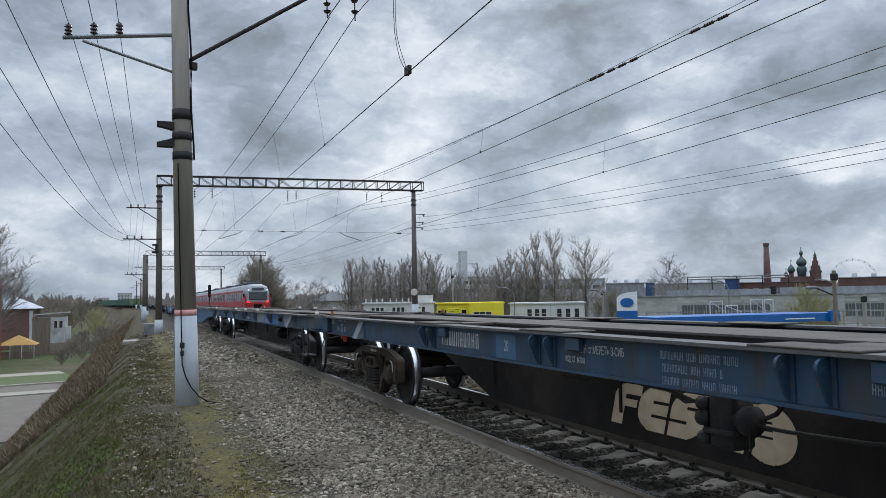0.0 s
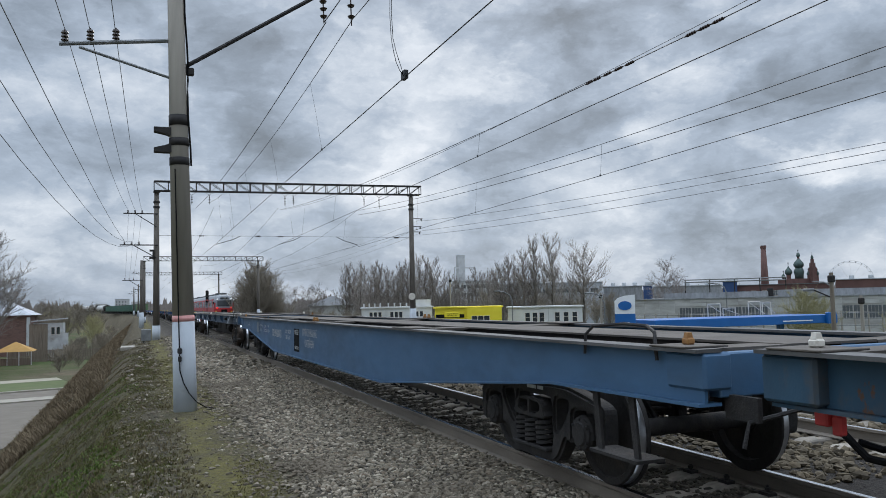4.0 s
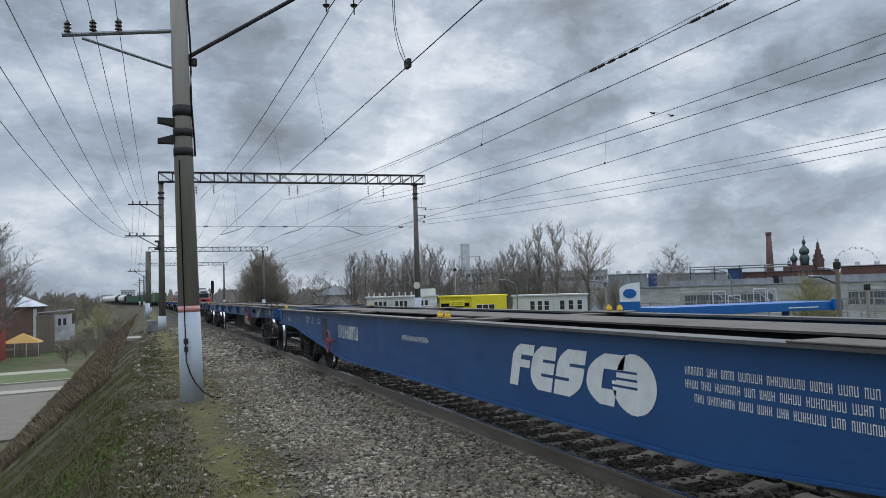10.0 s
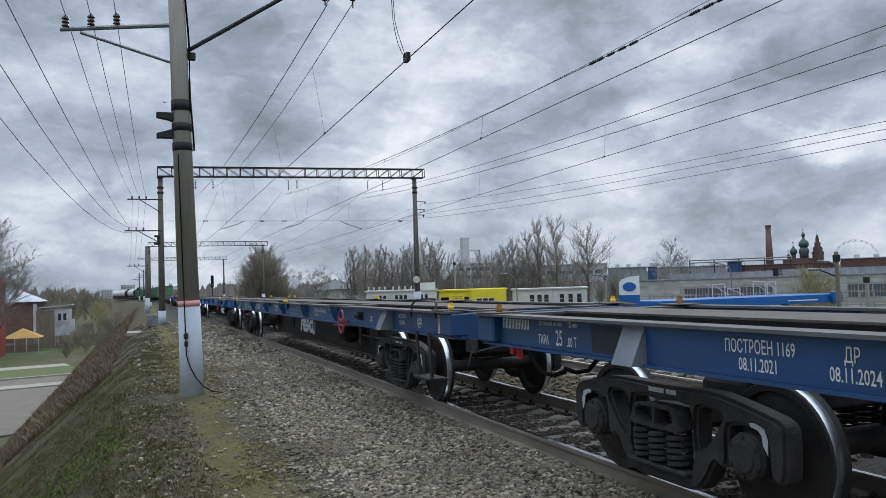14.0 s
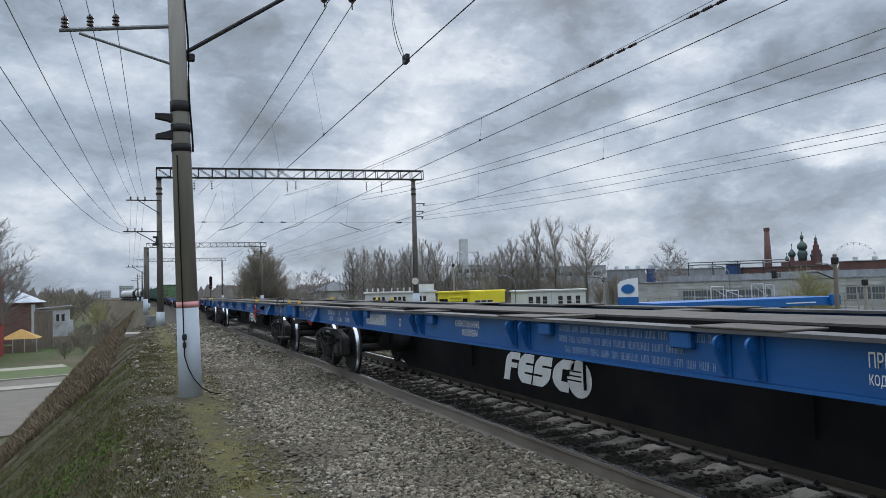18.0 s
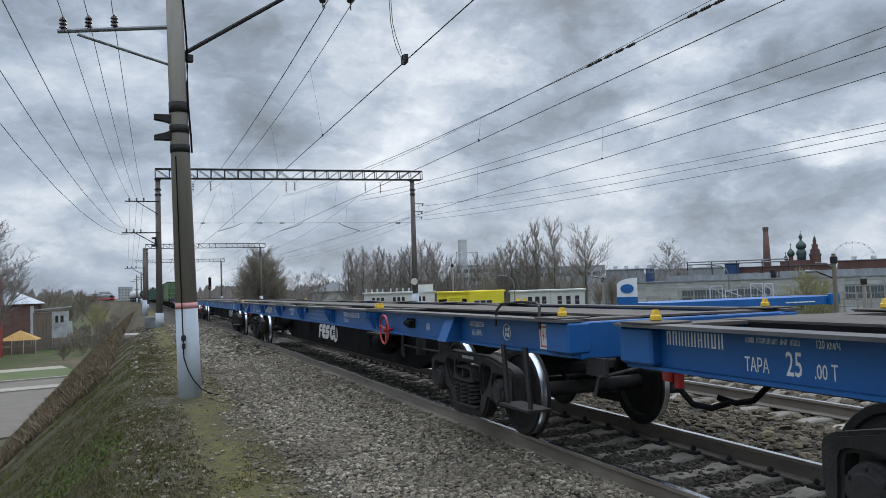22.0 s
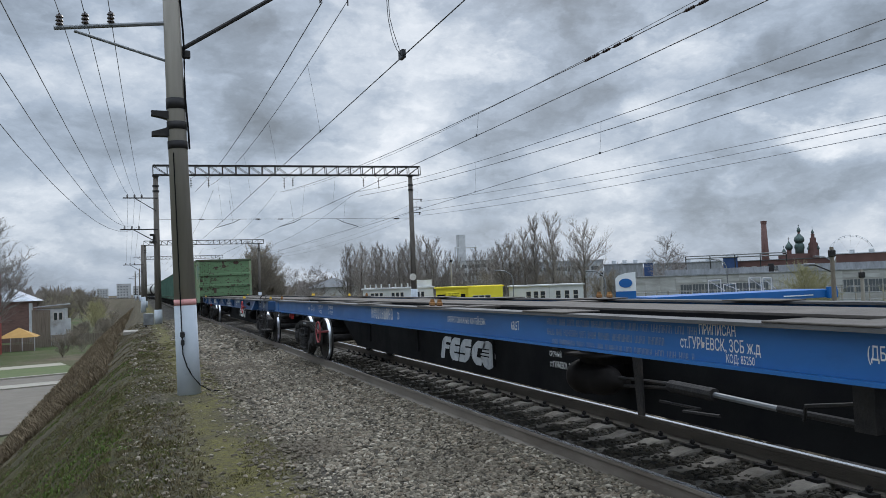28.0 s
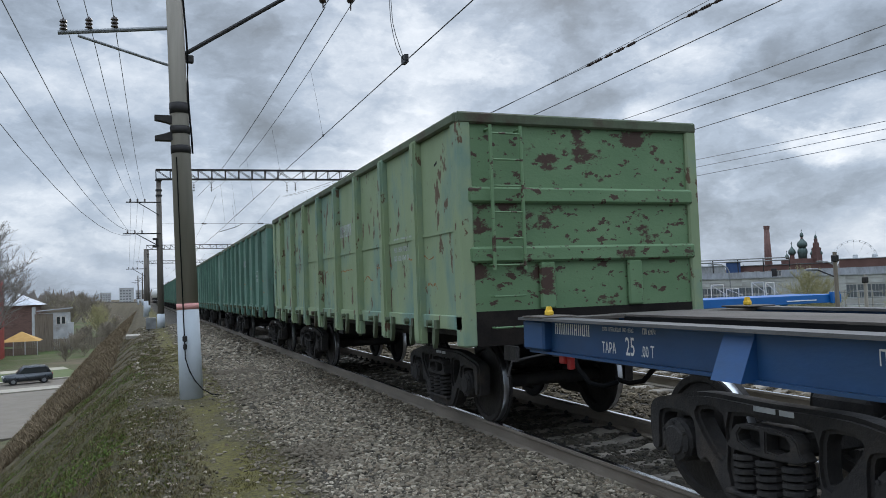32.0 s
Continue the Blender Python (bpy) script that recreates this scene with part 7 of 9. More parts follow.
def buildings():
    # white service building with a row of posts on its roof
    b, L, H = block("service_building", "white two-storey service building with posts on the roof", "building", along_sight(26.6, 96.4, 132), along_sight(35.2, 93.6, 132), 0.95, 9, WHITE_WALL, WHITE_WALL)
    for k in range(9):
        part("roof_post", shared("roof_post", lambda: boxes(((-0.12, -0.3, 0.22), (0.12, 0.1, 0.85)), chamfer=0.03)), WHITE_WALL, b).location = (0.4 + k * 0.92 * (1 if k < 4 else 1.12), 0, H)
    for k in range(3):
        for j in range(3):
            window(b, Matrix.Translation((1.6 + k * 3.5 + j * 0.75, 0, H - 1.75)), 0.5, 1.1, 1)
    part("stair_tower", boxes(((L - 3.2, -6, H + 0.225), (L - 0.2, -0.6, H + 1.35))), WHITE_WALL, b)
    part("ramp_wall", boxes(((L - 4.0, 0.3, H - 6), (L - 0.1, 2.5, H - 1.5))), PALE_WALL, b)
    # yellow shop
    b, L, H = block("yellow_shop", "bright yellow clad shop with a black sign band", "shop", along_sight(35.5, 93.5, 122), along_sight(43.4, 90.2, 122), 0.78, 10, YELLOW_WALL, YELLOW_WALL)
    part("sign_band", boxes(((0.2, 0.004, H - 1.5), (4.6, 0.08, H - 0.95))), BLACK_PAINT, b, "black sign band")
    part("sign_board", boxes(((1.5, 0.085, H - 1.42), (3.9, 0.20, H - 0.62)), chamfer=0.05), YELLOW_WALL, b, "yellow shop sign")
    ob = part("sign_mark", bars(2, 0.16, 0.10, 1.6, 7), BLACK_PAINT, b)
    ob["kind"] = "stuff"
    ob.matrix_basis = Matrix.Translation((1.95, 0.206, H - 0.95)) @ pose(0, 0, 0, 90, 0, 0)
    part("second_wall", boxes(((5.0, 0.004, 0), (L, 0.6, H + 0.1))), YELLOW_WALL, b, "yellow projecting bay")
    for k in range(3):
        window(b, Matrix.Translation((6.2 + k * 0.95, 0.6, H - 2.4)), 0.8, 1.1, 1)
    # pale office building
    b, L, H = block("office_building", "pale grey low office building with paired windows", "building", along_sight(44.1, 89.8, 128), along_sight(52.3, 85.2, 128), 0.55, 9, WHITE_WALL, WHITE_WALL)
    for x in (3.2, 4.4, 5.5, 8.0, 9.4, 10.8):
        window(b, Matrix.Translation((x, 0, H - 2.3)), 0.7, 1.45, 1, 2)
    part("drain_pipe", boxes(((6.5, 0.01, 0), (6.62, 0.12, H))), PALE_WALL, b)
    # filling station: price sign and canopy
    p = along_sight(56.6, 82.5, 88)
    m, L = facing(along_sight(55.7, 83.1, 88), along_sight(57.7, 81.6, 88))
    s = thing("price_sign", "tall blue and white filling station price sign", "sign", m)
    part("panel", boxes(((0, -0.4, 0), (L, 0, 6.5)), chamfer=0.03), BLUE_SIGN, s)
    bm = bmesh.new()
    slab(bm, ((0, 6.504), (L, 6.504), (L, 8.6), (L * 0.5, 8.5), (L * 0.15, 8.25), (0, 7.9)), "y", -0.4, 0)
    part("head", bm, WHITE_SIGN, s)
    bm = bmesh.new()
    lathe(bm, ((0.5, 0.0), (0.5, 0.06)), Matrix.Translation((L * 0.5, 0.005, 7.4)) @ pose(0, 0, 0, -90, 0, 0) @ Matrix.Diagonal((1.45, 1, 1, 1)), 24)
    part("emblem", bm, BLUE_SIGN, s, "blue oval emblem")
    for z in (5.3, 4.2, 3.1):
        ob = part("price_row", bars(1, 0.3, 0, L * 0.6, 5), WHITE_SIGN, s)
        ob.matrix_basis = Matrix.Translation((L * 0.2, 0.006, z)) @ pose(0, 0, 0, 90, 0, 0)
    a, c = along_sight(59.64, 80.27, 88), along_sight(74.6, 66.6, 104.5)
    m, L = facing(a, c)
    k = thing("station_canopy", "flat blue filling station canopy on columns", "canopy", m)
    top = -0.77 - LOW
    part("fascia", boxes(((0, -7, top - 0.98), (L, 0, top)), chamfer=0.03), BLUE_SIGN, k, "blue fascia")
    part("stripe", boxes(((L * 0.68, 0.004, top - 0.66), (L * 0.85, 0.05, top - 0.54))), WHITE_SIGN, k, "white stripe")
    part("end_mark", boxes(((L - 1.9, 0.004, top - 1.05), (L - 0.6, 0.5, top + 0.30)), chamfer=0.05), BLUE_SIGN, k)
    part("end_emblem", boxes(((L - 1.5, 0.504, top - 0.65), (L - 1.0, 0.54, top - 0.1)), chamfer=0.02), WHITE_SIGN, k)
    for x in (3.0, 12.0, 21.0):
        part("column", boxes(((x - 0.3, -4.8, -0.2), (x + 0.3, -4.2, top - 0.98))), BLUE_SIGN, k)
    for x0, x1, h in ((11.2, 13.0, 1.55), (13.4, 15.2, 1.0), (17.2, 19.0, 1.7), (19.3, 20.6, 1.6)):
        part("roof_rail", tubes(((x0, -5.5, top - 0.3), (x0, -5.5, top + h), 0.06), ((x0, -5.5, top + h), (x1, -5.5, top + h), 0.05), ((x1, -5.5, top + h), (x1, -5.5, top - 0.3), 0.06), ((x0, -5.5, top + h), (x1 + 0.6, -5.5, top + 0.2), 0.04)), CREAM, k)
    # factory hall with its long window band
    p, q = along_sight(57.2, 82.0, 165), along_sight(83.5, 55.0, 165)
    b, L, H = block("factory_hall", "long pale factory hall with a window band under the roof", "factory", p, q, 1.25, 40, HALL_WALL, ROOF_OLD)
    for x0, x1 in ((9.8, 28.4), (38.4, 61.5)):
        for i in range(int((x1 - x0) / 2.35)):
            window(b, Matrix.Translation((x0 + 1.2 + i * 2.35, 0, H - 4.05)), 2.15, 2.3, 4, 2, PANE_FAR, HALL_WALL)
    # precast wall panels, one apart from the next
    for i in range(int(L / 3)):
        for z0, z1 in ((0.05, 1.2), (1.25, 2.4), (H - 1.42, H - 0.74), (H - 0.70, H - 0.05)) + (((H - 4.1, H - 2.82), (H - 2.78, H - 1.46)) if not (9.0 < i * 3 + 1.5 < 28.5 or 38 < i * 3 + 1.5) else ()):
            part("wall_panel", shared("hall_panel_%d" % round((z1 - z0) * 100), lambda: boxes(((0.02, 0.004, 0), (2.97, 0.09, z1 - z0)), chamfer=0.012)), HALL_WALL, b).location = (i * 3.0, 0, z0)
    part("roof_light", boxes(((6, -34, H + 0.224), (L * 0.42, -6, H + 1.3))), ROOF_OLD, b)
    part("roof_light", boxes(((L * 0.45, -38, H + 0.224), (L * 0.98, -8, H + 1.5))), ROOF_OLD, b)
    for x in (12, 26, 30, 40, 52):
        part("vent", boxes(((x, -12, H + 0.224), (x + 1.1, -11, H + 1.3 + (x % 3) * 0.3)), chamfer=0.05), IRON, b)
    # brick works and coloured sheds behind it
    b, L, H = block("brick_works", "long red brick works building behind the hall", "factory", along_sight(66.8, 74.5, 270), along_sight(74.5, 66.8, 270), 5.0, 30, BRICK_FAR, ROOF_DARK)
    for i in range(9):
        window(b, Matrix.Translation((3 + i * 3.2, 0, H - 3.4)), 1.4, 1.6, 2, 2, PANE_FAR)
    for a, c, top, mt, nm in (((58.6, 81.0), (59.5, 80.4), 5.6, BLUE_SHED, "blue"), ((65.9, 75.2), (67.1, 74.1), 6.2, BLUE_SHED, "blue"), ((54.6, 83.8), (58.5, 81.1), 5.6, ROOF_OLD, "grey"), ((59.6, 80.3), (65.8, 75.3), 5.2, ROOF_OLD, "grey"), ((74.6, 66.6), (79.0, 61.3), 5.8, BRICK_FAR, "dark red")):
        b, L, H = block("works_shed", nm + " sheet-clad works shed behind the hall", "shed", along_sight(*a, 260), along_sight(*c, 260), top, 14, mt, ROOF_GREY)
        for i in range(3):
            part("roof_duct", boxes(((L * (0.2 + 0.28 * i), -3, H + 0.224), (L * (0.2 + 0.28 * i) + 1.4, -1.5, H + 1.3)), chamfer=0.1), TIN, b)
    pipe = thing("pipe_bridge", "raised white pipe bridge over the works", "pipe bridge")
    pa, pb = along_sight(62.6, 78.0, 240), along_sight(71.0, 70.4, 240)
    for dz in (6.0, 6.7):
        part("pipe", tubes(((pa.x, pa.y, dz), (pb.x, pb.y, dz), 0.17)), GALV, pipe)
    for f in (0.0, 0.25, 0.5, 0.75, 1.0):
        c = pa.lerp(pb, f)
        part("support", tubes(((c.x, c.y, LOW), (c.x, c.y, 6.7), 0.15)), IRON, pipe)
    # grey multi-storey works far behind the white buildings
    b, L, H = block("works_block", "grey multi-storey works block behind bare trees", "building", along_sight(37.6, 92.5, 330), along_sight(43.0, 90.2, 330), 10.5, 25, PALE_WALL, ROOF_GREY)
    for z in (H - 3, H - 6.5, H - 10):
        for i in range(7):
            window(b, Matrix.Translation((2 + i * 2.8, 0, z)), 1.9, 1.5, 2, 1, PANE_FAR)
    b, L, H = block("long_hall", "long low grey hall behind bare trees", "building", along_sight(43.5, 90.0, 250), along_sight(54.5, 83.8, 250), 7.0, 25, ROOF_GREY, ROOF_GREY)
    for i in range(10):
        window(b, Matrix.Translation((2 + i * 3.0, 0, H - 3.0)), 2.4, 1.2, 3, 1, PANE_FAR)
    # square concrete tower
    p = along_sight(38.7, 92.2, 360)
    t = thing("water_tower", "pale square concrete tower above the trees", "tower", Matrix.Translation((p.x, p.y, LOW)))
    part("shaft", boxes(((-1.6, -1.6, 0), (1.6, 1.6, 30))), PALE_WALL, t)
    part("frame", boxes(((-5.2, -5.2, 0), (-4.8, -4.8, 24)), ((4.8, -5.2, 0), (5.2, -4.8, 24)), ((-5.2, -5.2, 23.6), (5.2, -4.8, 24.1))), PALE_WALL, t)
    # brick chimney
    p = along_sight(69.4, 72.0, 520)
    c = thing("brick_chimney", "tall red brick factory chimney", "chimney", Matrix.Translation((p.x, p.y, LOW)))
    part("shaft", tapered(0, 0, 0, 38.4, 2.9, 1.45), BRICK_FAR, c, "", True)
    part("rim", tapered(0, 0, 37.2, 39.0, 1.75, 1.8), BRICK_FAR, c)
    church()
    wheel()
    # low pavilion with a hipped roof, beyond the tracks
    hip_house("pavilion", "low white building with a grey hipped roof", along_sight(20.2, 97.9, 200), along_sight(26.0, 96.6, 200), 1.6, 4.0, 12, WHITE_WALL, ROOF_DARK)
    # far blocks of flats on the horizon
    for a, c, d, top in (((-2.5, 100), (-0.9, 100), 900, 13), ((-0.7, 100), (0.6, 100), 1000, 11), ((-4.6, 100), (-3.4, 100), 1100, 10), ((8.5, 99), (10.6, 99), 1300, 15), ((11.5, 99), (13.5, 99), 1500, 17)):
        b, L, H = block("apartment_block", "pale far apartment block on the horizon", "building", along_sight(*a, d), along_sight(*c, d), top, 14, PALE_WALL, ROOF_GREY)
        for z in range(4, int(H) - 1, 3):
            for i in range(int(L / 3)):
                part("window", shared("flat_window", lambda: boxes(((-0.7, 0.004, 0), (0.7, 0.1, 1.4)))), PANE_FAR, b).location = (i * 3 + 1.5, 0, z)


def hip_house(name, label, p, q, eave, ridge, depth, wall, roof, lit=True):
    m, L = facing(p, q)
    h = thing(name, label, "house", m)
    H, R = eave - LOW, ridge - LOW
    part("wall", boxes(((0, -depth, -0.3), (L, 0, H))), wall, h)
    bm = bmesh.new()
    o = 0.6
    a = [bm.verts.new(v) for v in ((-o, o, H), (L + o, o, H), (L + o, -depth - o, H), (-o, -depth - o, H))]
    in_ = min(depth / 2, L / 2.2)
    r = [bm.verts.new((in_, -depth / 2, R)), bm.verts.new((L - in_, -depth / 2, R))]
    for f in ((a[0], a[1], r[1], r[0]), (a[2], a[3], r[0], r[1]), (a[1], a[2], r[1]), (a[3], a[0], r[0]), (a[3], a[2], a[1], a[0])):
        bm.faces.new(f)
    part("roof", bm, roof, h)
    n = max(1, int(L / 3)) if lit else 0
    for i in range(n):
        for z in ((1.2, 4.4) if H > 6 else (H - 2.4,)):
            window(h, Matrix.Translation((L * (i + 0.5) / n, 0, z)), 1.0, 1.5, 2, 1, PANE)
    return h


def church():
    DARK_DOME = material("green_church_dome", (0.045, 0.075, 0.068), (0.07, 0.105, 0.095), 0.2, 0.5, 0.2, 0, 4)
    c0 = along_sight(71.8, 69.6, 640)
    ch = thing("church", "red brick church with green onion domes", "church", Matrix.Translation((c0.x, c0.y, LOW)))
    across = Vector((c0.y, -c0.x, 0)).normalized()

    def onion(dx, z, r, h, base):
        c = across * dx
        bm = bmesh.new()
        tube(bm, (c.x, c.y, base), (c.x, c.y, z), r * 0.62, n=12)
        part("drum", bm, BRICK_FAR, ch)
        bm = bmesh.new()
        lathe(bm, ((r * 0.62, 0), (r * 0.95, h * 0.16), (r, h * 0.30), (r * 0.85, h * 0.48), (r * 0.45, h * 0.66), (r * 0.16, h * 0.82), (r * 0.05, h)), Matrix.Translation((c.x, c.y, z)), 16)
        part("dome", bm, DARK_DOME, ch, "green onion dome", True)
        bm = bmesh.new()
        box(bm, (c.x - 0.14, c.y - 0.14, z + h * 0.98), (c.x + 0.14, c.y + 0.14, z + h + r * 0.9))
        e = across * r * 0.3
        tube(bm, (c.x - e.x, c.y - e.y, z + h + r * 0.55), (c.x + e.x, c.y + e.y, z + h + r * 0.55), 0.14, n=5)
        part("cross", bm, IRON, ch)

    part("nave", boxes(((-10, -8, 0), (10, 8, 20))), BRICK_FAR, ch)
    c = across * 2.2
    bm = bmesh.new()
    lathe(bm, ((3.0, 0), (3.1, 3.0), (3.6, 4.5), (3.4, 6.4), (2.5, 8.2)), Matrix.Translation((c.x, c.y, 20)), 16)
    part("lower_dome", bm, DARK_DOME, ch, "green tiered drum", True)
    onion(2.2, 28.0, 3.7, 9.0, 26)
    onion(2.2, 36.2, 1.4, 4.4, 33)
    onion(-5.0, 23.0, 2.7, 7.6, 18)
    onion(-8.6, 20.5, 1.5, 4.6, 17)
    # stepped brick tower with small domes at its shoulders
    c = across * 11.5
    bm = bmesh.new()
    for z0, z1, w in ((0, 24.5, 2.7), (24.5, 28, 2.1), (28, 31.5, 1.5), (31.5, 34.5, 0.9)):
        box(bm, (c.x - w, c.y - w, z0), (c.x + w, c.y + w, z1))
    part("bell_tower", bm, BRICK_FAR, ch)
    bm = bmesh.new()
    lathe(bm, ((0.7, 0), (1.1, 0.9), (0.8, 1.9), (0.15, 3.2), (0.08, 5.2)), Matrix.Translation((c.x, c.y, 34.5)), 10)
    part("cupola", bm, DARK_DOME, ch)
    onion(8.4, 22.5, 1.2, 3.6, 18)
    onion(14.6, 22.5, 1.2, 3.6, 18)


def wheel():
    p = along_sight(75.6, 65.4, 800)
    m = Matrix.Translation((p.x, p.y, 12.5)) @ Matrix.Rotation(math.atan2(p.y, p.x) + math.pi / 2, 4, "Z")
    w = thing("ferris_wheel", "pale thin ferris wheel on the skyline", "ferris wheel", m)
    bm = bmesh.new()
    ring(bm, pose(0, 0, 0, 90, 0, 0), 19, 0.14, 40, 4)
    ring(bm, pose(0, 0, 0, 90, 0, 0), 17.6, 0.10, 40, 4)
    part("rim", bm, TIN, w)
    for k in range(12):
        a = k * math.pi / 6
        part("spoke", tubes(((0, 0, 0), (19 * math.cos(a), 0, 19 * math.sin(a)), 0.05)), TIN, w)
    for k in range(24):
        a = k * math.pi / 12
        x, z = 19 * math.cos(a), 19 * math.sin(a)
        part("cabin", shared("cabin", lambda: boxes(((-0.45, -0.45, -1.3), (0.45, 0.45, -0.2)), chamfer=0.2)), TIN, w).location = (x, 0, z)
    part("stand", tubes(((-8, 0, -19), (0, 0, 0), 0.4), ((8, 0, -19), (0, 0, 0), 0.4)), GALV, w)


def left_side():
    # the road that runs up to the embankment, with kerbs, verge and footpath
    r = thing("road", "asphalt road with pale kerbs crossing the low land", "road", kind="structure")
    z = LOW
    r.matrix_world = Matrix.Translation((-10, 87.5, z)) @ pose(0, 0, 0, 0, 0, 14)
    part("carriageway", boxes(((-250, -34, -0.3), (5.2, 1.6, 0.13))), ASPHALT, r)
    part("dividing_kerb", boxes(((-250, -8.2, 0.134), (5.2, -5.4, 0.24))), KERB, r, "pale dividing strip")
    part("kerb", boxes(((-250, 1.6, -0.3), (5.2, 2.2, 0.28))), KERB, r, "pale kerb")
    part("verge", boxes(((-250, 2.2, -0.3), (5.2, 13, 0.20))), LAWN, r, "green grass verge")
    part("footpath", boxes(((-250, 13, -0.3), (5.2, 17, 0.22))), PATH, r, "pale footpath")
    # brick house with hipped sheet roof
    h = hip_house("brick_house", "dark brick house with a grey sheet hipped roof", Vector((-35, 165, 0)), Vector((-18.9, 165, 0)), 1.1, 5.0, 14, BRICK_DARK, ROOF_GREY, False)
    part("pilaster", boxes(((15.6, 0.004, 0), (16.2, 0.2, 7.2))), TIN, h, "pale corner pipe")
    # red clad kiosk front, cut by the picture's edge
    k = thing("red_pavilion", "red clad pavilion wall near the road", "pavilion")
    part("wall", boxes(((-40, 124, LOW - 0.2), (-19.2, 132, 5.2))), RED_CLAD, k)
    part("canopy_edge", boxes(((-40, 123.6, 5.204), (-19.1, 132.2, 5.5))), ROOF_DARK, k)
    part("door_frame", boxes(((-20.6, 123.9, LOW), (-19.5, 123.996, -3.2))), PALE_WALL, k)
    # orange awning on posts
    a = thing("market_awning", "orange cloth awning over a slatted stall", "awning")
    bm = bmesh.new()
    v = [bm.verts.new(c) for c in ((-20.5, 136, -4.4), (-15.0, 136, -4.4), (-15.0, 141, -4.4), (-20.5, 141, -4.4), (-17.75, 138.5, -2.9))]
    for f in ((0, 1, 4), (1, 2, 4), (2, 3, 4), (3, 0, 4), (3, 2, 1, 0)):
        bm.faces.new([v[i] for i in f])
    part("cloth", bm, ORANGE, a)
    for x in (-20.3, -18.6, -17.0, -15.3):
        part("post", boxes(((x - 0.06, 136.05, LOW), (x + 0.06, 136.17, -4.4))), PALE_WALL, a)
    part("counter", boxes(((-20.2, 136.2, LOW), (-15.3, 136.5, LOW + 1.1))), WOOD_OLD, a)
    # tin sheds behind
    s = thing("tin_shed", "pale tin-clad shed with a lean-to", "shed")
    part("wall", boxes(((-16.4, 148, LOW), (-11.9, 153, -0.3))), TIN, s)
    bm = bmesh.new()
    slab(bm, ((-16.7, 0.0), (-11.5, 0.35), (-11.5, 0.5), (-16.7, 0.15)), "y", 147.6, 153.3)
    part("roof", bm, ROOF_GREY, s)
    part("side_panel", boxes(((-17.0, 147.9, LOW), (-14.2, 147.996, -0.4))), WOOD_OLD, s, "old board front")
    for x in (-13.4, -12.6):
        window(s, Matrix.Translation((x, 148, -2.2)) @ pose(0, 0, 0, 0, 0, 180), 0.5, 1.2, 1)
    part("step_box", boxes(((-12.0, 146.8, LOW), (-11.0, 147.8, -2.0))), TIN, s)
    f = thing("board_fence", "old grey board fence below the sheds", "fence")
    for i in range(60):
        x = -19.5 + i * 0.26
        part("board", shared("fence_board", lambda: boxes(((-0.11, 0, 0), (0.11, 0.03, 1.9)))), WOOD_OLD, f).location = (x, 143.5, LOW + random.uniform(-0.05, 0.05))


def lamps_and_posts():
    for (dx, dy), d, h, side in (((44.6, 89.5), 110, 9.6, -1), ((54.6, 83.7), 105, 9.0, -1), ((66.2, 75.0), 125, 10.2, -1), ((74.4, 66.8), 118, 9.9, -1)):
        p = along_sight(dx, dy, d)
        l = thing("street_lamp", "grey street lamp with a curved arm", "street lamp", Matrix.Translation((p.x, p.y, LOW)), group="street lamps")
        across = Vector((p.y, -p.x, 0)).normalized() * side
        bm = bmesh.new()
        path(bm, [(0, 0, -0.2), (0, 0, h - 1.4), across * 0.3 + Vector((0, 0, h - 0.6)), across * 1.1 + Vector((0, 0, h - 0.1)), across * 2.1 + Vector((0, 0, h))], 0.09, 7)
        part("pole", bm, GALV, l)
        e = across * 2.1
        part("head", boxes(((e.x - 0.4, e.y - 0.25, h - 0.08), (e.x + 0.4, e.y + 0.25, h + 0.10)), chamfer=0.05), GALV, l)
    for (dx, dy), d, h, mt in (((74.3, 66.9), 62, 9.7, WOOD_OLD), ((76.2, 64.7), 74, 8.0, CONCRETE), ((54.3, 84.0), 112, 9.0, CONCRETE), ((37.4, 92.7), 140, 12.5, CONCRETE)):
        p = along_sight(dx, dy, d)
        q = thing("utility_pole", "weathered utility pole beside the filling station", "utility pole", Matrix.Translation((p.x, p.y, LOW)), group="utility poles")
        part("shaft", tapered(0, 0, -0.2, h, 0.2, 0.14, 0.0, 10), mt, q)
        part("cap", boxes(((-0.2, -0.2, h - 0.7), (0.2, 0.2, h - 0.2)), chamfer=0.05), IRON, q)
        if d == 62:
            across = Vector((p.y, -p.x, 0)).normalized() * -1
            part("lamp_arm", tubes(((0, 0, h - 1.8), (across.x * 1.2, across.y * 1.2, h - 1.2), 0.05)), IRON, q)
            part("lamp_head", boxes(((across.x * 1.5 - 0.3, across.y * 1.5 - 0.3, h - 1.3), (across.x * 1.5 + 0.3, across.y * 1.5 + 0.3, h - 1.1)), chamfer=0.05), GALV, q)
    # thin fence of posts before the hall
    f = thing("yard_fence", "thin posts and wires of a works yard fence", "fence")
    for i in range(26):
        t = i / 25
        p = along_sight(57.5 + 24 * t, 81.7 - 24 * t, 128)
        part("post", shared("fence_post", lambda: boxes(((-0.08, -0.08, 0), (0.08, 0.08, 5.6)))), CONCRETE, f).location = (p.x, p.y, LOW)
    a, b = along_sight(57.5, 81.7, 128), along_sight(81.5, 57.7, 128)
    for z in (2.4, 3.6, 4.6, 5.4):
        part("rail", tubes(((a.x, a.y, LOW + z), (b.x, b.y, LOW + z), 0.05)), GALV, f)


buildings()
left_side()
lamps_and_posts()


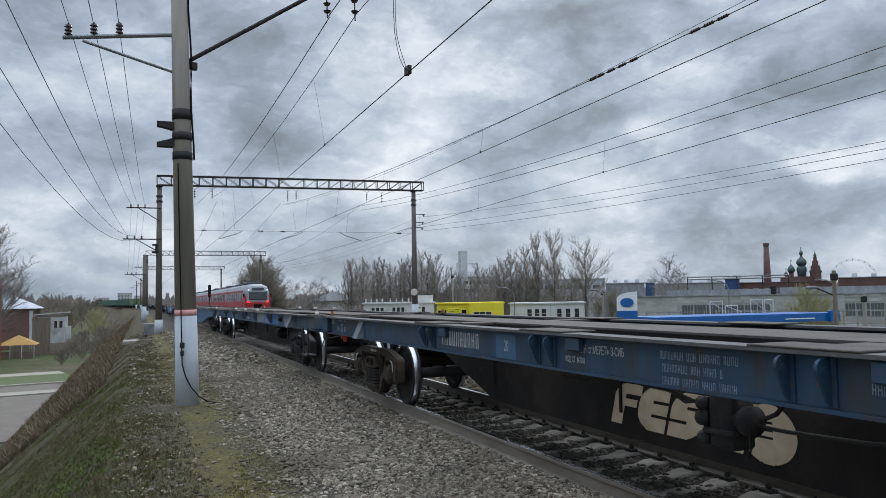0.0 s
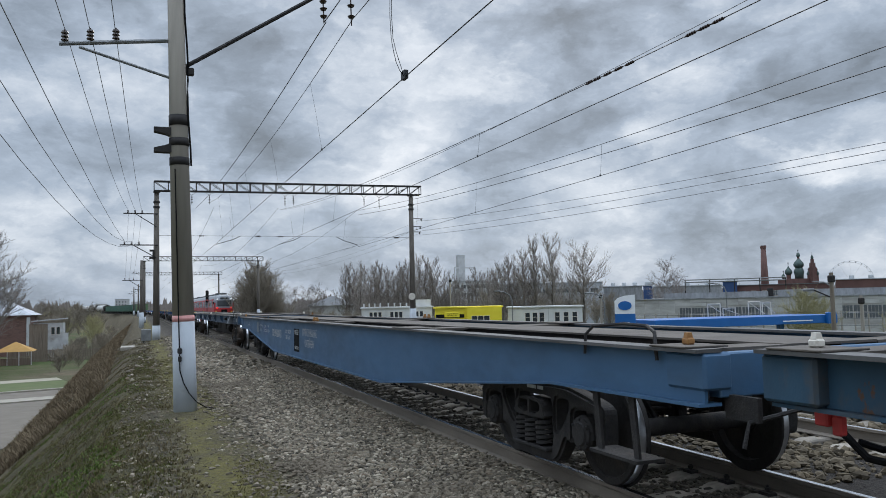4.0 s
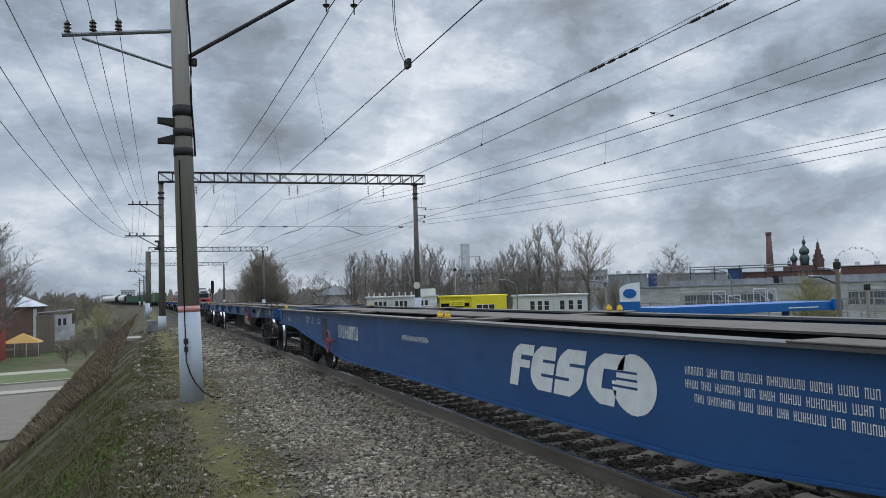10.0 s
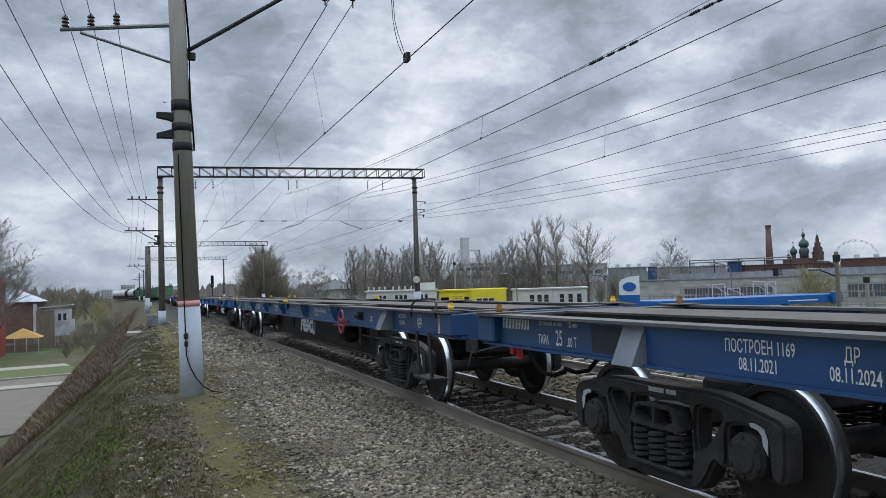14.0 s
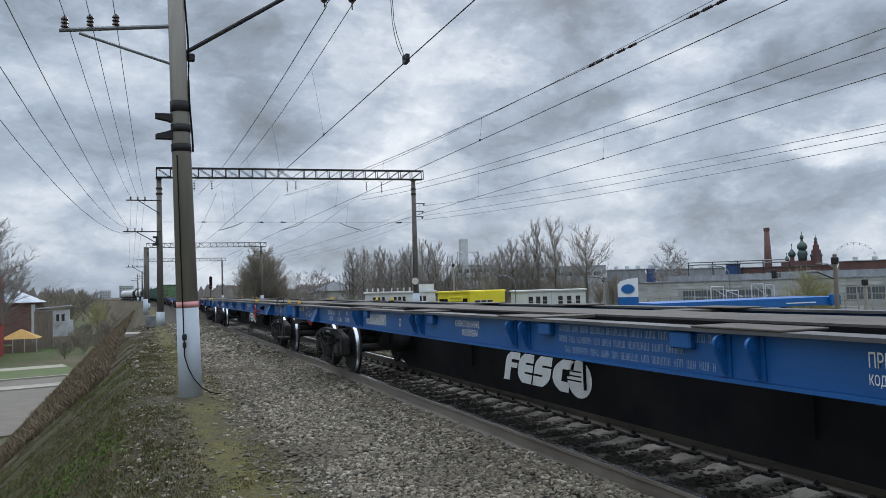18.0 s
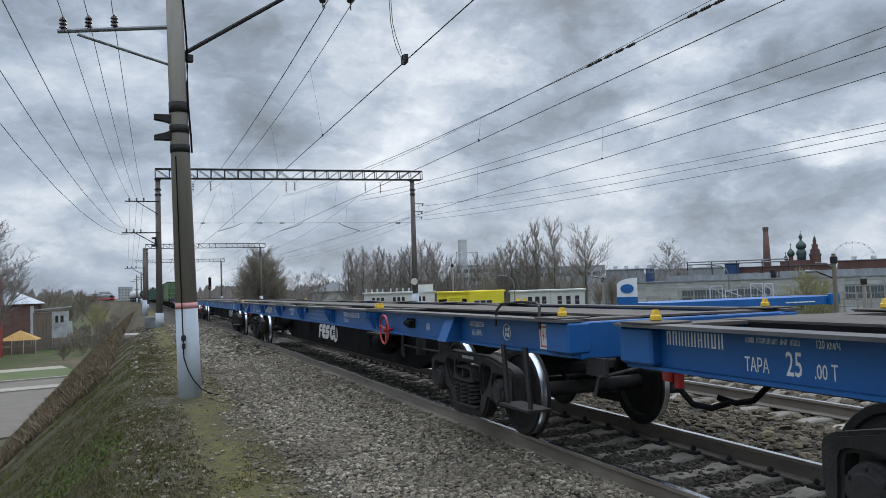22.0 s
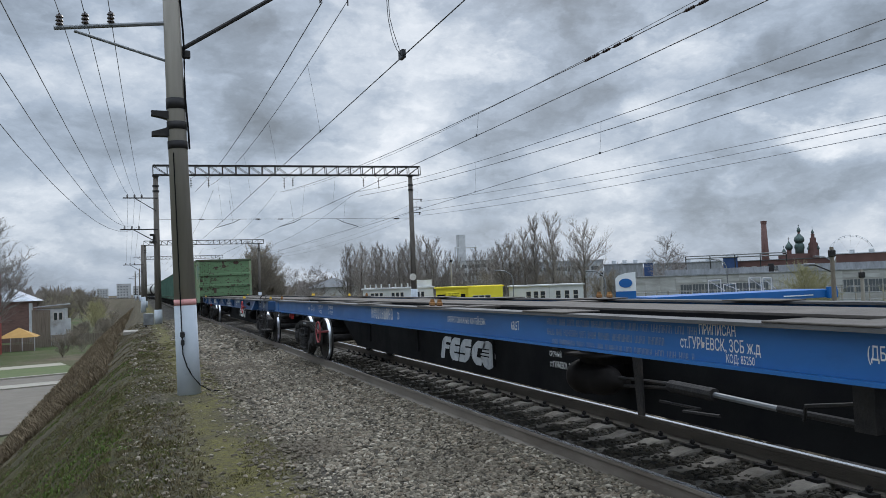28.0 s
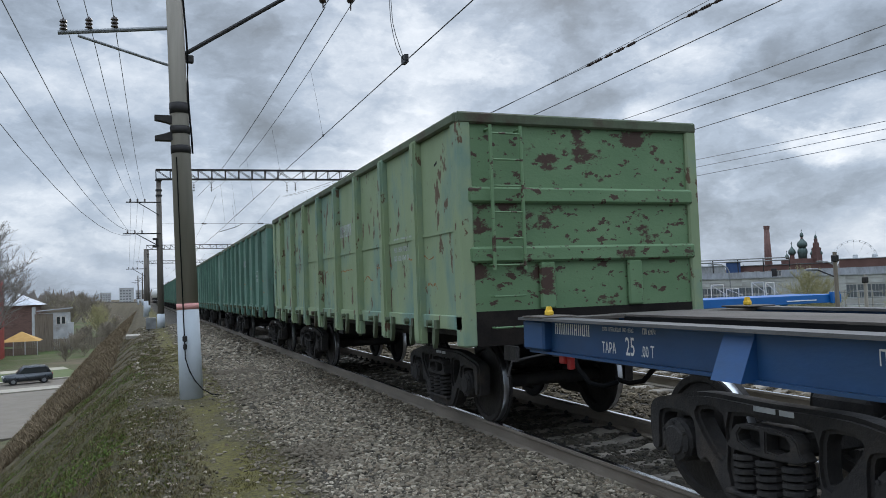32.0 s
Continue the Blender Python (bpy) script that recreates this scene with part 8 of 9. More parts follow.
# ---- trees, shrubs, grass ----
def grow(seed, height, spread, upright, limbs, twigs, trunk_r, fine=0.02, droop=0.0, sides=4, low=0.25):
    """Trunk mesh and crown mesh of a bare tree: limbs that fork into twigs."""
    rnd = random.Random(seed)
    trunk, crown = bmesh.new(), bmesh.new()
    pts = [Vector((0, 0, -0.3))]
    n = 7
    for i in range(1, n + 1):
        pts.append(Vector((rnd.uniform(-1, 1) * 0.02 * height * i / n, rnd.uniform(-1, 1) * 0.02 * height * i / n, height * 0.92 * i / n)))

    def seg(bm, a, b, ra, rb, k):
        d = b - a
        if d.length < 1e-4:
            return
        turn = d.to_track_quat("Z", "Y").to_matrix()
        u, v = [], []
        for j in range(k):
            o = turn @ Vector((math.cos(2 * math.pi * j / k), math.sin(2 * math.pi * j / k), 0))
            u.append(bm.verts.new(a + o * ra))
            v.append(bm.verts.new(b + o * rb))
        for j in range(k):
            bm.faces.new((u[j], u[(j + 1) % k], v[(j + 1) % k], v[j]))

    for i in range(n):
        seg(trunk, pts[i], pts[i + 1], trunk_r * (1 - 0.93 * i / n), trunk_r * (1 - 0.93 * (i + 1) / n), 8)

    def limb(start, way, length, r, depth):
        p, d = start, way.normalized()
        steps = 4 if depth > 1 else 3
        for s in range(steps):
            d = (d + Vector((rnd.uniform(-1, 1), rnd.uniform(-1, 1), rnd.uniform(-0.5, 1.0) * upright - droop)) * 0.22).normalized()
            q = p + d * length / steps
            seg(crown, p, q, r * (1 - 0.75 * s / steps), r * (1 - 0.75 * (s + 1) / steps), sides if depth > 1 else 3)
            if depth > 0:
                for _ in range(twigs if depth == 1 else twigs - 1):
                    side = Vector((rnd.uniform(-1, 1), rnd.uniform(-1, 1), rnd.uniform(-0.3, 0.9)))
                    limb(p.lerp(q, rnd.random()), d * 0.7 + side * 0.8 + Vector((0, 0, 0.3 * upright - droop)), length * rnd.uniform(0.35, 0.6), max(fine, r * 0.45), depth - 1)
            p = q

    for k in range(limbs):
        f = low + (0.98 - low) * (k + rnd.random()) / limbs
        i = min(n - 1, int(f * n))
        base = pts[i].lerp(pts[i + 1], f * n - i)
        a = k * 2.4 + rnd.uniform(-0.5, 0.5)
        way = Vector((math.cos(a), math.sin(a), upright * rnd.uniform(0.7, 1.4)))
        limb(base, way, spread * (1.15 - 0.75 * f) * rnd.uniform(0.8, 1.2), max(fine * 1.5, trunk_r * (1 - f) * 0.42 + 0.02), 2)
    return mesh_of("trunk", trunk, None, True), mesh_of("crown", crown, None)


def tree(kind, x, y, z, scale, turn, label, group):
    tr, cr, bark, twig = TREES[kind]
    t = thing("tree" if kind not in ("shrub", "bush", "dome") else "shrub", label, "tree" if kind not in ("shrub", "bush", "dome") else "shrub", Matrix.Translation((x, y, z)) @ Matrix.Rotation(turn, 4, "Z") @ Matrix.Diagonal((scale, scale, scale, 1)), group)
    part("trunk", tr, bark, t)
    part("crown", cr, twig, t)
    return t


TREES = {
    "poplar": (*grow(1, 14, 3.2, 1.5, 18, 4, 0.18, 0.009), BARK, TWIG),
    "poplar_b": (*grow(2, 14, 3.8, 1.1, 15, 4, 0.19, 0.009), BARK, TWIG),
    "oak": (*grow(3, 13, 5.0, 0.85, 20, 4, 0.24, 0.009, 0, 3, 0.32), BARK, TWIG),
    "slender": (*grow(9, 14, 3.2, 1.5, 26, 4, 0.17, 0.008), BARK, TWIG),
    "slender_b": (*grow(10, 14, 3.6, 1.25, 24, 4, 0.18, 0.008), BARK, TWIG),
    "dome": (*grow(12, 9, 3.7, 0.75, 62, 4, 0.15, 0.010, 0, 3, 0.12), BARK, SHRUB),
    "birch": (*grow(4, 14, 4.2, 1.0, 22, 4, 0.17, 0.011, 0.25, 4, 0.2), BIRCH_BARK, BIRCH_TWIG),
    "bush": (*grow(5, 9, 5.2, 1.1, 24, 4, 0.16, 0.014, 0, 3, 0.06), BARK, SHRUB),
    "shrub": (*grow(6, 3.4, 2.4, 0.9, 18, 4, 0.06, 0.009, 0, 3, 0.03), BARK, SHRUB),
    "bud": (*grow(7, 7, 3.2, 0.7, 40, 4, 0.10, 0.009, 0, 3, 0.10), BARK, BUDS),
}


def trees():
    rnd = random.Random(8)

    def row(kind, dx0, dx1, d0, d1, k, s0, s1, label, group, base=LOW):
        for i in range(k):
            a = dx0 + (dx1 - dx0) * (i + rnd.random()) / k
            p = along_sight(a, math.sqrt(max(1, 10000 - a * a)), rnd.uniform(d0, d1))
            z = base
            if kind in ("poplar", "poplar_b"):
                kk = rnd.choice(("poplar", "poplar_b"))
            else:
                kk = kind
            tree(kk, p.x, p.y, z, rnd.uniform(s0, s1), rnd.uniform(0, 6.28), label, group)

    # the tall group by the office
    for a, d, s, k in ((42.8, 152, 1.02, "slender"), (43.5, 150, 1.14, "slender_b"), (44.3, 152, 1.22, "slender"), (45.3, 155, 1.12, "slender_b"), (46.0, 150, 1.30, "slender_b"), (47.1, 150, 1.46, "slender"), (49.1, 150, 1.50, "slender_b"), (52.5, 150, 1.38, "oak"), (51.0, 160, 0.85, "slender")):
        p = along_sight(a, math.sqrt(10000 - a * a), d)
        tree(k, p.x, p.y, LOW, s, rnd.uniform(0, 6.28), "tall bare tree behind the office building", "tall bare trees")
    row("poplar", 24.5, 36.0, 175, 215, 24, 1.12, 1.42, "bare poplar in a row of trees", "row of bare poplars")
    row("poplar", 36.5, 43.0, 180, 230, 12, 0.95, 1.25, "bare poplar in a row of trees", "row of bare poplars")
    row("birch", 18.2, 21.8, 190, 215, 4, 0.85, 1.0, "bare birch beyond the tracks", "far birches")
    row("bush", 20.5, 29.0, 165, 190, 7, 0.62, 0.80, "dense brown bush beyond the tracks", "bushes")
    row("bush", 36, 56, 175, 225, 14, 0.75, 1.05, "dense brown bush behind the buildings", "bushes")
    # the large dense bush by the signal
    for dx, d, s in ((13.3, 150, 1.32), (14.1, 155, 1.52), (15.0, 152, 1.32), (12.6, 160, 0.95), (16.0, 162, 0.9)):
        p = along_sight(dx, math.sqrt(10000 - dx * dx), d)
        tree("dome", p.x, p.y, LOW + 2.5, s, rnd.uniform(0, 6.28), "large dense bare bush beside the line", "bushes")
    tree("birch", *along_sight(60.8, 79.4, 190).xy, LOW, 1.25, 1.0, "bare birch behind the factory hall", "far birches")
    tree("birch", *along_sight(61.8, 78.6, 195).xy, LOW, 1.05, 2.0, "bare birch behind the factory hall", "far birches")
    for a, d, s in ((72.2, 118, 1.22), (73.3, 122, 1.05), (79.0, 118, 0.95), (80.5, 116, 0.8)):
        tree("bud", *along_sight(a, math.sqrt(10000 - a * a), d).xy, LOW, s, rnd.uniform(0, 6.28), "budding yellow-green shrub by the filling station", "budding shrubs")
    # left side
    for x, y, s in ((-17.9, 116, 1.36), (-19.6, 119, 1.30), (-27.0, 172, 1.28), (-24.0, 185, 1.20), (-31, 180, 1.35), (-21.0, 205, 0.8)):
        tree("birch", x, y, LOW, s, rnd.uniform(0, 6.28), "bare drooping birch beside the brick house", "birches by the house")
    for i in range(26):
        y = 165 + i * 9 + rnd.uniform(-4, 4)
        tree("bush" if i % 3 else "bud", rnd.uniform(-26, -9) - max(0, (y - 250) * 0.03) + bend(y), y, LOW + min(2.5, max(0, (y - 170) * 0.015)), rnd.uniform(0.62, 0.98), rnd.uniform(0, 6.28), "dense bare shrub along the embankment foot", "left shrubs")
    for i in range(44):
        y = rnd.uniform(62, 200)
        x = rnd.uniform(-12, -5.5) + (0 if y > 118 or y < 60 else 1.5)
        if 63 < y < 116:
            continue
        tree("shrub", x, y, land(x, y) - 0.1, rnd.uniform(0.35, 0.8), rnd.uniform(0, 6.28), "dry bare shrub on the embankment slope", "slope shrubs")
    # far woods on the horizon
    bm = bmesh.new()
    for i in range(900):
        a = rnd.uniform(-40, 97)
        p = along_sight(a, math.sqrt(max(1, 10000 - a * a)), rnd.uniform(520, 900))
        if -6 < a < 1:
            continue
        h = rnd.uniform(9, 19)
        for _ in range(5):
            q = Vector((p.x + rnd.uniform(-4, 4), p.y + rnd.uniform(-4, 4), LOW))
            w = rnd.uniform(1.5, 3.4)
            tip = q + Vector((rnd.uniform(-1.5, 1.5), rnd.uniform(-1.5, 1.5), h * rnd.uniform(0.7, 1)))
            e = Vector((p.y, -p.x, 0)).normalized() * w
            v = [bm.verts.new(c) for c in (q - e * 0.7, q + e * 0.7, q + e + Vector((0, 0, h * 0.45)), tip, q - e + Vector((0, 0, h * 0.5)))]
            bm.faces.new(v)
    tagged(new("far_woods", mesh_of("far_woods", bm, TWIG)), "hazy brown far woods on the horizon", "woods", kind="stuff")


trees()


def grass():
    """Blades in tufts on the slope and shoulder; low weeds with small leaves."""
    rng = np.random.default_rng(5)

    def blades(name, count, xr, yr, h, w, mat, label, clump, keep):
        vs, fs = [], []
        k = 0
        while k < count:
            y = yr[0] + (yr[1] - yr[0]) * rng.random() ** 1.7
            x = rng.uniform(*xr)
            if noise.noise((x * 0.55 + keep, y * 0.45, keep)) < clump:
                k += 0.34
                continue
            for _ in range(7):
                cx, cy = x + rng.normal(0, 0.05), y + rng.normal(0, 0.05)
                z = land(cx, cy) - 0.01
                a = rng.uniform(0, 6.28)
                hh = h * rng.uniform(0.5, 1.25)
                lean = rng.normal(0, 0.45, 2) * hh
                dx, dy = math.cos(a) * w, math.sin(a) * w
                b = len(vs)
                vs += [(cx - dx, cy - dy, z), (cx + dx, cy + dy, z), (cx + dx * 0.7 + lean[0] * 0.4, cy + dy * 0.7 + lean[1] * 0.4, z + hh * 0.55), (cx - dx * 0.7 + lean[0] * 0.4, cy - dy * 0.7 + lean[1] * 0.4, z + hh * 0.55), (cx + lean[0], cy + lean[1], z + hh * 0.9)]
                fs += [(b, b + 1, b + 2, b + 3), (b + 3, b + 2, b + 4)]
            k += 1
        me = bpy.data.meshes.new(name)
        me.from_pydata(vs, [], fs)
        me.materials.append(mat)
        tagged(new(name, me), label, "grass", kind="stuff")

    DRY = island_tones("dry_grass", ((0.084, 0.067, 0.03276), (0.1313, 0.106, 0.05148), (0.063, 0.05, 0.02496), (0.1733, 0.138, 0.07176)), 0.9, 0)
    LIVE = island_tones("fresh_grass", ((0.0726, 0.08, 0.0195), (0.0968, 0.102, 0.027), (0.1155, 0.108, 0.0345), (0.0572, 0.062, 0.0165)), 0.85, 0)
    WEED = island_tones("leafy_weeds", ((0.05775, 0.1, 0.0144), (0.0819, 0.125, 0.0208), (0.1103, 0.138, 0.0304), (0.0483, 0.078, 0.0144)), 0.8, 0)
    MOSS = island_tones("olive_moss_grass", ((0.09504, 0.083, 0.0285), (0.1296, 0.112, 0.039), (0.0756, 0.068, 0.024)), 0.95, 0)
    BRUSH = island_tones("dry_brush", ((0.1305, 0.0966, 0.0598), (0.1856, 0.1408, 0.0874), (0.0957, 0.069, 0.0437), (0.2392, 0.1822, 0.1127)), 0.95, 0)
    blades("dry_grass", 17000, (-7.6, 0.7), (4.5, 60), 0.06, 0.008, DRY, "dry pale grass on the embankment", -0.15, 3)
    blades("fresh_grass", 11000, (-6.5, 0.5), (4.5, 40), 0.045, 0.012, LIVE, "olive green grass and moss on the slope", -0.05, 9)
    blades("leafy_weeds", 2600, (-5.8, 0.2), (4.5, 30), 0.050, 0.017, WEED, "fresh green leafy weeds in clumps on the slope", 0.22, 33)
    blades("dry_brush", 4600, (-7.4, -4.2), (5, 58), 0.085, 0.008, BRUSH, "dry brown brush along the foot of the slope", -0.05, 21)
    blades("far_brush", 5500, (-6.6, -1.2), (30, 170), 0.30, 0.02, BRUSH, "brown dry brush on the far slope", -0.12, 27)
    blades("olive_moss_grass", 9000, (-0.5, 1.6), (4.0, 34), 0.030, 0.006, MOSS, "short olive moss and grass on the shoulder", -0.05, 15)


grass()


# ---- passenger train, cars, birds ----
EMU_RED = material("red_train_paint", (0.40, 0.02, 0.022), (0.48, 0.03, 0.03), 0.6, 0.4, 0, 0.03, 8)
EMU_GREY = material("grey_train_paint", (0.22, 0.23, 0.25), (0.28, 0.29, 0.31), 0.6, 0.4, 0, 0.03, 8)
EMU_ROOF = material("dark_train_roof", (0.07, 0.075, 0.08), (0.10, 0.105, 0.11), 0.6, 0.6, 0, 0.05, 8)
TAIL_LIGHT = glow("red_tail_light", (1.0, 0.03, 0.02), 1.3)
DIM_LIGHT = glow("dim_marker_light", (0.9, 0.92, 0.95), 0.6)
TYRE = material("black_tyre", (0.015, 0.015, 0.016), (0.025, 0.025, 0.026), 3, 0.9, 0, 0.1, 20)


def emu():
    t = thing("passenger_train", "red and grey electric passenger train with red tail lights", "passenger train")
    half = ((-1.72, 0.85), (-1.76, 2.2), (-1.70, 3.2), (-1.35, 3.85), (-0.7, 4.15), (0.7, 4.15), (1.35, 3.85), (1.70, 3.2), (1.76, 2.2), (1.72, 0.85))
    for k in range(5):
        y0 = 0.0 + k * 24.9
        nose = 2.6 if k == 0 else 0.0
        part("car_body", outline_slab(half, "y", y0 + nose, y0 + 24.3), EMU_GREY, t, "grey car body")
        part("red_band", boxes(((-1.775, y0 + nose, 0.80), (1.775, y0 + 24.3, 1.75)), ((-1.735, y0 + nose, 3.05), (1.735, y0 + 24.3, 3.3))), EMU_RED, t, "red bands along the side")
        part("roof_gear", boxes(((-0.9, y0 + 4, 4.16), (0.9, y0 + 9, 4.5)), ((-0.8, y0 + 13, 4.16), (0.8, y0 + 20, 4.42)), chamfer=0.08), EMU_ROOF, t)
        part("underframe", boxes(((-1.5, y0 + 1.5, 0.3), (1.5, y0 + 23, 0.80))), STEEL_DARK, t)
        for i in range(7):
            part("window", shared("emu_window", lambda: boxes(((-1.79, -0.75, 2.0), (-1.74, 0.75, 2.95)), chamfer=0.02)), PANE, t).location = (0, y0 + 4.4 + i * 2.9, 0)
        for yy in (y0 + 2.9 + nose * 0.3, y0 + 12.2, y0 + 22.6):
            part("door", shared("emu_door", lambda: boxes(((-1.785, -0.65, 1.0), (-1.745, 0.65, 3.1)), chamfer=0.02)), EMU_RED, t).location = (0, yy, 0)
        for yy in (y0 + 3.5, y0 + 6.0, y0 + 18.5, y0 + 21.0):
            w = part("wheelset", shared("axle", axle_shape, True), STEEL_DARK, t)
            w.location = (0, yy, 0.4785)
    # rounded nose in three steps, its lower part red
    bm = bmesh.new()
    rows = []
    for y, sx, lo, hi in ((2.6, 1.0, 0.85, 4.15), (1.2, 0.98, 0.8, 4.08), (0.4, 0.92, 0.8, 3.85), (0.0, 0.78, 0.85, 3.3)):
        rows.append([bm.verts.new((x * sx, y, lo + (z - 0.85) / 3.3 * (hi - lo))) for x, z in half])
    for a, b in zip(rows, rows[1:]):
        for i in range(len(half)):
            bm.faces.new((a[i], a[(i + 1) % len(half)], b[(i + 1) % len(half)], b[i]))
    bm.faces.new(rows[-1])
    bmesh.ops.recalc_face_normals(bm, faces=bm.faces)
    part("nose", bm, EMU_GREY, t, "rounded grey nose")
    part("nose_red", boxes(((-1.60, -0.05, 0.75), (1.60, 1.2, 1.65)), ((-1.74, 0.3, 0.75), (-1.45, 2.6, 2.6)), ((1.45, 0.3, 0.75), (1.74, 2.6, 2.6)), chamfer=0.08), EMU_RED, t, "red lower nose")
    part("windscreen", boxes(((-1.22, -0.10, 1.95), (1.22, 0.2, 3.12)), chamfer=0.10), PANE, t)
    part("destination_panel", boxes(((-0.8, -0.04, 3.25), (0.8, 0.5, 3.62)), chamfer=0.05), PANE, t)
    part("coupler_cover", boxes(((-0.55, -0.25, 0.75), (0.55, 0.0, 1.35)), chamfer=0.05), BLACK_PAINT, t)
    for x in (-1.25, 1.25):
        part("tail_light", boxes(((x - 0.16, -0.09, 1.55), (x + 0.16, 0.0, 1.80)), chamfer=0.03), TAIL_LIGHT, t, "glowing red tail light")
        part("marker_light", boxes(((x - 0.10, -0.02, 3.20), (x + 0.10, 0.3, 3.38)), chamfer=0.03), DIM_LIGHT, t)
        part("mirror", boxes(((x * 1.45 - 0.1, 0.6, 2.3), (x * 1.45 + 0.1, 0.8, 2.8)), chamfer=0.02), BLACK_PAINT, t)
    return t


def car(name, label, paint, kind):
    """A car along x, its front at negative x, on four wheels."""
    c = thing(name, label, "car", group="cars on the road")
    hb = 0.78 if kind == "sedan" else 0.98
    top = 1.42 if kind == "sedan" else 1.70
    low = 0.24 if kind == "sedan" else 0.32
    side = [(-2.15, low), (-2.2, hb - 0.22), (-2.05, hb - 0.06), (-1.05, hb + 0.04), (2.0, hb + 0.06), (2.15, hb - 0.1), (2.12, low)]
    bm = outline_slab(side, "y", -0.87, 0.87)
    bmesh.ops.bevel(bm, geom=list(bm.edges), offset=0.05, segments=2, affect="EDGES")
    part("body", bm, paint, c, "", True)
    if kind == "sedan":
        cab = [(-1.05, hb), (-0.35, top), (0.85, top), (1.65, hb)]
    else:
        cab = [(-1.05, hb), (-0.45, top), (1.65, top), (2.05, hb)]
    bm = outline_slab(cab, "y", -0.72, 0.72)
    bmesh.ops.bevel(bm, geom=list(bm.edges), offset=0.06, segments=2, affect="EDGES")
    part("cabin", bm, paint, c, "", True)
    a = 0.10
    glassy = [(cab[0][0] + 0.22, hb + 0.07), (cab[1][0] + 0.08, top - a), (cab[2][0] - 0.10, top - a), (cab[3][0] - 0.28, hb + 0.07)]
    for s in (-1, 1):
        lo, hi = sorted((s * 0.70, s * 0.735))
        part("side_glass", outline_slab(glassy, "y", lo, hi), PANE, c)
        for x in (-1.35, 1.35):
            w = part("wheel", shared("car_wheel", lambda: car_wheel(), True), TYRE, c)
            w.location = (x, s * 0.78, 0.33)
            part("rim", shared("car_rim", lambda: tubes(((0, -0.115, 0), (0, 0.115, 0), 0.19))), GALV, w)
        part("headlight", boxes(((-2.21, s * 0.62 - 0.16, hb - 0.26), (-2.0, s * 0.62 + 0.16, hb - 0.10)), chamfer=0.03), WHITE_SIGN, c)
        part("tail_lamp", boxes(((1.98, s * 0.66 - 0.12, hb - 0.2), (2.17, s * 0.66 + 0.12, hb - 0.02)), chamfer=0.03), RED_PAINT, c)
    if kind != "sedan":
        for s in (-1, 1):
            part("roof_rack", tubes(((-0.3, s * 0.6, top + 0.05), (1.4, s * 0.6, top + 0.05), 0.02)), GALV, c)
    return c


def car_wheel():
    bm = bmesh.new()
    lathe(bm, ((0.20, -0.11), (0.31, -0.11), (0.33, -0.08), (0.33, 0.08), (0.31, 0.11), (0.20, 0.11)), pose(0, 0, 0, 90, 0, 0), 18)
    return bm


def duck():
    b = thing("duck", "dark wild duck in flight with spread wings", "bird", group="flying ducks")
    bm = bmesh.new()
    lathe(bm, ((0.01, -0.24), (0.05, -0.17), (0.085, -0.02), (0.075, 0.10), (0.035, 0.20), (0.028, 0.27), (0.038, 0.31), (0.02, 0.36)), pose(0, 0, 0, -90, 0, 0), 10)
    part("body", bm, IRON, b, "", True)
    wings = []
    for s in (-1, 1):
        bm = bmesh.new()
        slab(bm, ((s * 0.04, -0.09), (s * 0.04, 0.09), (s * 0.22, 0.10), (s * 0.46, -0.02), (s * 0.44, -0.06), (s * 0.22, -0.06)), "z", -0.008, 0.008)
        wings.append((part("wing", bm, IRON, b), s))
    return b, wings


PASSENGER = emu()
WHITE_CAR = material("white_car_paint", (0.62, 0.63, 0.65), (0.68, 0.69, 0.71), 1, 0.3, 0, 0, spec=0.6)
DARK_CAR = material("dark_grey_car_paint", (0.035, 0.042, 0.05), (0.045, 0.052, 0.06), 1, 0.3, 0.2, 0, spec=0.6)
CARS = [(car("sedan", "white saloon car driving on the road", WHITE_CAR, "sedan"), 12.0, -10.3, 15.0), (car("hatchback", "silver white compact crossover car on the road", WHITE_CAR, "suv"), 28.8, -10.2, 16.0), (car("estate_car", "dark grey estate car with roof bars", DARK_CAR, "suv"), 32.0, -10.7, 16.0)]
DUCKS = [duck(), duck()]


# ---- what moves ----
RUN = [(0, 7.07), (1, 16.47), (2, 25.80), (3, 35.23), (6, 64.03), (7, 73.74), (8, 83.49), (9, 93.27), (10, 103.03), (11, 112.85), (12, 122.67), (13, 132.51), (14, 142.35), (17, 172.01), (18, 181.83), (19, 191.64), (20, 201.57), (21, 211.58), (22, 221.62), (23, 231.72), (24, 241.77), (25, 251.71), (28, 281.42), (29, 291.46), (30, 301.67), (31, 311.96), (32, 322.32)]       # seconds, metres that the train has come


def on_line(axis, y):
    """A pose on the line at y along it, turned with its curve."""
    return pose(axis + bend(y), y, 0, 0, 0, math.degrees(math.atan2(-(bend(y + 1) - bend(y - 1)) / 2, 1)))


def run_at(t):
    for (t0, s0), (t1, s1) in zip(RUN, RUN[1:]):
        if t <= t1:
            return s0 + (s1 - s0) * (t - t0) / (t1 - t0)
    return RUN[-1][1]


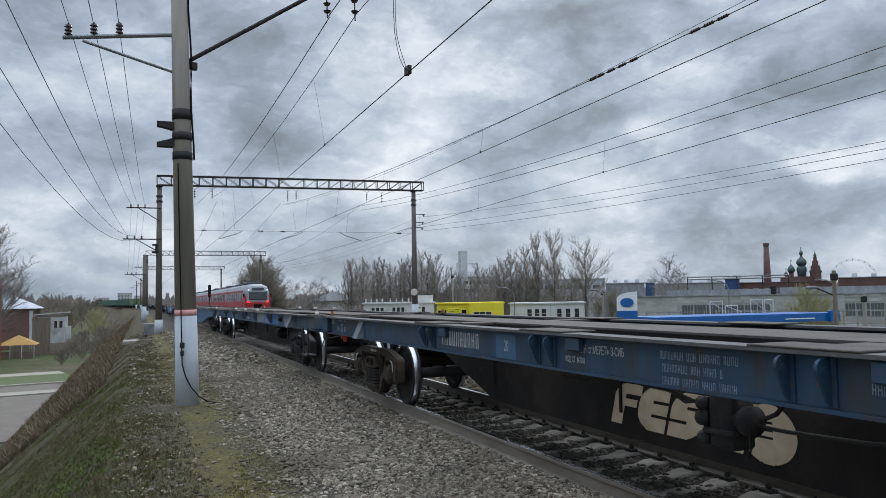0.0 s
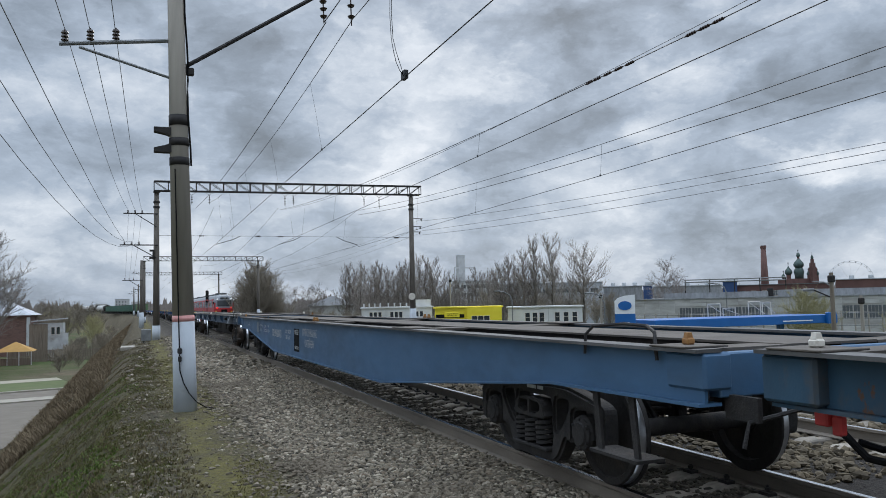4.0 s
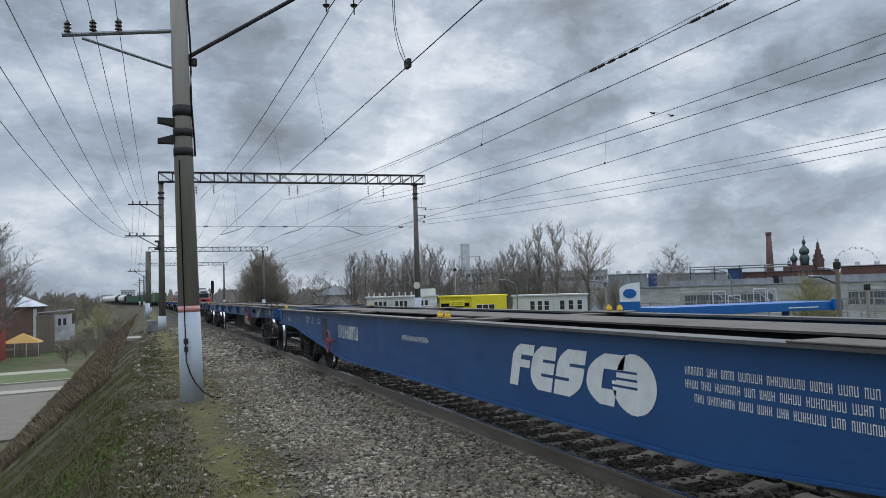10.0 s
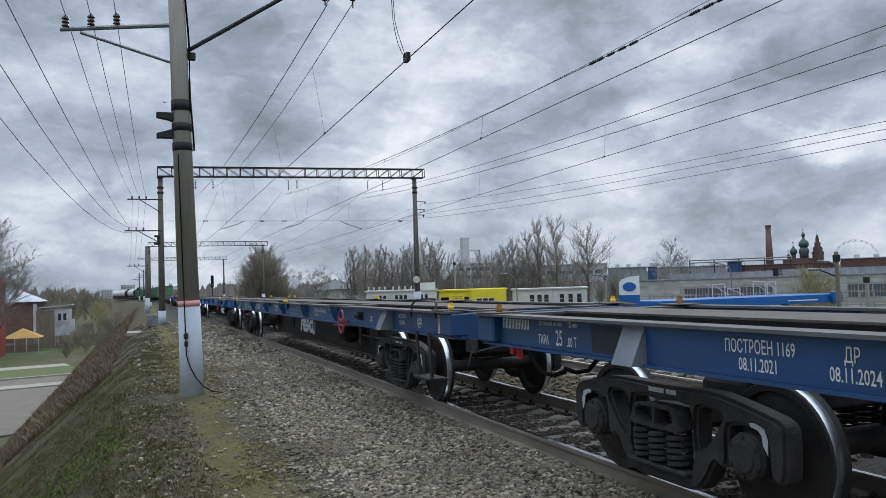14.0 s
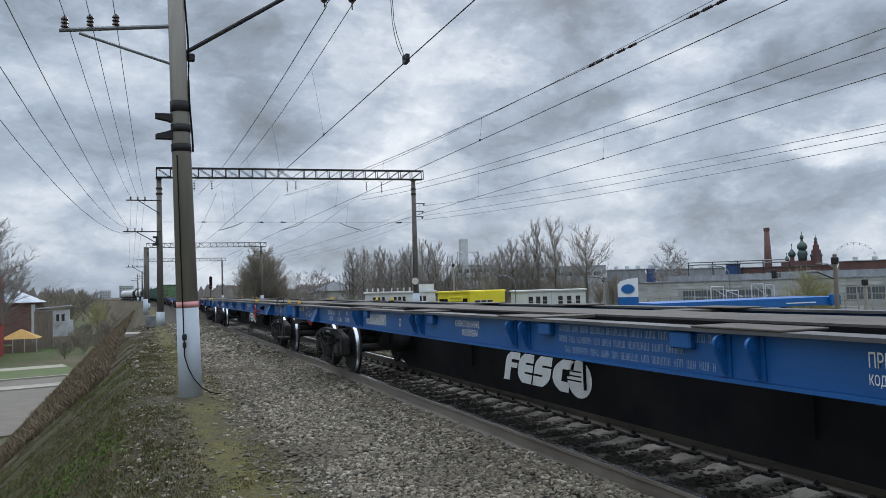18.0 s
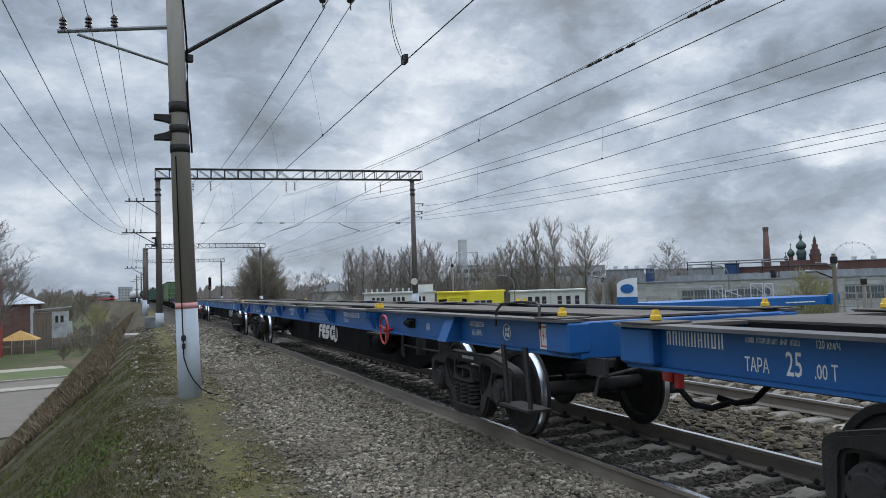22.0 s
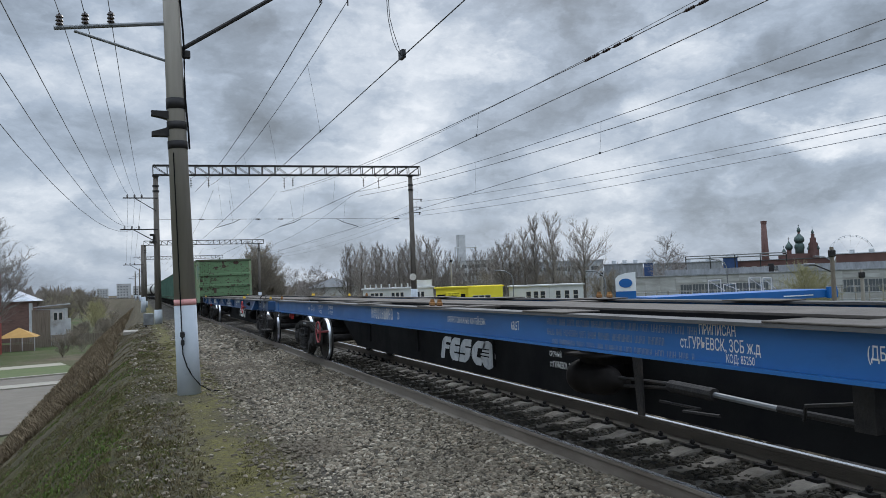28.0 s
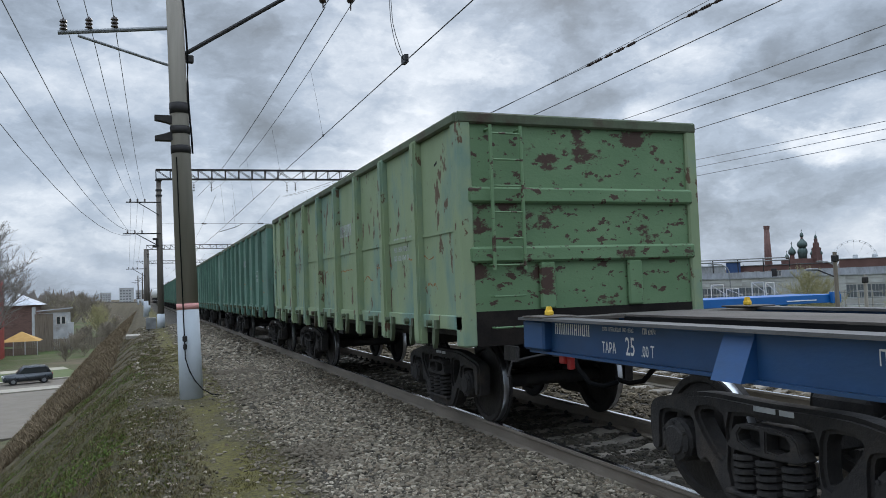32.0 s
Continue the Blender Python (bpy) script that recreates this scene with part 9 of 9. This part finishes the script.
def motions():
    for w, place in TRAIN:
        walk(w, [(t, on_line(TRACKS[0], place - s)) for t, s in RUN])
    for ws, wagon, y in WHEELSETS:
        place = dict((a.name, b) for a, b in TRAIN)[wagon.name] + y
        rows, turned, last = [], 0.0, None
        for k in range(0, 32 * 15 + 1):
            t = k / 15
            here = place - run_at(t)
            if last is not None and -8 < here < 45:
                turned += math.degrees((last - here) / 0.4785)
                rows.append((t, Matrix.Translation((0, y, 0.4785)) @ pose(0, 0, 0, turned % 360, 0, 0)))
            elif not rows or k == 32 * 15 or (last is not None and (-8 < last < 45)):
                rows.append((t, Matrix.Translation((0, y, 0.4785)) @ pose(0, 0, 0, turned % 360, 0, 0)))
            last = here
        walk(ws, rows)
    walk(PASSENGER, [(t, on_line(TRACKS[2], y)) for t, y in ((0, 108.3), (3, 139.2), (6, 171.7), (9, 204.7), (14, 262.0), (17, 320.0), (20, 400.0), (26, 720.0), (32, 1200.0))])
    for c, when, x, speed in CARS:
        rows = [(0, on_road(12))]
        start = when - (12 - x) / speed
        rows += [(start, on_road(12)), (when, on_road(x))]
        end = min(32.0, when + 6)
        if end > when:
            rows.append((end, on_road(x - speed * (end - when))))
        if end < 32:
            rows.append((32, on_road(x - speed * (end - when) - 5)))
        walk(c, rows)
    flights = (((0, (-10, -190, 8)), (8, (34.5, 16, 12)), (9, (37.3, 34.1, 13.7)), (10, (38.6, 51.7, 15.6)), (11, (36.9, 73.5, 18.5)), (12, (31.2, 96.7, 23.8)), (13, (20.0, 121.0, 30.6)), (14, (4, 146, 36)), (32, (-300, 500, 90))),
               ((0, (-8, -195, 8)), (8, (37.5, 13, 11.8)), (9, (39.5, 31.8, 13.2)), (10, (39.8, 50.9, 15.3)), (11, (38.5, 72.8, 18.2)), (12, (33.3, 96.5, 21.4)), (13, (22.6, 121.1, 28.1)), (14, (7, 146, 33)), (32, (-295, 505, 85))))
    for (b, wings), rows in zip(DUCKS, flights):
        poses = []
        for i, (t, p) in enumerate(rows):
            d = Vector(rows[min(i + 1, len(rows) - 1)][1]) - Vector(rows[max(i - 1, 0)][1])
            poses.append((t, Matrix.Translation(p) @ pose(0, 0, 0, 0, 0, math.degrees(math.atan2(-d.x, d.y)))))
        walk(b, poses)
        for w, s in wings:
            beats = [(0, pose(0, 0, 0, 0, 0, 0))] + [(8 + k * 0.1, pose(0, 0, 0, 0, -s * (10 + 38 * math.sin(k * 2.2)), 0)) for k in range(65)] + [(32, pose(0, 0, 0, 0, 0, 0))]
            walk(w, beats)


def on_road(x):
    """A pose on the road at x, heading away from the tracks."""
    return pose(x, 87.5 + (x + 10) * 0.25, LOW + 0.134, 0, 0, 14)


motions()
